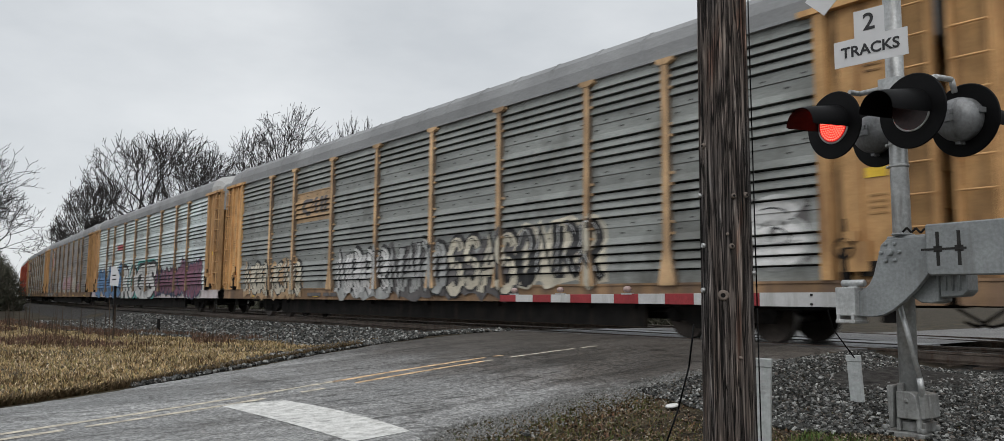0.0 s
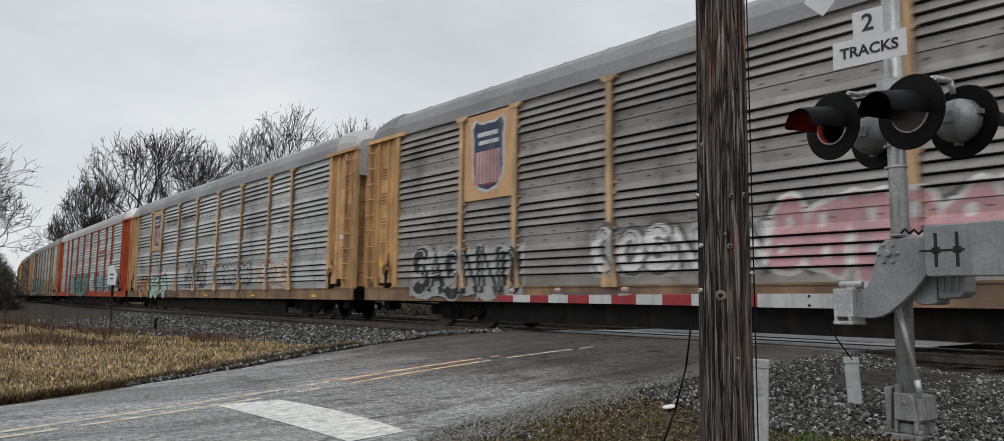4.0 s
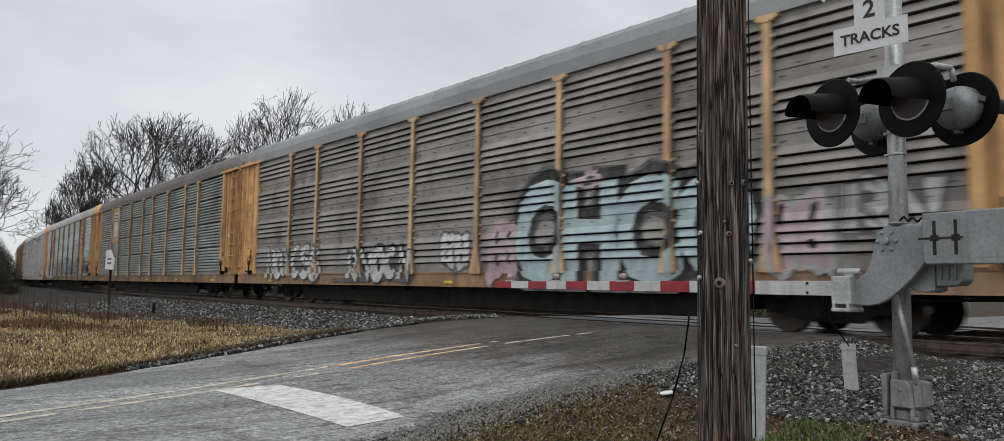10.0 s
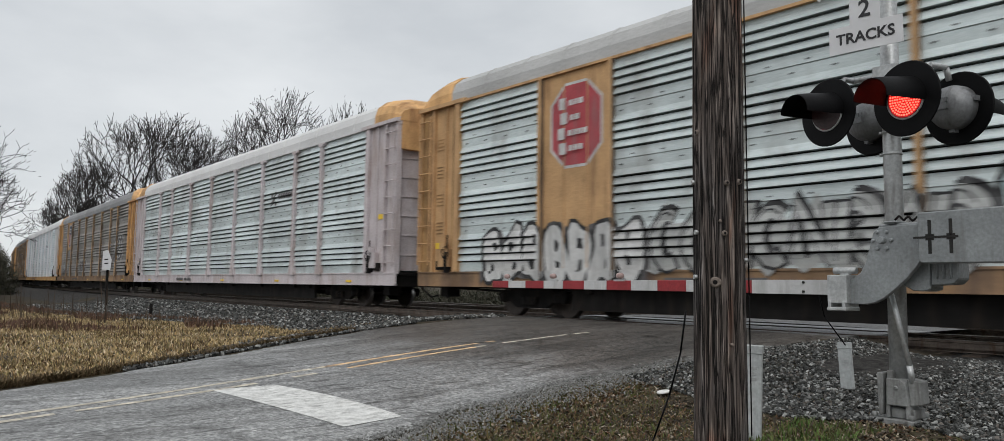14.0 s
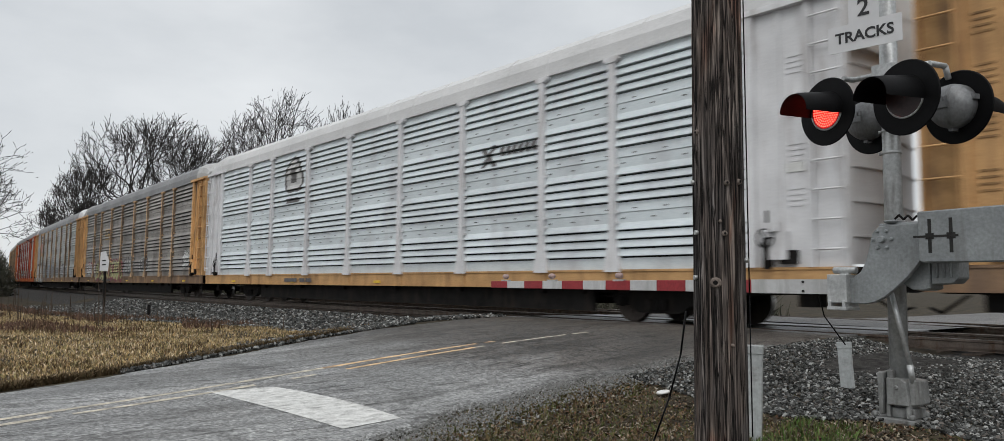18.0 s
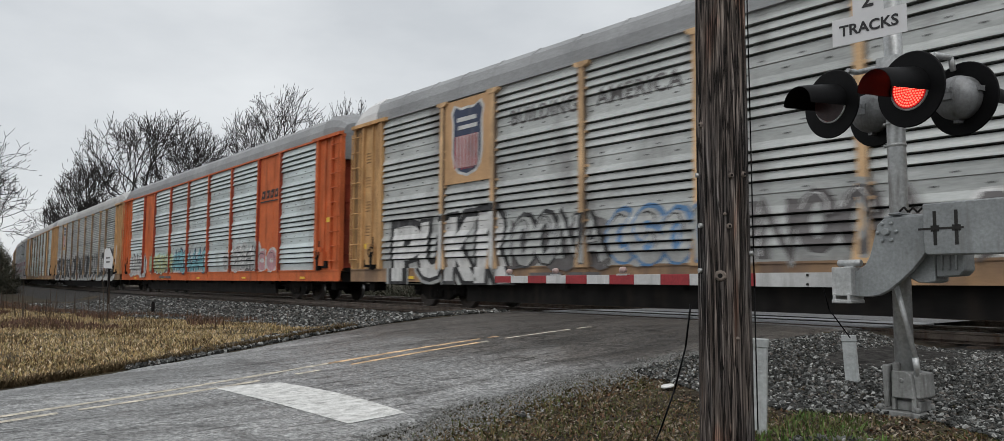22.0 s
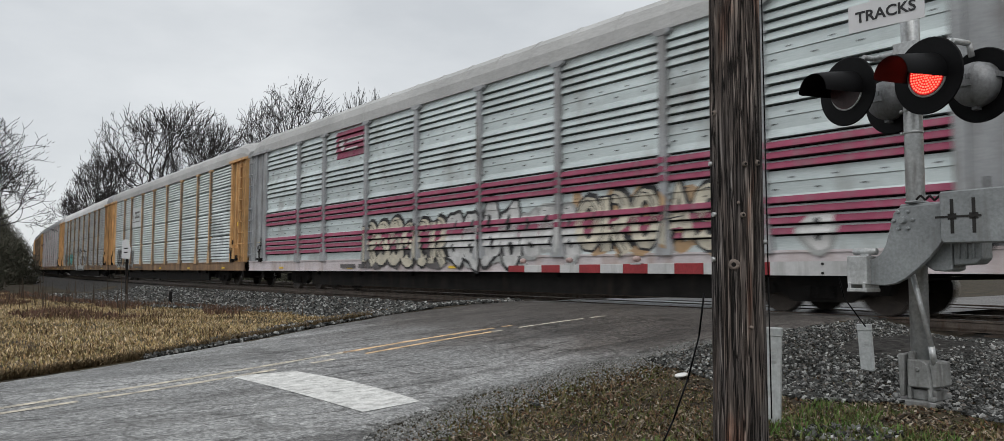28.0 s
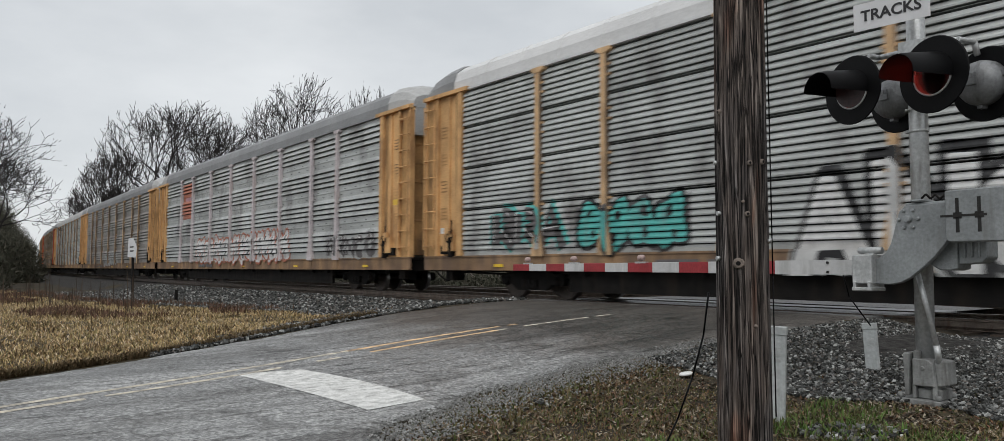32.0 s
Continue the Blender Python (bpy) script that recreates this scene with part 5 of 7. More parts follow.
# panel sheet, sheet colour, end, post, sill, roof, cap, post kind, solid panels, emblem, spray pieces
Y = YEL
TRAIN = {
    -1: ("a", DRK, YEL, YEL, YEL, GRY, GRY, "flared", (), "", []),
    0: ("a", "green", YEL, YEL, YEL, GRY, GRY, "flared", (), "amber_box", [(-11.6, -6.5, 0.65, 2.1, 4, "cream", "black"), (-3.9, -0.7, 0.7, 2.3, 4, "white", "black"), (-0.7, 2.1, 0.7, 2.3, 4, "grey", "black"), (2.2, 4.9, 0.7, 2.4, 3, "cream", "black"), (4.9, 7.6, 0.95, 2.5, 3, "black", "cream"), (10.9, 11.9, 1.3, 2.4, 1, "white", "grey")]),
    1: ("a", "light", TAN, YEL, WHT, GRY, "light", "flared", (), "red_small", [(-12.3, -4.3, 0.7, 2.5, -5, "blue", "navy"), (-4.15, 3.4, 0.75, 2.35, "ROGIS", "white", "black"), (3.6, 8.2, 0.7, 2.3, 3, "magenta", "black"), (8.0, 11.6, 0.7, 2.5, 3, "magenta", "navy")]),
    2: ("a", DRK, YEL, YEL, YEL, GRY, GRY, "flared", (), "shield", [(-11.4, -7, 0.7, 2.1, 3, "black", "grey"), (-4.8, -0.8, 1.2, 2.2, 4, "white", "smoke"), (-0.9, 4.6, 1.15, 2.4, 5, "pink", "white"), (4.7, 7.3, 1.1, 2.2, 3, "cream", "white"), (7.3, 9.0, 1.1, 1.8, 2, "pink", "smoke")]),
    3: ("a", "mid", TAN, YEL, YEL, GRY, "light", "flared", (), "shield", [(-11.9, -9.0, 0.65, 1.7, 3, "orange", "black"), (-9.0, -6.0, 0.65, 1.7, 3, "mint", "black"), (-2.9, 0.0, 1.1, 2.3, 3, "grey", "smoke"), (1.5, 5.5, 1.2, 2.1, 4, "grey", "smoke"), (6.2, 9.0, 1.1, 2.0, 3, "cream", "pink")]),
    4: ("a", "light", RED, RED, RED, "light", WHT, "flared", (), "red_bar", [(-8.3, -4.0, 0.7, 2.3, 4, "mint", "black"), (-4.0, 0.6, 0.7, 2.4, 3, "teal", "black"), (3.6, 11.2, 0.95, 2.2, 4, "cyan", "sky"), (3.3, 5.0, 1.2, 2.3, 2, "navy", "orange"), (10.4, 12.0, 1.1, 2.3, 2, "black", "brick")]),
    5: ("a", "light", TAN, TAN, TAN, GRY, DRK, "thin", (1, 7), "octagons", [(-11.7, -4.0, 0.75, 2.25, "SADU", "sky", "black"), (-3.1, 3.5, 0.7, 2.3, 5, "mint", "black"), (4.5, 10.5, 0.85, 2.1, 5, "orange", "black")]),
    6: ("a", DRK, YEL, YEL, YEL, GRY, GRY, "flared", (), "", [(-11.2, -6.9, 0.75, 2.0, 4, "white", "smoke"), (-5.0, -1.4, 0.75, 1.8, 3, "white", "black"), (-0.1, 1.1, 1.1, 2.1, 1, "white", "smoke"), (1.9, 2.9, 0.85, 2.2, 2, "rose", "rose"), (4.6, 5.6, 2.75, 3.05, 1, "rose", "rose"), (9.1, 10.2, 0.95, 2.3, 2, "rose", "grey"), (2.9, 8.9, 0.95, 2.85, "CHCO", "sky", "black"), (10.5, 11.8, 1.4, 2.4, 2, "grey", "smoke")]),
    7: ("c", "green", YEL, YEL, YEL, DRK, DRK, "bolted", (), "faded_shield", []),
    8: ("a", "light", TAN, TAN, TAN, "light", YEL, "thin", (1, 7), "octagons", [(-11.2, -6.4, 0.75, 2.0, 4, "white", "black"), (-6.2, -0.6, 0.95, 2.2, 6, "grey", "black"), (-0.4, 2.0, 1.1, 2.5, 2, "sky", "black"), (2.2, 7.8, 0.9, 2.2, 5, "grey", "black"), (9.4, 11.8, 1.05, 2.2, 3, "black", "white")]),
    9: ("a", "light", "pink_white", "pink_white", "pink_white", WHT, YEL, "flared", (), "cross", []),
    10: ("a", DRK, YEL, YEL, YEL, GRY, YEL, "flared", (), "shield", [(-11.1, -8.7, 1.3, 2.2, 2, "grey", "smoke"), (-3.6, -0.9, 1.3, 2.2, 3, "smoke", "white"), (8.4, 10.7, 1.9, 3.5, 4, "smoke", "white")]),
    11: ("a", WHT, WHT, WHT, YEL, WHT, WHT, "flared", (), "cross_ring", []),
    12: ("a", DRK, YEL, YEL, YEL, GRY, "light", "flared", (), "amber_strokes", [(-11.3, -8.7, 1.1, 2.0, 3, "white", "maroon"), (-8.4, -5.0, 0.75, 2.1, 3, "lime", "black"), (-4.6, -1.0, 0.75, 2.1, 3, "lime", "maroon"), (-0.7, 1.6, 1.2, 2.1, 3, "grey", "smoke"), (3.1, 4.8, 1.3, 2.0, 2, "smoke", "grey"), (11.0, 11.9, 1.4, 2.2, 2, "white", "grey")]),
    13: ("a", "mid", YEL, YEL, YEL, GRY, WHT, "flared", (), "shield", [(-11.5, -6.6, 0.8, 2.2, "PUKR", "white", "black"), (-6.5, -3.7, 0.95, 2.2, 3, "grey", "black"), (-3.6, -1.0, 1.0, 2.1, 1, "grey", "blue"), (-1.0, 2.4, 1.0, 2.2, 3, "smoke", "grey"), (3.0, 4.8, 1.0, 2.0, 2, "smoke", "white"), (4.8, 7.6, 1.1, 2.1, 3, "white", "black")]),
    14: ("a", "light", ORG, ORG, ORG, GRY, GRY, "thin", (1, 7), "black_strokes", [(-11.9, -8.7, 0.8, 2.1, 3, "white", "black"), (-8.0, -3.8, 1.0, 2.0, 3, "lime", "mint"), (-3.7, 1.4, 0.95, 2.1, 4, "cyan", "navy"), (3.4, 5.0, 1.1, 1.7, 2, "grey", "white"), (4.7, 7.4, 1.05, 2.1, 3, "grey", "white"), (7.2, 9.0, 1.05, 1.75, 2, "pink", "white")]),
    15: ("b", "mid", TAN, YEL, YEL, "light", "light", "bolted", (), "shield", [(-12.1, -4.5, 0.85, 2.3, "25 YEARS", "black", "white"), (-4.0, -1.2, 0.85, 2.35, "OF", "black", "white"), (-0.8, 5.0, 0.85, 2.4, "MAKING", "black", "white"), (5.4, 12.2, 0.9, 2.5, "U LOOK!!", "black", "white")]),
    16: ("a", "light", TAN, TAN, TAN, "light", GRY, "thin", (1, 7), "", [(-11.6, -8.9, 1.0, 2.3, 3, "cream", "grey"), (-8.9, -7.0, 1.0, 2.2, 2, "white", "cream"), (-3.0, 2.0, 0.9, 2.1, 5, "white", "mint")]),
    17: ("a", "light", GRY, GRY, WHT, "light", "light", "flared", (), "maroon_sign", [(-4.4, 0.0, 0.75, 2.2, 4, "cream", "black"), (0.0, 3.0, 0.75, 2.3, 3, "white", "black"), (3.0, 4.9, 1.0, 2.1, 2, "white", "grey"), (4.8, 8.6, 1.0, 2.4, 4, "cream", "black"), (9.9, 10.5, 1.05, 1.7, 1, "white", "grey")]),
    18: ("b", "blue", YEL, YEL, YEL, "light", "light", "flared", (), "white_box", [(-11.3, -6.5, 0.8, 2.1, 4, "black", "grey")]),
    19: ("b", "mid", YEL, YEL, YEL, WHT, GRY, "bolted", (), "", [(-10.9, -8.4, 1.1, 2.1, 2, "smoke", "teal"), (-8.0, -5.2, 1.1, 2.1, 3, "teal", "black"), (-3.1, 2.3, 0.68, 2.2, "ANOS", "white", "black"), (2.9, 3.9, 1.2, 1.7, 1, "smoke", "smoke"), (5.6, 11.5, 1.05, 2.3, 5, "white", "grey")]),
    20: ("a", "mid", YEL, "pink_white", YEL, GRY, "light", "flared", (), "red_block", [(-6.5, -0.3, 0.95, 2.1, 5, "white", "brick"), (-0.2, 5.2, 0.95, 2.2, 5, "white", "brick"), (8.5, 11.9, 1.05, 1.8, 2, "smoke", "grey")]),
    21: ("a", DRK, YEL, YEL, YEL, GRY, "light", "flared", (), "", [(-3, 2, 0.9, 1.9, 5, "grey", "white")]),
    22: ("b", "mid", YEL, YEL, YEL, "light", GRY, "flared", (), "shield", []),
    23: ("a", DRK, RED, YEL, YEL, GRY, GRY, "flared", (), "", [(-8, 0, 0.9, 2, 6, "grey", "black")]),
    24: ("a", DRK, YEL, YEL, YEL, GRY, GRY, "flared", (), "", []),
    25: ("a", "mid", TAN, TAN, TAN, GRY, GRY, "thin", (1, 7), "", []),
    26: ("a", DRK, YEL, YEL, YEL, DRK, GRY, "flared", (), "", []),
    27: ("a", DRK, YEL, YEL, YEL, GRY, GRY, "flared", (), "", []),
}
WORDS = {DRK: "weathered brown-grey", "mid": "dull grey", "light": "light silver-grey", WHT: "white", "green": "grey-green", "blue": "pale blue-grey"}
CARS, WHEELS = {}, []


def car_carrier(k, spec):
    sheet, tone, end, post, sill, roof, cap, post_kind, solids, mark, sprays = spec
    post = "post_yellow" if post == YEL else post
    sill = {YEL: "rusty", TAN: "rusty", WHT: "pink_white"}.get(sill, sill) if k != 11 else sill
    # darker paints put shade on the post sides; door_red also serves the doors
    flank = {"post_yellow": "post_flank_shade", TAN: "post_flank_shade", RED: "door_red", ORG: "door_red"}.get(post, post)
    kinds = ["solid" if i in solids else sheet for i in range(9)]
    label = "%s louvred car-carrier wagon with %s ends%s" % (WORDS[tone], end.replace("_", "-"), " and graffiti" if sprays else "")
    car = holder("autorack_wagon", None, label, "railway wagon", "train of car carriers")
    CARS[k] = car
    piece("underframe", "under", car, under_mat)
    piece("side_sill", "sill", car, PAINT[sill])
    for i in range(9):
        tone_i = PAINT[end] if kinds[i] == "solid" else PANEL[tone]
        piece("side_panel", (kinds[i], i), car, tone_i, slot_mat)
    piece("side_panel", "far", car, PANEL[tone])
    for x in CLOSE_POSTS if sheet == "c" else POSTS:
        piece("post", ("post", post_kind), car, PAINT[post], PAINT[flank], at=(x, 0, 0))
    piece("roof", "roof", car, ROOF[roof])
    piece("top_rail", "top", car, ROOF[roof] if post_kind != "thin" else PAINT[end])
    for sx in (-1, 1):
        cap_m = ROOF[cap] if cap in ROOF else PAINT[cap]
        piece("roof_cap", ("cap", sx), car, cap_m)
        # door_brown here also paints the shade behind the ladder
        plate = piece("end_plate", ("end", sx), car, PAINT[end], PAINT["door_brown" if end in (YEL, TAN) else end])
        piece("ladder", ("ladder", sx), plate, PAINT[end])
        door = "door_brown" if end == YEL or (end == TAN and post_kind != "thin") else "door_grey" if end == TAN else "door_red" if end in (RED, ORG) else end
        piece("end_door", ("door", sx), car, PAINT[door])
        piece("header", ("header", sx), car, PAINT[end])
        piece("coupler", ("coupler", sx), car, under_mat)
        truck = piece("truck", "truck", car, under_mat, at=(sx * 10.0, 0, 0))
        for ax in (-0.89, 0.89):
            ws = piece("wheelset", "wheelset", truck, wheel_mat, tread_mat)
            ws.matrix_parent_inverse = Matrix.Translation((ax, 0, 0.42))
            WHEELS.append(ws)
    for x in (-11, -5.6, 0, 5.6, 11):
        piece("reflector", "reflector", car, reflect_mat, at=(x + 0.3, 0, 0), label="yellow reflective strip")
    for sx in (-1, 1):
        piece("placard", ("placard", sx), car, plate_mat if k % 4 == 3 else reflect_mat, label="small rectangular notice plate")
        piece("latch_gear", ("latch", sx), car, under_mat, label="dark latch and brake gear")
    bays = side_bays(kinds, post_kind)
    if mark:
        logo(car, mark, bays)
    if k in (3, 13):
        slogan(car, bays)
    if k == 17:
        stripes = [(rect(-12.2, 12.2, z, z + 0.11), "rosewood") for z in (1.285, 1.457, 1.629, 1.801, 2.37, 2.542, 2.714)]
        decal(car, "stripe", stripes, bays, "maroon stripes along the louvres")
    decal(car, "stencil", [(rect(-5.9, -4.9, 0.76, 0.88), "smoke"), (rect(-4.7, -3.8, 0.76, 0.88), "smoke")], bays, "dark stencilled bars on the sill")
    for j, g in enumerate(sprays):
        graffiti(car, g, bays, k * 17 + j)
    return car


for k, spec in TRAIN.items():
    car_carrier(k, spec)

# ---- crossing signal with gate ----
galv = mat("galvanised_steel", (0.46, 0.47, 0.47), 0.4, 0.5, vary=0.16, scale=5, fine=40, bump=0.05, dirt=(0.26, 0.25, 0.24), dirt_amount=0.25)
cast = mat("grey_casting", (0.25, 0.265, 0.27), 0.5, 0.25, vary=0.15, scale=4, fine=45, bump=0.1, dirt=(0.17, 0.17, 0.165), dirt_amount=0.3)
box_grey = mat("weathered_casting", (0.24, 0.245, 0.24), 0.55, 0.2, vary=0.3, scale=7, fine=45, bump=0.15, dirt=(0.08, 0.075, 0.07), dirt_amount=0.45)
black_paint = mat("black_enamel", (0.0035, 0.0035, 0.004), 0.55, spec=0.12, vary=0.3, scale=6, fine=50, bump=0.04)
sign_white = mat("sign_sheeting", (0.6, 0.6, 0.61), 0.5, vary=0.05, scale=2, fine=8, grit=0.08, bump=0.02)
sign_black = mat("sign_letters", (0.02, 0.02, 0.022), 0.5, vary=0.1)
arm_white = mat("arm_white", (0.5, 0.5, 0.5), 0.5, vary=0.1, scale=3, grit=0.12, dirt=(0.36, 0.36, 0.35), dirt_amount=0.3)
arm_red = mat("arm_red", (0.27, 0.024, 0.03), 0.5, vary=0.12, scale=6)
led_on = glow("led_red_lit", (1.0, 0.12, 0.08), 2.0)
led_off = mat("led_dark", (0.035, 0.012, 0.012), 0.35, vary=0.2, scale=20)
lamp_off = mat("lamp_red_dull", (0.38, 0.27, 0.25), 0.3, vary=0.1)

MX, MY, MZ = -2.6, 6.4, -0.33
FACE_A = -16.8  # the heads face down the road
signal = holder("crossing_signal", Matrix.Translation((MX, MY, MZ)), "grey steel railway crossing signal with flashing red lights and lowered gate", "crossing signal")


def spart(name, bm, m, label="", bevel=0.0, parent=None):
    return part(name, bm, m, parent or signal, label, bevel)


bm = bmesh.new()
tube(bm, (0, 0, 0.0), (0, 0, 4.4), 0.07, n=20)
spart("mast", bm, galv, "galvanised steel pipe mast")
for z in (2.12, 2.3):
    bm = bmesh.new()
    lathe(bm, [(0.07, z), (0.075, z), (0.075, z + 0.022), (0.07, z + 0.022)], 18, "z")
    tube(bm, (-0.09, -0.03, z + 0.01), (-0.07, -0.02, z + 0.01), 0.014, n=6)
    spart("clamp", bm, galv, "thin steel band round the mast")
bm = bmesh.new()
box(bm, -0.17, 0.17, -0.17, 0.17, -0.03, 0.02)
for sx in (-1, 1):
    for sy in (-1, 1):
        tube(bm, (sx * 0.14, sy * 0.14, 0.02), (sx * 0.14, sy * 0.14, 0.06), 0.025, n=6)
box(bm, -0.03, 0.15, -0.1, 0.1, 0.02, 0.1)
spart("base_plate", bm, box_grey, "", 0.008)
bm = bmesh.new()
prism(bm, [(-0.1, 0.04), (-0.075, 0.04), (-0.06, 0.37), (-0.11, 0.37)], -0.16, 0.02)
prism(bm, [(-0.05, 0.12), (0.12, 0.12), (0.1, 0.3), (0.06, 0.33), (-0.05, 0.33)], -0.14, 0.08)
prism(bm, [(0.115, 0.12), (0.2, 0.14), (0.19, 0.32), (0.095, 0.33)], -0.1, 0.06)
prism(bm, [(-0.05, 0.3), (0.0, 0.3), (0.0, 0.39), (-0.05, 0.39)], -0.12, 0.02)
for x0, x1 in ((-0.06, -0.03), (0.09, 0.12)):
    box(bm, x0, x1, -0.13, 0.06, 0.02, 0.13)
tube(bm, (0.03, -0.14, 0.26), (0.03, -0.155, 0.26), 0.02, n=8)
spart("junction_box", bm, box_grey, "grey cast junction box at the foot", 0.012)
bm = bmesh.new()
tube(bm, (-0.02, -0.11, 1.1), (0.12, -0.1, 0.44), 0.022, n=8)
tube(bm, (0.12, -0.1, 0.44), (0.13, -0.08, 0.3), 0.025, n=8)
spart("conduit", bm, galv, "bent conduit pipe beside the mast")

# crossarm and four lamp heads
HEAD_Z = 2.17 - MZ
turn = Matrix.Rotation(radians(FACE_A), 4, "Z")
tilt = turn @ Matrix.Rotation(radians(3.5), 4, "Y")
bm = bmesh.new()
for a, b in (((-0.36, -0.02, 0.3), (0.36, -0.02, 0.3)), ((-0.36, -0.02, 0.3), (-0.36, -0.14, 0.3)), ((0.36, -0.02, 0.3), (0.36, 0.16, 0.3)), ((0.36, 0.16, 0.3), (0.36, 0.2, 0.2))):
    tube(bm, tilt @ Vector(a) + Vector((0, 0, HEAD_Z)), tilt @ Vector(b) + Vector((0, 0, HEAD_Z)), 0.024, n=10)
box(bm, -0.1, 0.1, -0.1, 0.1, HEAD_Z + 0.24, HEAD_Z + 0.36)
spart("crossarm", bm, galv, "", 0.004)


def lamp_head(x, y, back, drop=0.0):
    """One head: black background disc, housing behind it, hood, and the round lens, which turns."""
    m = Matrix.Translation((0, 0, HEAD_Z)) @ tilt @ Matrix.Translation((x, y, drop)) @ Matrix.Rotation(math.pi if back else 0, 4, "Z")
    bm = bmesh.new()
    lathe(bm, [(0.16, 0.012), (0.16, -0.004), (0.283, -0.004), (0.29, 0.004), (0.283, 0.012), (0.16, 0.012)], 40, "y")
    for fc in bm.faces:
        fc.smooth = False
    disc = spart("lamp_head", bm, black_paint, "round black signal light head")
    disc.matrix_local = m
    bm = bmesh.new()
    lathe(bm, [(0.16, 0.012), (0.175, 0.02), (0.172, 0.09), (0.15, 0.15), (0.09, 0.185), (0.0, 0.195)], 28, "y")
    box(bm, -0.05, 0.05, 0.185, 0.2, -0.025, 0.025)
    for a in (0.3, 2.84, 4.71):
        box(bm, 0.175 * math.cos(a) - 0.02, 0.175 * math.cos(a) + 0.02, 0.02, 0.08, 0.175 * math.sin(a) - 0.02, 0.175 * math.sin(a) + 0.02)
    for i in range(3):
        box(bm, -0.045 + i * 0.035, -0.025 + i * 0.035, 0.19, 0.2, 0.03, 0.065)
    tie(bm)
    spart("housing", bm, mat("lamp_housing", (0.2, 0.205, 0.21), 0.42, 0.2, vary=0.15, scale=8, dirt=(0.11, 0.11, 0.11), dirt_amount=0.3), "dark grey domed lamp housing", 0, disc)
    bm = bmesh.new()
    n, rings = 18, []
    for d, r, turn_k in ((-0.004, 0.17, 0.56), (-0.12, 0.166, 0.55), (-0.24, 0.162, 0.53), (-0.34, 0.156, 0.52), (-0.38, 0.148, 0.5)):
        half = math.pi * turn_k
        rings.append([(r * math.sin(-half + 2 * half * i / n), d, r * math.cos(-half + 2 * half * i / n) + 0.1 * d) for i in range(n + 1)])
    for off in (0, 1):
        vs = [[bm.verts.new((p[0] * (1 - 0.03 * off), p[1], p[2] * (1 - 0.03 * off))) for p in r] for r in rings]
        for a, b in zip(vs, vs[1:]):
            for i in range(n):
                bm.faces.new((a[i], a[i + 1], b[i + 1], b[i])).smooth = True
    spart("hood", bm, black_paint, "black visor over the lens", 0, disc)
    bm = bmesh.new()
    lathe(bm, [(0.15, -0.012), (0.162, -0.012), (0.162, 0.0), (0.15, 0.0)], 32, "y")
    spart("lens_ring", bm, galv, "thin pale lens ring", 0, disc)
    bm = bmesh.new()
    rings = lathe(bm, [(0.0005, -0.012), (0.146, -0.012)], 28, "y", mi=0)
    lathe(bm, [(0.146, -0.012), (0.146, 0.012)], 28, "y", mi=1)
    lathe(bm, [(0.146, 0.012), (0.0005, 0.012)], 28, "y", mi=1)
    for i in range(7):
        for j in range(max(1, i * 6)):
            a = 2 * math.pi * j / max(1, i * 6)
            lathe(bm, [(0.0075, -0.0125), (0.0075, -0.017), (0.0003, -0.018)], 6, "y", (i * 0.021 * math.cos(a), 0, i * 0.021 * math.sin(a)), 2)
    lens = spart("lens", bm, [glow("led_base", (0.6, 0.008, 0.01), 0.3), led_off, led_on], "round cluster of red light-emitting diodes", 0, disc)
    return lens


LENS = [lamp_head(-0.375, -0.3, False), lamp_head(0.375, -0.3, False)]
for xx, drop in ((-0.375, -0.03), (0.415, -0.025)):
    rear = lamp_head(xx, 0.24, True, drop)
    rear.rotation_euler = (0, 0, math.pi)

# sign: number of tracks, below the crossed boards
SIGN = Matrix.Translation((0, 0, 0)) @ turn


def board(name, pts, y, z, label, thick=0.006, slant=0.0):
    bm = bmesh.new()
    prism(bm, pts, -thick, 0)
    ob = spart(name, bm, sign_white, label)
    ob.matrix_local = Matrix.Translation((0, 0, z)) @ turn @ Matrix.Translation((0, y, 0)) @ Matrix.Rotation(radians(20), 4, "Z") @ Matrix.Rotation(slant, 4, "Y")
    return ob


def lettering(body, size, x, z, parent, y=-0.009):
    cu = bpy.data.curves.new("letters", "FONT")
    cu.body, cu.size, cu.align_x, cu.align_y, cu.extrude, cu.offset, cu.resolution_u = body, size, "CENTER", "CENTER", 0.0012, 0.003, 3
    tmp = bpy.data.objects.new("letters", cu)
    me = bpy.data.meshes.new_from_object(tmp)
    bpy.data.objects.remove(tmp)
    me.transform(Matrix.Translation((x, y, z)) @ Matrix.Rotation(math.pi / 2, 4, "X"))
    me.materials.clear()
    return part("lettering", me, sign_black, parent, "black letters %s" % body)


tracks = board("track_sign", [(-0.29, -0.115), (0.29, -0.115), (0.29, 0.11), (0.12, 0.11), (0.12, 0.335), (-0.12, 0.335), (-0.12, 0.11), (-0.29, 0.11)], -0.27, 2.76 - MZ, "white sign reading 2 TRACKS in black")
lettering("TRACKS", 0.125, 0, -0.003, tracks)
lettering("2", 0.2, 0, 0.22, tracks)
for s in (-1, 1):
    blade = board("crossbuck_blade", [(-0.61, -0.115), (0.61, -0.115), (0.61, 0.115), (-0.61, 0.115)], -0.29 - 0.012 * (s > 0), 3.64 - MZ, "white reflective crossing board", slant=s * math.pi / 4)
    lettering("RAIL  ROAD" if s < 0 else "CROSSING", 0.17, 0, 0, blade)

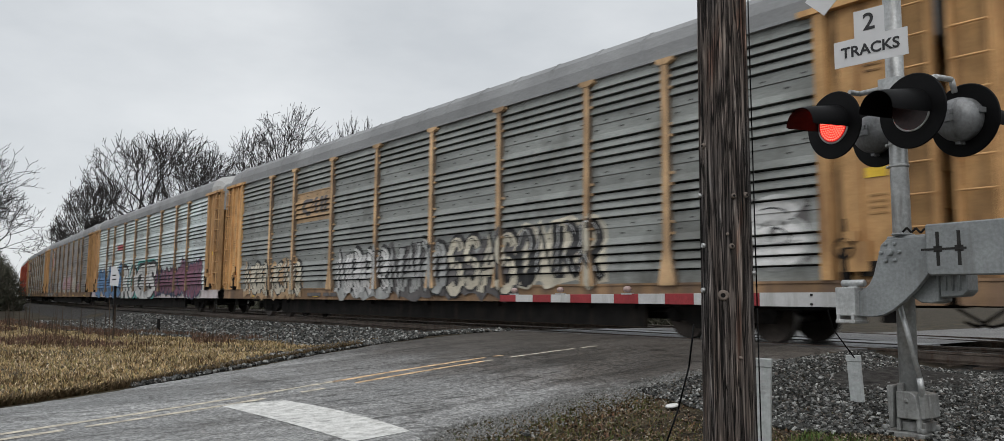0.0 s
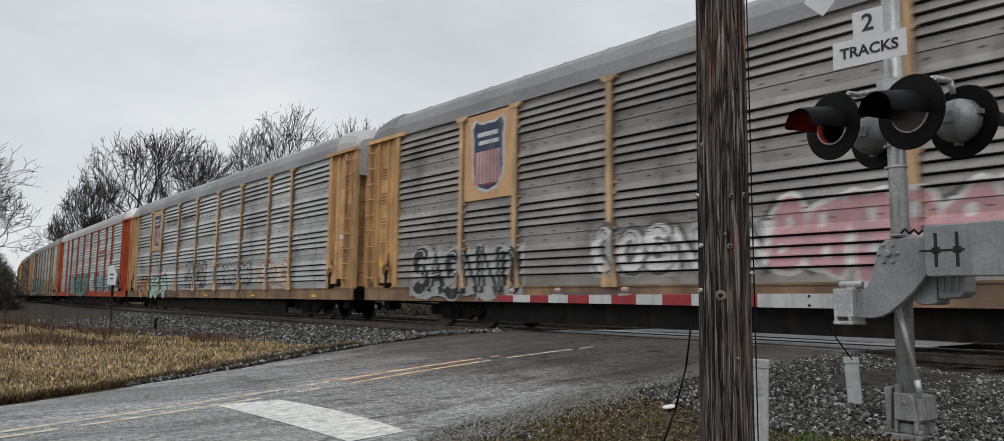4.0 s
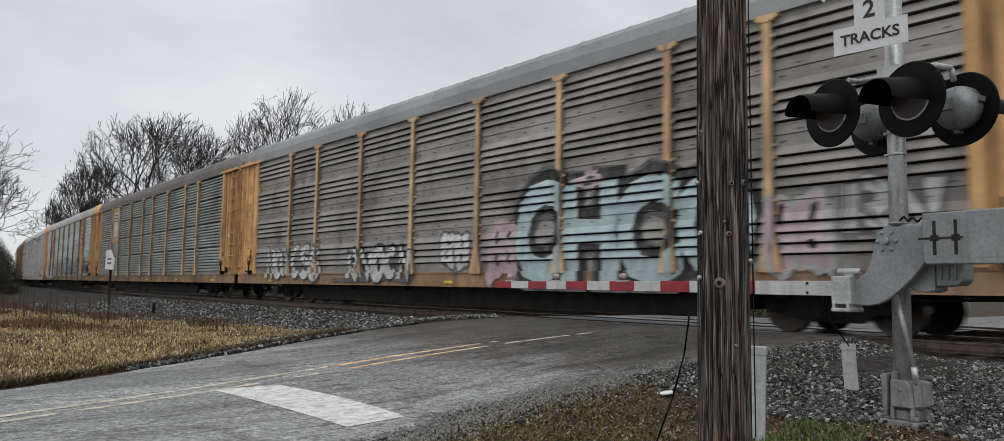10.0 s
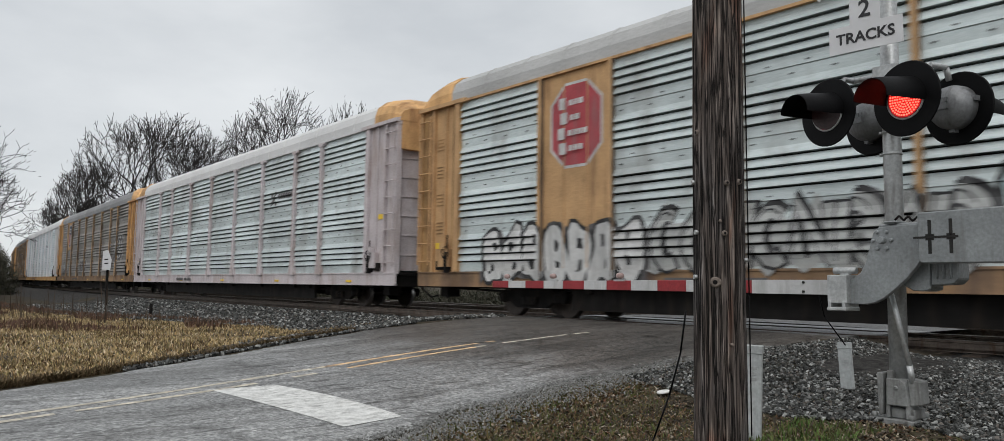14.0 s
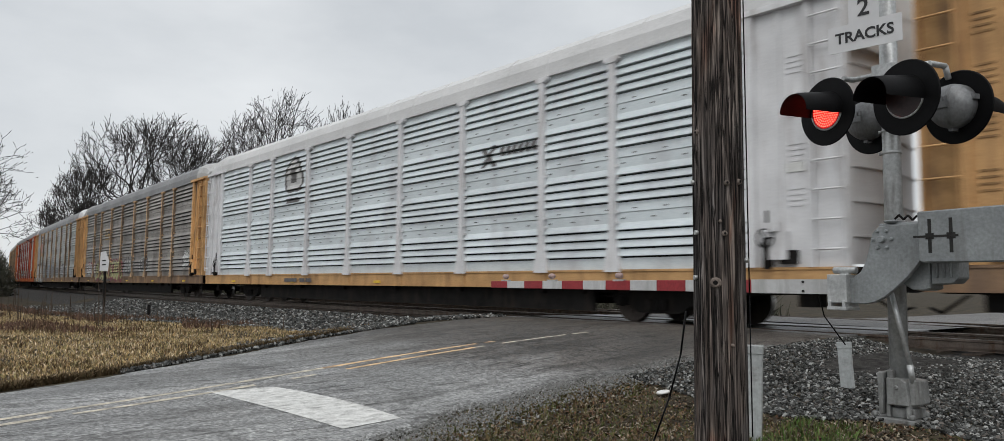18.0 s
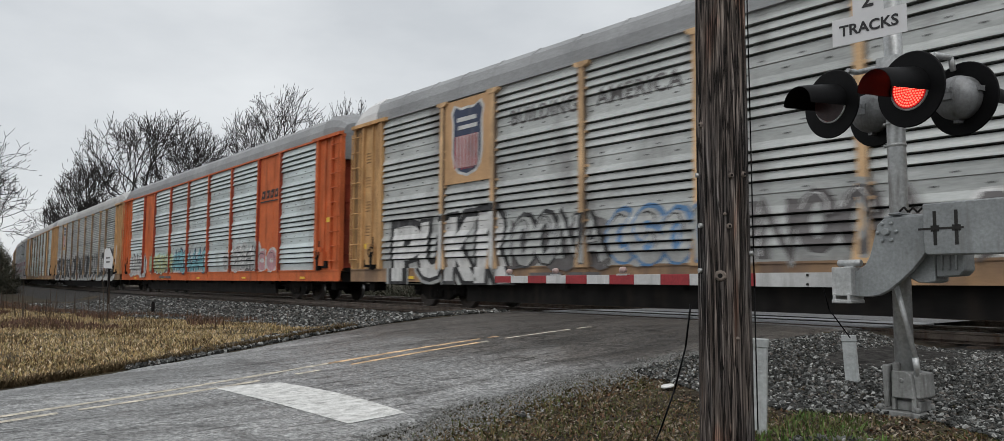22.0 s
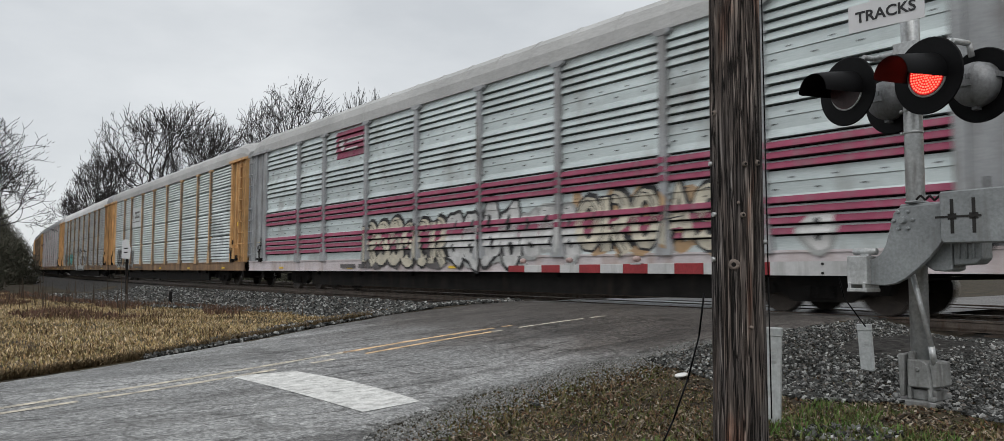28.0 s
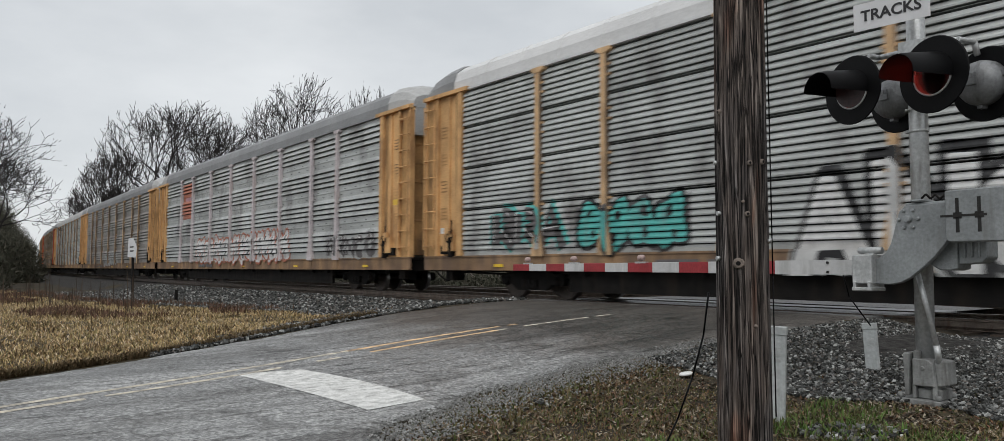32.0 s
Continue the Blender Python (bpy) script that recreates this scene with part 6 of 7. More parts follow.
# gate mechanism, arm and counterweight
GATE_A = math.atan2(0.68, -5.28)
gate = Matrix.Translation((0.04, -0.2, 1.08 - MZ)) @ Matrix.Rotation(GATE_A - math.pi, 4, "Z")
bm = bmesh.new()
prism(bm, [(0.1, 0.0), (0.3, 0.0), (0.3, -0.38), (0.25, -0.395), (0.17, -0.39), (0.1, -0.35), (0.07, -0.25)], 0.0, 0.2)
prism(bm, [(0.3, 0.0), (0.5, 0.0), (0.5, -0.3), (0.46, -0.34), (0.3, -0.35)], 0.02, 0.18)
for i in range(3):
    box(bm, 0.34 + i * 0.05, 0.355 + i * 0.05, 0.0, 0.02, -0.3, -0.02)
mech = spart("gate_mechanism", bm, cast, "grey rounded gate motor housing with ribs", 0.012)
mech.matrix_local = gate
bm = bmesh.new()
prism(bm, [(-0.08, 0.06), (-0.03, 0.105), (0.32, 0.115), (0.32, -0.13), (0.25, -0.22), (0.18, -0.3), (0.09, -0.38), (0.0, -0.45), (-0.08, -0.49), (-0.16, -0.505), (-0.43, -0.5), (-0.43, -0.3), (-0.26, -0.3), (-0.19, -0.25), (-0.15, -0.18), (-0.105, -0.03)], -0.1, -0.05)
for i in range(6):
    a = i * math.pi / 3
    tube(bm, (0.075 * math.cos(a), -0.09, 0.075 * math.sin(a)), (0.075 * math.cos(a), -0.12, 0.075 * math.sin(a)), 0.016, n=6)
tube(bm, (0, -0.09, 0), (0, -0.14, 0), 0.03, n=8)
br = spart("arm_bracket", bm, cast, "grey curved arm bracket with bolts", 0.006)
br.matrix_local = gate
bm = bmesh.new()
box(bm, -0.06, 0.3, -0.05, 0.12, 0.06, 0.13)
box(bm, 0.0, 0.1, -0.09, 0.1, 0.13, 0.15)
tp = spart("top_casting", bm, cast, "grey casting clamped round the mast", 0.012)
tp.matrix_local = gate
bm = bmesh.new()
prism(bm, [(0.31, 0.19), (1.75, 0.2), (1.75, -0.2), (0.33, -0.19), (0.31, -0.16)], -0.17, -0.105)
cw = spart("counterweight_arm", bm, cast, "long grey counterweight plate", 0.01)
cw.matrix_local = gate
bm = bmesh.new()
for xx in (0.4, 0.55):
    box(bm, xx - 0.012, xx + 0.012, -0.173, -0.168, -0.12, 0.13)
    box(bm, xx - 0.03, xx + 0.03, -0.173, -0.168, -0.02, 0.025)
box(bm, 0.28, 0.6, -0.174, -0.169, -0.006, 0.01)
cs = spart("slot", bm, slot_mat, "dark slots in the plate", 0, cw)
bm = bmesh.new()
box(bm, -0.45, -0.28, -0.16, 0.02, -0.5, -0.27)
box(bm, -0.45, -0.28, -0.17, 0.03, -0.56, -0.53)
box(bm, -0.44, -0.415, -0.17, 0.03, -0.54, -0.48)
box(bm, -0.315, -0.29, -0.17, 0.03, -0.54, -0.48)
tube(bm, (-0.44, -0.07, -0.235), (-0.24, -0.07, -0.235), 0.03, n=10)
box(bm, -0.38, -0.3, -0.09, -0.05, -0.28, -0.23)
sh = spart("arm_clamp", bm, galv, "bright clamp holding the arm", 0.006)
sh.matrix_local = gate

arm = spart("gate_arm", (lambda b: (box(b, -5.75 + 11 * 0.406, -0.43, -0.06, -0.02, -0.432, -0.308), b)[1])(bmesh.new()), arm_white, "lowered gate arm with red and white stripes")
arm.matrix_local = gate
ARM_END, STRIPE = -5.75, 0.406
for i in range(11):
    a = ARM_END + i * STRIPE
    b = a + STRIPE
    bm = bmesh.new()
    hh = 0.046 + 0.0013 * i
    box(bm, a + 0.001, b - 0.001, -0.06, -0.02, -0.37 - hh, -0.37 + hh)
    spart("stripe", bm, arm_red if i % 2 == 0 else arm_white, "", 0.003, arm)
for xx in (-5.4, -4.35, -3.1):
    bm = bmesh.new()
    box(bm, xx - 0.09, xx + 0.09, -0.06, -0.02, -0.325, -0.305)
    lathe(bm, [(0.0, 0.0), (0.03, 0.0), (0.034, 0.02), (0.034, 0.06), (0.03, 0.075), (0, 0.08)], 12, "x", (xx - 0.04, -0.04, -0.262), 1)
    spart("arm_lamp", bm, [galv, lamp_off], "small red-lensed lamp on the arm", 0, arm)
bm = bmesh.new()
for xx in (-0.74, -0.48):
    for zz in (-0.41, -0.33):
        tube(bm, (xx, -0.06, zz), (xx, -0.07, zz), 0.012, n=6)
spart("bolt", bm, slot_mat, "", 0, arm)
for pts in ([(-0.62, -0.03, -0.42), (-0.6, 0.02, -0.62), (-0.53, 0.2, -0.86)], [(0.0, 0.2, -0.45), (-0.03, 0.26, -0.6), (-0.07, 0.3, -0.76)]):
    bm = bmesh.new()
    for a, b in zip(pts, pts[1:]):
        tube(bm, a, b, 0.006, n=5)
    cb = spart("cable", bm, black_paint, "thin black cable hanging under the clamp")
    cb.matrix_local = gate

bm = bmesh.new()
pts = [Vector((0.06 + 0.035 * i, -0.02, 0.16 + (0.035 if i % 2 else 0.0) - 0.004 * i)) for i in range(9)]
for a, b in zip(pts, pts[1:]):
    tube(bm, a, b, 0.009, n=5)
ch = spart("chain", bm, under_mat, "short dark chain on the casting")
ch.matrix_local = gate

# ---- utility pole ----
def pole_mesh():
    bm = bmesh.new()
    rings, n = [], 120
    rnd = random.Random(4)
    groove = [rnd.uniform(-1, 1) for _ in range(n)]
    for j in range(90):
        z = -0.9 + j * 0.09
        r = 0.152 - 0.004 * z
        ring = []
        for i in range(n):
            a = 2 * math.pi * i / n
            g = noise.noise(Vector((math.cos(a) * 9, math.sin(a) * 9, z * 0.55))) * 0.008 - abs(noise.noise(Vector((math.cos(a) * 15, math.sin(a) * 15, z * 0.5)))) * 0.016
            ring.append(bm.verts.new(((r + g) * math.cos(a), (r + g) * math.sin(a), z)))
        rings.append(ring)
    for a, b in zip(rings, rings[1:]):
        for i in range(n):
            bm.faces.new((a[i], a[(i + 1) % n], b[(i + 1) % n], b[i])).smooth = True
    return bm


wood = bpy.data.materials.new("pole_wood")
wood.use_nodes = True
pn, pl = wood.node_tree.nodes, wood.node_tree.links
p_bs = pn["Principled BSDF"]
p_bs.inputs["Roughness"].default_value, p_bs.inputs["Specular IOR Level"].default_value = 0.85, 0.25
p_co, p_bump = pn.new("ShaderNodeTexCoord"), pn.new("ShaderNodeBump")
p_tex = []
for sc, detail, dist in (((60, 60, 2.2), 6, 0.6), ((23, 23, 0.6), 7, 1.8), ((34, 34, 1.0), 6, 1.6), ((5, 5, 0.9), 4, 0.6), ((110, 110, 5.0), 4, 0.4)):
    pm, pt = pn.new("ShaderNodeMapping"), pn.new("ShaderNodeTexNoise")
    pm.inputs["Scale"].default_value = sc
    pt.inputs["Scale"].default_value, pt.inputs["Detail"].default_value, pt.inputs["Distortion"].default_value = 1.0, detail, dist
    pl.new(p_co.outputs["Object"], pm.inputs["Vector"])
    pl.new(pm.outputs[0], pt.inputs["Vector"])
    p_tex.append(pt)


def wood_ramp(tex, *stops):
    r = pn.new("ShaderNodeValToRGB")
    while len(r.color_ramp.elements) < len(stops):
        r.color_ramp.elements.new(0.5)
    for e, (at, c) in zip(r.color_ramp.elements, stops):
        e.position, e.color = at, (*c, 1)
    pl.new(tex.outputs["Fac"], r.inputs[0])
    return r


def wood_mul(a, b):
    m = pn.new("ShaderNodeMix")
    m.data_type, m.blend_type = "RGBA", "MULTIPLY"
    m.inputs[0].default_value = 1.0
    pl.new(a, m.inputs[6])
    pl.new(b, m.inputs[7])
    return m.outputs[2]


grain = wood_ramp(p_tex[0], (0.36, (0.042, 0.035, 0.032)), (0.52, (0.105, 0.09, 0.082)), (0.66, (0.27, 0.24, 0.22)))
tint = wood_ramp(p_tex[3], (0.4, (0.8, 0.84, 0.9)), (0.56, (1.0, 0.94, 0.9)), (0.64, (1.3, 0.8, 0.62)))
checks = wood_ramp(p_tex[1], (0.445, (1, 1, 1)), (0.47, (0.07, 0.06, 0.055)), (0.5, (0.07, 0.06, 0.055)), (0.522, (1, 1, 1)))
splits = wood_ramp(p_tex[2], (0.55, (1, 1, 1)), (0.575, (0.22, 0.2, 0.19)), (0.59, (0.22, 0.2, 0.19)), (0.61, (1, 1, 1)))
fibre = wood_ramp(p_tex[4], (0.38, (0.55, 0.53, 0.52)), (0.62, (1.35, 1.33, 1.3)))
p_col = wood_mul(wood_mul(wood_mul(wood_mul(grain.outputs[0], tint.outputs[0]), checks.outputs[0]), splits.outputs[0]), fibre.outputs[0])
pl.new(p_col, p_bs.inputs["Base Color"])
p_bump.inputs["Strength"].default_value, p_bump.inputs["Distance"].default_value = 1.0, 0.012
pl.new(wood_mul(checks.outputs[0], splits.outputs[0]), p_bump.inputs["Height"])
pl.new(p_bump.outputs[0], p_bs.inputs["Normal"])
PX, PY = -2.56, 3.86
pole = holder("utility_pole", Matrix.Translation((PX, PY, -0.35)), "weathered brown wooden utility pole with knots and nails", "utility pole")
part("shaft", pole_mesh(), wood, pole)
knot_mat = mat("knot_wood", (0.16, 0.13, 0.11), 0.8, vary=0.4, scale=30, fine=80, bump=0.4)
to_eye = Vector((-PX, -PY, 0)).normalized()
side_v = Vector((to_eye.y, -to_eye.x, 0)) * -1


def on_pole(u, z, lift=0.0):
    r = 0.152 - 0.004 * z + lift
    return to_eye * math.sqrt(max(0, 1 - u * u)) * r + side_v * u * r + Vector((0, 0, z))


for u, z, s in ((-0.15, 1.07, 0.034), (0.21, 1.35, 0.018), (0.32, 1.64, 0.018), (0.78, 1.65, 0.02), (-0.82, 1.95, 0.02), (0.05, 1.42, 0.011), (0.45, 0.72, 0.01)):
    bm = bmesh.new()
    p = on_pole(u, z, 0.002)
    d = (p - Vector((0, 0, p.z))).normalized()
    tube(bm, p - d * 0.03, p + d * 0.008, s * 1.25, s * 0.75, n=11)
    kn = part("knot", bm, knot_mat, pole, "pale raised knot in the wood", 0.003)
    if s > 0.016:
        bm = bmesh.new()
        tube(bm, p + d * 0.004, p + d * 0.0095, s * 0.4, n=8)
        part("knot_heart", bm, under_mat, kn, "dark heart of the knot")
for u, z in ((-0.84, 1.36), (-0.88, 1.1), (-0.96, 1.66), (0.98, 1.2)):
    bm = bmesh.new()
    p = on_pole(u, z, 0.0)
    d = (p - Vector((0, 0, p.z))).normalized()
    tube(bm, p - d * 0.01, p + d * 0.016, 0.014, n=7)
    part("nail", bm, galv, pole, "bright galvanised nail head")
bm = bmesh.new()
wire_pts = [side_v * (0.152 - 0.004 * z + 0.016) + Vector((0, 0, z)) for z in (8.0, 5.0, 3.0, 1.9, 1.0, 0.2)]
for a, b in zip(wire_pts, wire_pts[1:]):
    tube(bm, a, b, 0.004, n=5)
part("ground_wire", bm, black_paint, pole, "thin black wire down the pole's side")
bm = bmesh.new()
pts = [Vector((-2.72, 3.75, 0.55)), Vector((-2.76, 3.75, 0.3)), Vector((-2.82, 3.72, 0.05)), Vector((-2.9, 3.68, -0.2)), Vector((-2.98, 3.62, -0.42))]
for a, b in zip(pts, pts[1:]):
    tube(bm, a, b, 0.006, n=5)
w2 = part("loose_wire", bm, black_paint, None)
tagged(w2, "thin black wire hanging from the pole to the ground", "wire")

# ---- marker posts, plastic lid, small signs ----
marker_mat = mat("marker_grey", (0.4, 0.42, 0.42), 0.6, vary=0.12, scale=6, fine=40, dirt=(0.25, 0.25, 0.24), dirt_amount=0.25)


def marker(x, y, z0, z1, w, lean, label):
    h = holder("marker_post", Matrix.Translation((x, y, z0)) @ Matrix.Rotation(radians(lean), 4, "Y") @ Matrix.Rotation(radians(25), 4, "Z"), label, "marker post", "marker posts")
    bm = bmesh.new()
    prism(bm, [(-w / 2, -0.1), (w / 2, -0.1), (w / 2, z1 - z0), (-w / 2, z1 - z0)], -0.035, 0.03)
    part("post", bm, marker_mat, h, "", 0.006)
    bm = bmesh.new()
    box(bm, -w / 2 - 0.004, w / 2 + 0.004, -0.042, 0.034, z1 - z0 - 0.05, z1 - z0 + 0.01)
    part("cap", bm, marker_mat, h, "", 0.004)
    for i in range(3):
        bm = bmesh.new()
        box(bm, -w * 0.22, w * 0.22, -0.038, -0.034, z1 - z0 - 0.16 - i * 0.04, z1 - z0 - 0.14 - i * 0.04)
        part("label_bar", bm, galv, h, "faint grey bar on the face")


marker(-3.05, 5.0, -0.37, 0.27, 0.11, 2.0, "tall pale grey utility marker post in the weeds")
marker(-3.55, 7.54, -0.34, 0.16, 0.13, -3.5, "short pale grey marker post in the stones")
bm = bmesh.new()
lathe(bm, [(0.0, 0.022), (0.03, 0.02), (0.055, 0.02), (0.062, 0.012), (0.062, 0.0), (0.0, 0.0)], 18, "z")
lid = part("plastic_lid", bm, mat("lid_white", (0.75, 0.75, 0.73), 0.4, vary=0.05), None)
lid.location = (-4.48, 5.82, ground_z(-4.48, 5.82) + 0.03)
lid.rotation_euler = (0.15, -0.1, 0)
tagged(lid, "white round plastic lid lying in the weeds", "lid")

h = holder("trackside_sign", Matrix.Translation((-40.5, 9.4, -1.0)) @ Matrix.Rotation(radians(-3.5), 4, "Y"), "small white sign board on a dark leaning post by the track", "sign")
bm = bmesh.new()
box(bm, -0.06, 0.06, -0.05, 0.05, -0.2, 2.5)
part("post", bm, under_mat, h, "", 0.01)
bm = bmesh.new()
prism(bm, [(-0.26, 2.25), (0.22, 2.2), (0.28, 2.7), (0.05, 3.2), (-0.22, 3.15)], -0.08, -0.06)
p = part("board", bm, sign_white, h, "white board with dark bars")
bm = bmesh.new()
box(bm, -0.12, 0.1, -0.09, -0.082, 2.5, 2.56)
box(bm, -0.12, 0.1, -0.09, -0.082, 2.7, 2.76)
part("bars", bm, slot_mat, p)
p.matrix_local = Matrix.Rotation(radians(35), 4, "Z")
h = holder("short_stake", Matrix.Translation((-29.0, 8.2, -0.75)), "short dark stake at the ballast edge", "stake")
bm = bmesh.new()
prism(bm, [(-0.06, 0), (0.06, 0), (0.05, 0.55), (0, 0.66), (-0.05, 0.55)], -0.05, 0.05)
part("stake", bm, under_mat, h, "", 0.01)

# ---- loose stones, weeds and grass ----
rng = np.random.default_rng(3)


def scatter_stones(name, count, place, size, colours, label):
    base = np.array([(x, y, z) for z in (-1, 1) for y in (-1, 1) for x in (-1, 1)], float)
    tri = np.array([(0, 2, 3), (0, 3, 1), (4, 5, 7), (4, 7, 6), (0, 1, 5), (0, 5, 4), (2, 6, 7), (2, 7, 3), (0, 4, 6), (0, 6, 2), (1, 3, 7), (1, 7, 5)])
    v, f, k = [], [], 0
    for _ in range(count):
        x, y = place()
        if x is None:
            continue
        s = rng.uniform(*size)
        p = base * rng.uniform(0.35, 0.95, (8, 3)) * s * np.array([rng.uniform(0.8, 1.3), 0.8, 0.6])
        b = rng.uniform(-0.9, 0.9)
        p = p @ np.array([[math.cos(b), 0, math.sin(b)], [0, 1, 0], [-math.sin(b), 0, math.cos(b)]])
        a = rng.uniform(0, 6.28)
        c, sn = math.cos(a), math.sin(a)
        p = p @ np.array([[c, sn, 0], [-sn, c, 0], [0, 0, 1]])
        z = ground_z(x, y) + s * rng.uniform(0.05, 0.55) + 0.015
        v.append(p + (x, y, z))
        f.append(tri + k)
        k += 8
    return data_mesh(name, np.concatenate(v).tolist(), np.concatenate(f).tolist(), island_mat(name + "_stone", colours, 0.6, 0.3), label, "stones", "stuff")


def right_bed():
    x = rng.uniform(-5.6, 2.5)
    y = rng.uniform(5.2, 11.0) if rng.random() < 0.8 else rng.uniform(4.0, 6.5)
    if x < road_right(min(y, 9)) + 0.05 or (y < 6.4 and noise.noise(Vector((x, y, 8))) > -0.25 + 0.3 * (y - 5.2)):
        return None, None
    return x, y


def field_edge(x):
    """How far the dry grass reaches towards the ballast."""
    return min(8.2, max(5.4, 8.3 + 0.19 * (x + 18))) + 0.4 * noise.noise(Vector((x * 0.5, 3, 0)))


def left_bed():
    x = -13.0 - 32 * rng.random() ** 1.7
    y = rng.uniform(5.4, 11.4)
    if x > road_left(min(y, 11.5)) - 0.1 or y < field_edge(x) - 0.15:
        return None, None
    return x, y


# near-black and pale tones put shaded gaps and lit facets into the colours
STONES = ((0.008, 0.008, 0.007), (0.03, 0.031, 0.029), (0.11, 0.114, 0.11), (0.012, 0.012, 0.011), (0.4, 0.405, 0.39), (0.01, 0.01, 0.009), (0.045, 0.046, 0.042), (0.16, 0.14, 0.125))
scatter_stones("ballast_stones", 72000, right_bed, (0.01, 0.025), STONES, "loose grey crushed stones beside the crossing")
scatter_stones("ballast_stones", 26000, left_bed, (0.022, 0.055), STONES, "loose grey crushed stones on the track shoulder")


def edge_grit():
    y = rng.uniform(2.2, 9.0)
    return road_right(y) + rng.normal(0.02, 0.2), y


scatter_stones("road_grit", 12000, edge_grit, (0.004, 0.012), ((0.16, 0.16, 0.155), (0.25, 0.25, 0.24), (0.09, 0.09, 0.085), (0.36, 0.36, 0.35)), "fine grit along the broken road edge")


def left_apron():
    y = rng.uniform(2.6, 8.6)
    return road_left(y) - 0.04 - abs(rng.normal(0, 0.12 + 0.3 * smooth01(2.5, 6.0, y))), y


scatter_stones("ballast_stones", 6000, left_apron, (0.014, 0.042), STONES, "loose grey stones between the dry grass and the road")


def blades(name, count, place, height, width, colours, label, lean=0.5):
    v, f, k = [], [], 0
    for _ in range(count):
        x, y = place()
        if x is None:
            continue
        h, w = rng.uniform(*height), rng.uniform(*width)
        a, b = rng.uniform(0, 6.28), rng.normal(0, lean)
        dx, dy = math.cos(a) * w, math.sin(a) * w
        lx, ly = -math.sin(a) * b * h, math.cos(a) * b * h
        z = ground_z(x, y) - 0.01
        v += [(x - dx, y - dy, z), (x + dx, y + dy, z), (x + lx * 0.4 + dx * 0.7, y + ly * 0.4 + dy * 0.7, z + h * 0.6), (x + lx * 0.4 - dx * 0.7, y + ly * 0.4 - dy * 0.7, z + h * 0.6), (x + lx, y + ly, z + h * 0.95)]
        f += [(k, k + 1, k + 2, k + 3), (k + 3, k + 2, k + 4)]
        k += 5
    return data_mesh(name, v, f, island_mat(name + "_blade", colours, 0.9, 0.15), label, "grass", "stuff")


def dry_field():
    x = -9.2 - 40 * rng.random() ** 1.5
    y = rng.uniform(0.8, 8.4)
    if x > road_left(y) - 0.12 - 0.25 * abs(noise.noise(Vector((y * 2, 1, 1)))) - 0.55 * smooth01(2.5, 6.5, y) or y > field_edge(x):
        return None, None
    if rng.random() < 0.5 * smooth01(-0.1, 0.4, noise.noise(Vector((x * 0.3, y * 0.5, 5)))):
        return None, None
    return x, y


DRY = ((0.4, 0.27, 0.13), (0.58, 0.43, 0.24), (0.46, 0.35, 0.17), (0.16, 0.12, 0.06), (0.72, 0.58, 0.4), (0.12, 0.09, 0.05), (0.42, 0.27, 0.13), (0.3, 0.27, 0.12), (0.25, 0.15, 0.08))
blades("dry_grass", 130000, dry_field, (0.02, 0.085), (0.005, 0.012), DRY, "matted tan winter grass beside the road", 1.1)


def brown_patch():
    x, y = dry_field()
    if x is None or noise.noise(Vector((x * 0.5, y * 0.8, 21))) < 0.12:
        return None, None
    return x, y


blades("brown_weeds", 45000, brown_patch, (0.03, 0.12), (0.005, 0.012), ((0.13, 0.08, 0.045), (0.09, 0.06, 0.035), (0.18, 0.12, 0.06), (0.1, 0.1, 0.045)), "patches of darker brown weeds in the dry grass", 0.6)


def red_strip():
    x = -19 - 30 * rng.random()
    y = rng.uniform(2.6, 8.6)
    if y > field_edge(x) + 0.9 or noise.noise(Vector((x * 0.16, y * 0.55, 40))) < 0.02 - 0.25 * smooth01(-30, -42, x):
        return None, None
    return x, y


blades("red_brush", 26000, red_strip, (0.05, 0.2), (0.008, 0.018), ((0.13, 0.07, 0.05), (0.09, 0.055, 0.042), (0.17, 0.1, 0.065), (0.07, 0.05, 0.035)), "low reddish-brown brush in patches over the field", 0.6)


def edge_weeds():
    y = rng.uniform(0.8, 7.0)
    return road_left(y) - 0.1 - abs(rng.normal(0, 0.12)), y


blades("edge_weeds", 7000, edge_weeds, (0.04, 0.13), (0.005, 0.012), ((0.08, 0.055, 0.03), (0.13, 0.09, 0.05), (0.06, 0.05, 0.025)), "dark matted weeds along the road edge", 0.8)


def weeds_near():
    x, y = rng.uniform(-5.2, 1.2), rng.uniform(2.6, 7.0)
    if x < road_right(y) - 0.05 + 0.3 * noise.noise(Vector((x * 2.5, y * 2.5, 2))) or noise.noise(Vector((x * 0.9, y * 0.9, 12))) < 0.12 * (y - 5.6) - 0.15:
        return None, None
    return x, y


def green_front():
    x, y = rng.uniform(-3.2, 1.0), rng.uniform(3.2, 5.9)
    if noise.noise(Vector((x * 1.3, y * 1.3, 33))) < -0.1 + 0.2 * (y - 4.8):
        return None, None
    return x, y


blades("green_grass", 16000, green_front, (0.03, 0.09), (0.003, 0.008), ((0.06, 0.12, 0.028), (0.1, 0.18, 0.045), (0.14, 0.16, 0.06), (0.05, 0.06, 0.02), (0.17, 0.14, 0.07)), "short wet green grass in front of the signal", 0.7)
blades("low_weeds", 46000, weeds_near, (0.012, 0.05), (0.003, 0.008), ((0.1, 0.15, 0.04), (0.16, 0.09, 0.05), (0.05, 0.075, 0.02), (0.17, 0.11, 0.06), (0.08, 0.12, 0.03), (0.26, 0.17, 0.1), (0.12, 0.07, 0.04), (0.06, 0.045, 0.03)), "low green and brown weeds round the pole", 0.9)


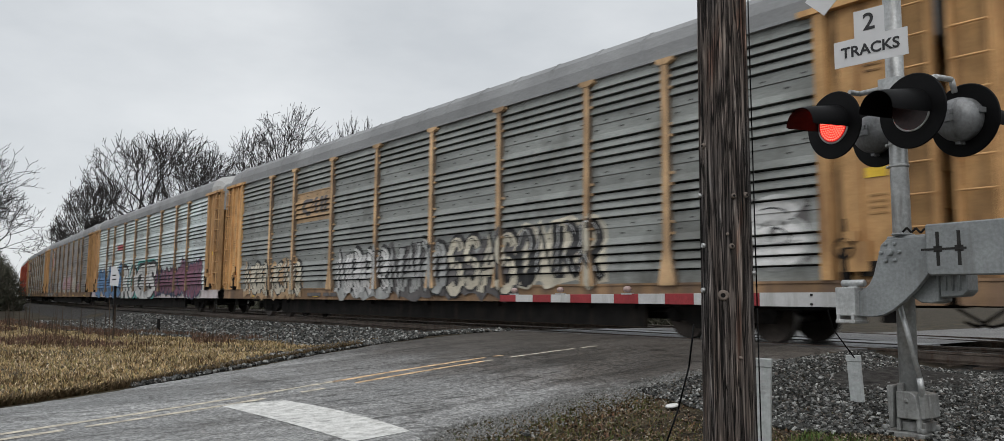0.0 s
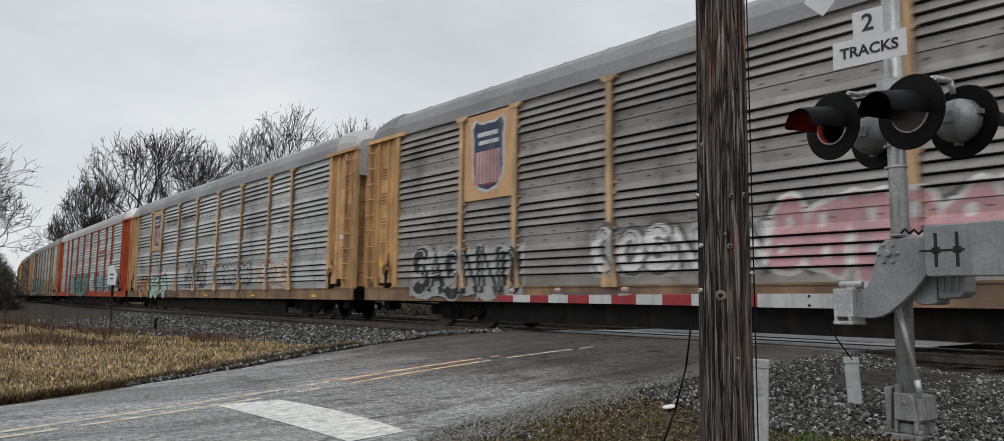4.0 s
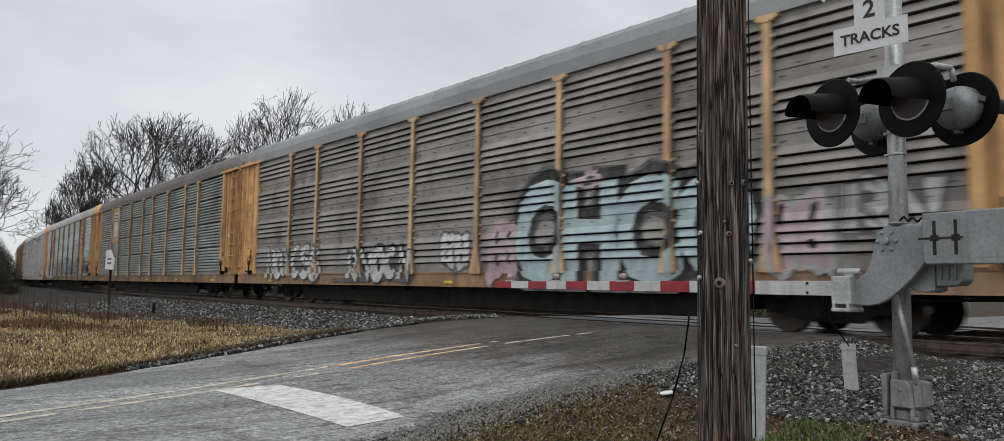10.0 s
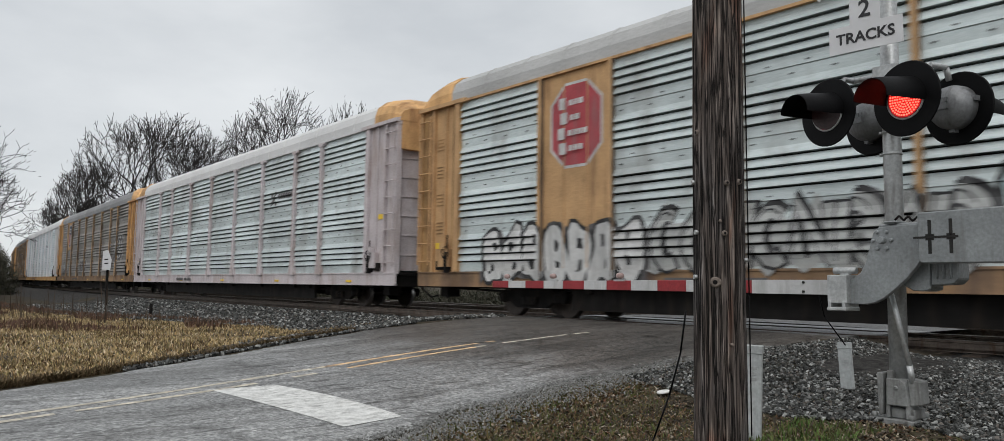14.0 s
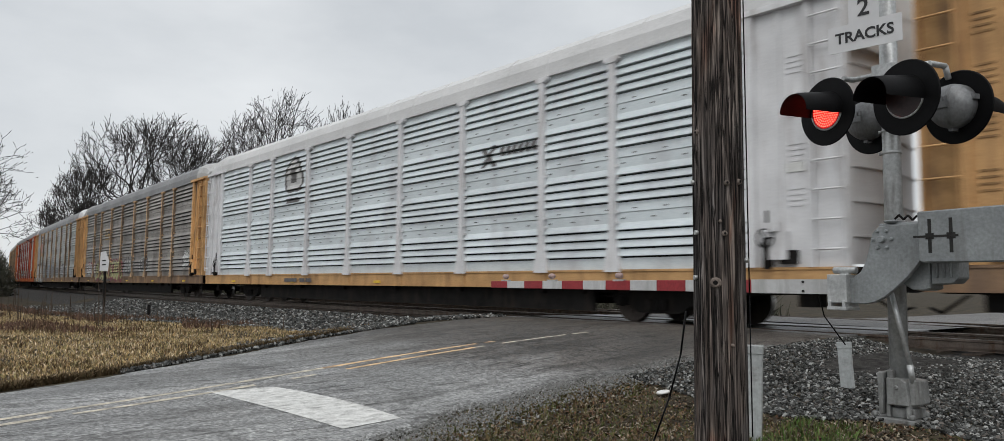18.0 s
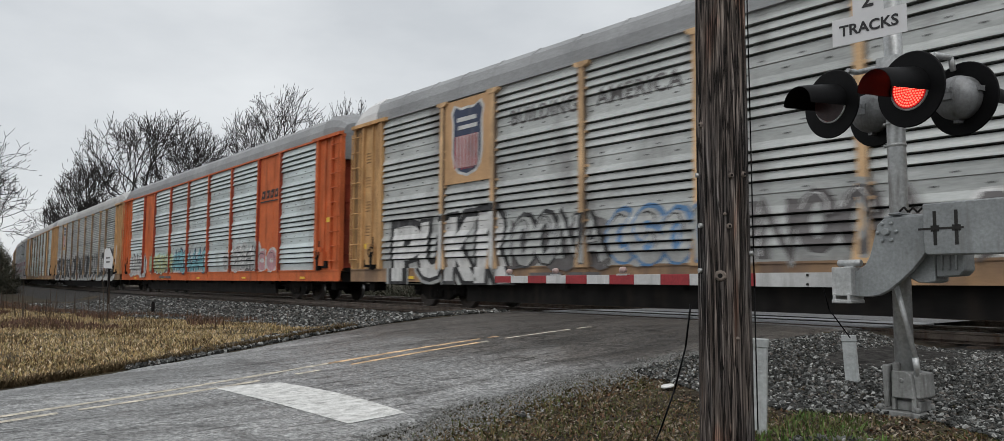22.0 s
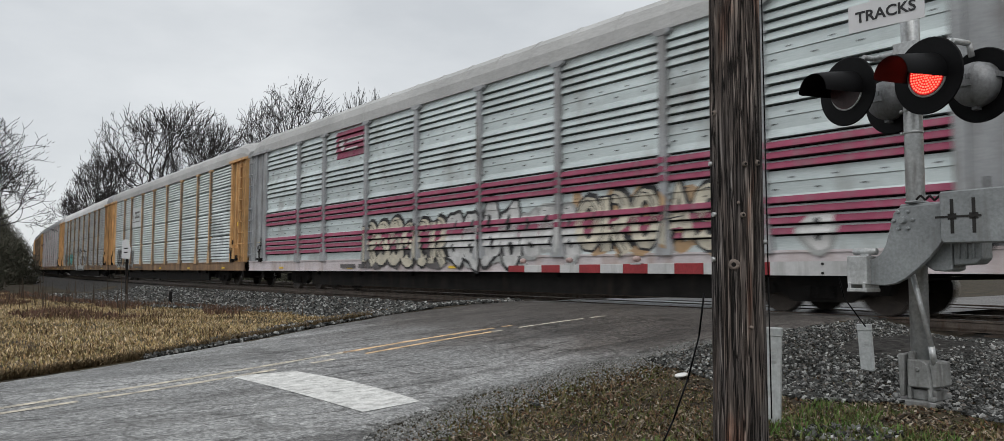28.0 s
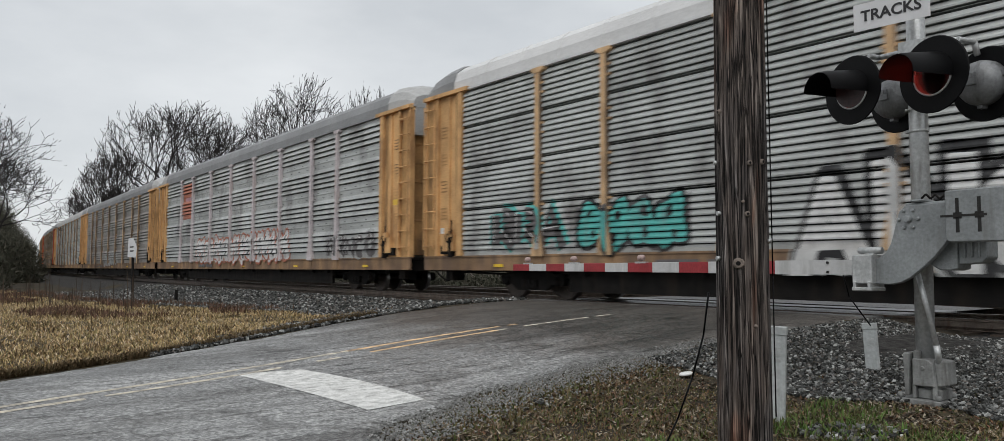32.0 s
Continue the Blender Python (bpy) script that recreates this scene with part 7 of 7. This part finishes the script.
def verge():
    x, y = rng.uniform(-6, 7), rng.uniform(-7, 5)
    return (None, None) if x < road_right(max(y, -8)) + 0.2 else (x, y)


blades("verge_grass", 24000, verge, (0.02, 0.08), (0.004, 0.01), ((0.05, 0.07, 0.02), (0.12, 0.09, 0.045), (0.07, 0.09, 0.03), (0.17, 0.12, 0.06)), "thin winter grass on the verge", 0.9)


def litter_place():
    x, y = rng.uniform(-5.3, 0.8), rng.uniform(2.6, 6.8)
    return (None, None) if x < road_right(y) + 0.35 * noise.noise(Vector((x * 1.7, y * 1.7, 4))) else (x, y)


blades("leaf_litter", 52000, litter_place, (0.012, 0.036), (0.006, 0.018), ((0.19, 0.1, 0.06), (0.05, 0.034, 0.026), (0.24, 0.18, 0.12), (0.025, 0.022, 0.017), (0.4, 0.34, 0.27), (0.09, 0.085, 0.04), (0.05, 0.06, 0.025)), "scattered dead brown leaves", 2.2)


def stalk_place():
    return -17 - 28 * rng.random(), rng.uniform(3.0, 8.0)


blades("dead_stalks", 420, stalk_place, (0.15, 0.4), (0.008, 0.014), ((0.06, 0.04, 0.025), (0.09, 0.06, 0.035)), "thin dark dead weed stalks in the grass", 0.12)


def tall_stalks():
    x, y = rng.normal(-33, 5.0), rng.normal(5.6, 1.0)
    return (x, y) if x < -19 and y < field_edge(x) + 0.8 else (None, None)


blades("tall_stalks", 60, tall_stalks, (0.4, 1.5), (0.012, 0.022), ((0.06, 0.045, 0.035), (0.08, 0.06, 0.045)), "tall bare saplings standing in the field", 0.06)

# ---- bare trees and brush beyond the track ----
bark = mat("bare_bark", (0.026, 0.023, 0.022), 0.9, vary=0.3, scale=2, fine=12, bump=0.3)


def limb_tubes(rnd, spread, levels):
    """Segments (from, to, level) of a bare forking tree whose limbs sweep upwards."""
    segs = []

    def grow(p, d, length, lev):
        n = 3 if lev < levels else 2
        for i in range(n):
            d = (d + Vector((rnd.gauss(0, 0.22), rnd.gauss(0, 0.22), 0.04 + rnd.gauss(0, 0.1)))).normalized()
            q = p + d * (length / n)
            segs.append((p, q, lev))
            if lev >= levels - 2 and rnd.random() < 0.85:
                ax = Vector((rnd.gauss(0, 1), rnd.gauss(0, 1), rnd.gauss(0.3, 0.5))).normalized()
                nd = (d * 0.75 + ax * 0.7).normalized()
                e = q + nd * length * rnd.uniform(0.2, 0.4)
                segs.append((q, e, levels))
                f = e + (nd + Vector((rnd.gauss(0, 0.3), rnd.gauss(0, 0.3), 0.25))).normalized() * length * 0.22
                segs.append((e, f, levels))
            p = q
        if lev < levels:
            kids = (5, 3, 3, 3, 2, 2, 2)[lev]
            ph = rnd.uniform(0, 6.28)
            u = d.orthogonal().normalized()
            w = d.cross(u)
            for i in range(kids):
                a = ph + 6.28 * i / kids + rnd.gauss(0, 0.3)
                k = spread * rnd.uniform(0.35, 0.95)
                grow(p, (d + (u * math.cos(a) + w * math.sin(a)) * k).normalized(), length * rnd.uniform(0.7, 0.86), lev + 1)

    grow(Vector((0, 0, 0)), Vector((rnd.gauss(0, 0.05), rnd.gauss(0, 0.05), 1)), 0.2, 0)
    return segs


def bare_tree(name, base, height, reach, levels, seed, label, twig=0.02):
    """A leafless tree whose fine outer twigs end along a rounded, uneven dome."""
    rnd = random.Random(seed)
    segs = limb_tubes(rnd, 0.9, levels)
    tips = np.array([q for _, q, _ in segs])
    kz = height / np.percentile(tips[:, 2], 97)
    kr = reach / np.percentile(np.hypot(tips[:, 0], tips[:, 1]), 93)
    size = Vector((kr, kr, kz))
    h = holder(name, Matrix.Translation(base), label, "tree", "bare trees")
    radius = [max(twig, height * 0.019 * 0.54 ** lev) for lev in range(levels + 1)]
    for nm, pick, sides in (("trunk", lambda l: l < 2, 7), ("crown", lambda l: l > 1, 3)):
        v, f = [], []
        for p, q, lev in segs:
            if not pick(lev):
                continue
            p, q = p * size, q * size
            out = (q.x / reach) ** 2 + (q.y / reach) ** 2 + ((q.z - 0.5 * height) / (0.52 * height)) ** 2
            if out > 1.0 + 0.3 * noise.noise(q * (4.0 / reach)) + rnd.uniform(-0.12, 0.12) and q.z > 0.45 * height:
                continue
            r0 = radius[lev]
            r1 = max(twig * 0.8, r0 * 0.8)
            d = (q - p).normalized()
            u = d.orthogonal().normalized()
            w = d.cross(u)
            b = len(v)
            for c, r in ((p, r0), (q, r1)):
                for i in range(sides):
                    a = 2 * math.pi * i / sides
                    v.append(tuple(c + (u * math.cos(a) + w * math.sin(a)) * r))
            for i in range(sides):
                f.append((b + i, b + (i + 1) % sides, b + sides + (i + 1) % sides, b + sides + i))
        me = bpy.data.meshes.new(nm)
        me.from_pydata(v, [], f)
        part(nm, me, bark, h)
    return h


def along(px, dist):
    """A place on the ground at that distance, on the line of sight px steps right of the first heading's left edge."""
    a = math.atan((px - 784) / 1185.0)
    yaw = radians(40.15) + a
    return (-math.cos(yaw) * dist, math.sin(yaw) * dist, -0.8)


for px, dist, height, reach, levels, seed, twig, label in (
        (245, 105, 22.6, 10.5, 6, 11, 0.03, "broad leafless tree with spreading limbs and fine twigs behind the train"),
        (320, 110, 22.2, 9.0, 6, 13, 0.03, "leafless tree with upswept limbs behind the train"),
        (165, 112, 17.0, 7.0, 6, 12, 0.03, "low dense leafless tree with dark twigs behind the train"),
        (140, 118, 12.5, 5.5, 6, 22, 0.03, "low thicket-like leafless tree behind the train"),
        (465, 112, 28.3, 12.0, 6, 14, 0.03, "tall wide leafless tree rising over the train roof"),
        (545, 120, 29.6, 9.0, 6, 25, 0.03, "leafless tree just rising over the train roof"),
        (90, 125, 11.5, 5.0, 6, 16, 0.022, "smaller leafless tree beyond the railway track"),
        (-104, 62, 12.6, 6.6, 6, 18, 0.016, "leafless tree at the edge of the field"),
        (-66, 66, 10.0, 5.0, 6, 21, 0.018, "low twiggy leafless tree at the edge of the field"),
        (-180, 58, 13.0, 6.0, 6, 19, 0.02, "leafless tree at the edge of the field")):
    bare_tree("bare_tree", along(px, dist), height, reach, levels, seed, label, twig)


def brush(name, centre, size, count, seed, label):
    rnd = np.random.default_rng(seed)
    unit = lambda a: a / np.linalg.norm(a, axis=1)[:, None]
    p = unit(rnd.normal(0, 1, (count, 3))) * rnd.random((count, 1)) ** 0.4 * np.array(size)
    p[:, 2] = np.abs(p[:, 2])
    c = np.array(centre) + p
    d = unit(rnd.normal(0, 1, (count, 3)) + (0, 0, 0.8)) * rnd.uniform(0.3, 0.9, (count, 1))
    u = unit(np.cross(d, rnd.normal(0, 1, (count, 3)))) * rnd.uniform(0.02, 0.05, (count, 1))
    v = np.stack([c - u, c + u, c + d], 1).reshape(-1, 3).tolist()
    f = np.arange(count * 3).reshape(-1, 3).tolist()
    return data_mesh(name, v, f, island_mat(name + "_twig", ((0.05, 0.05, 0.035), (0.08, 0.075, 0.055), (0.035, 0.04, 0.025), (0.1, 0.09, 0.07))), label, "brush", "stuff")


for i, (px, dist, size, count, label) in enumerate((
        (-22, 78, (3.0, 3.0, 4.4), 7000, "dense dark brush at the edge of the field"),
        (-140, 55, (4.0, 4.0, 5.0), 5000, "dense dark brush at the edge of the field"),
        (165, 125, (9, 4, 12.0), 9000, "dark tangled brush under the bare trees"))):
    bx, by, _ = along(px, dist)
    brush("brush", (bx, by, -0.8), size, count, 4 + i, label)
# only the edge is seen; the unseen rest is added to shade far wagons
for i in range(17):
    p, _ = track(92 + i * 10.0, 8.5 + 1.5 * (i % 2))
    brush("edge_woods", (p.x, p.y, -1), (5.5, 4.0, 9 + (i * 5) % 6), 12000, 60 + i, "dark leafless thicket along the track, mostly unseen, shading far wagons")
# first five: branches seen; others added to stand for shade under the train
for i in range(18):
    s_at = (-34, -27, -20, -13, -8)[i] if i < 5 else 17 + (i - 5) * 6.5
    p, _ = track(s_at, -10.5)
    brush("low_brush", (p.x, p.y, -0.75), (4.2, 1.4, 1.25), 2200, 90 + i, "low dark brush beyond the tracks, mostly in place of underfloor shade")
for i, px in enumerate(range(-900, 1900, 140)):
    bx, by, _ = along(px, 330 + 30 * (i % 3))
    brush("far_woods", (bx, by, -1), (24, 16, 6 + (i * 7) % 5), 2000, 30 + i, "distant grey winter woods")


# ---- what moves ----
SLACK = {0: -0.48, 1: -0.27, 2: -0.1, 4: 0.05, 5: 0.1, 6: 0.22, 8: -0.3, 9: 0.18, 10: -0.24, 11: 0.08, 12: -0.1, 14: 0.08, 15: 0.05, 17: 0.05, 19: -0.18, 20: -0.1}


def car_pose(k, t):
    s = RUN + (k * CAR_PITCH / SPEED - t) * SPEED - CAR_PITCH / 2 + SLACK.get(k, 0.0)
    a, _ = track(s - 10.0)
    b, _ = track(s + 10.0)
    m = (a + b) / 2
    d = a - b
    return Matrix.Translation((m.x, m.y, 0)) @ Matrix.Rotation(math.atan2(d.y, d.x), 4, "Z")


def motions():
    for k, car in CARS.items():
        walk(car, [(t, car_pose(k, t)) for t in range(0, 33)])
    # every wheelset rolls with the train
    first = WHEELS[0]
    walk(first, [(i / FPS, pose(0, 0, 0, 0, math.degrees(i / FPS * SPEED / 0.42) % 360, 0)) for i in range(0, 961)])
    keys = first.animation_data
    for ws in WHEELS[1:]:
        ws.rotation_mode = "QUATERNION"
        ad = ws.animation_data_create()
        ad.action = keys.action
        ad.action_slot = keys.action_slot
    # the two lenses take turns: each shows its lit face for a little over half a second
    period, start = 1.1915, 5.77 - 5 * 1.1915
    for side, lens in enumerate(LENS):
        rows, t = [(0.0, pose(0, 0, 0, 0, 0, -170 if side else 0))], start
        n = 0
        while t < 32.0:
            lit_until = t if side else t + period / 2
            lit_from = t + period / 2 if side else t
            for at, a, b in sorted(((lit_until - 0.02, 0, -170), (lit_from + (0.045 if side else 0.026), -170, 0))):
                for i in range(3):
                    if 0.02 < at + i / FPS <= 32.01:
                        rows.append((at + i / FPS, pose(0, 0, 0, 0, 0, a + (b - a) * i / 2)))
            t += period
        rows.sort(key=lambda r: r[0])
        if rows[-1][0] < 31.98:
            rows.append((32.0, rows[-1][1]))
        walk(lens, rows)


motions()
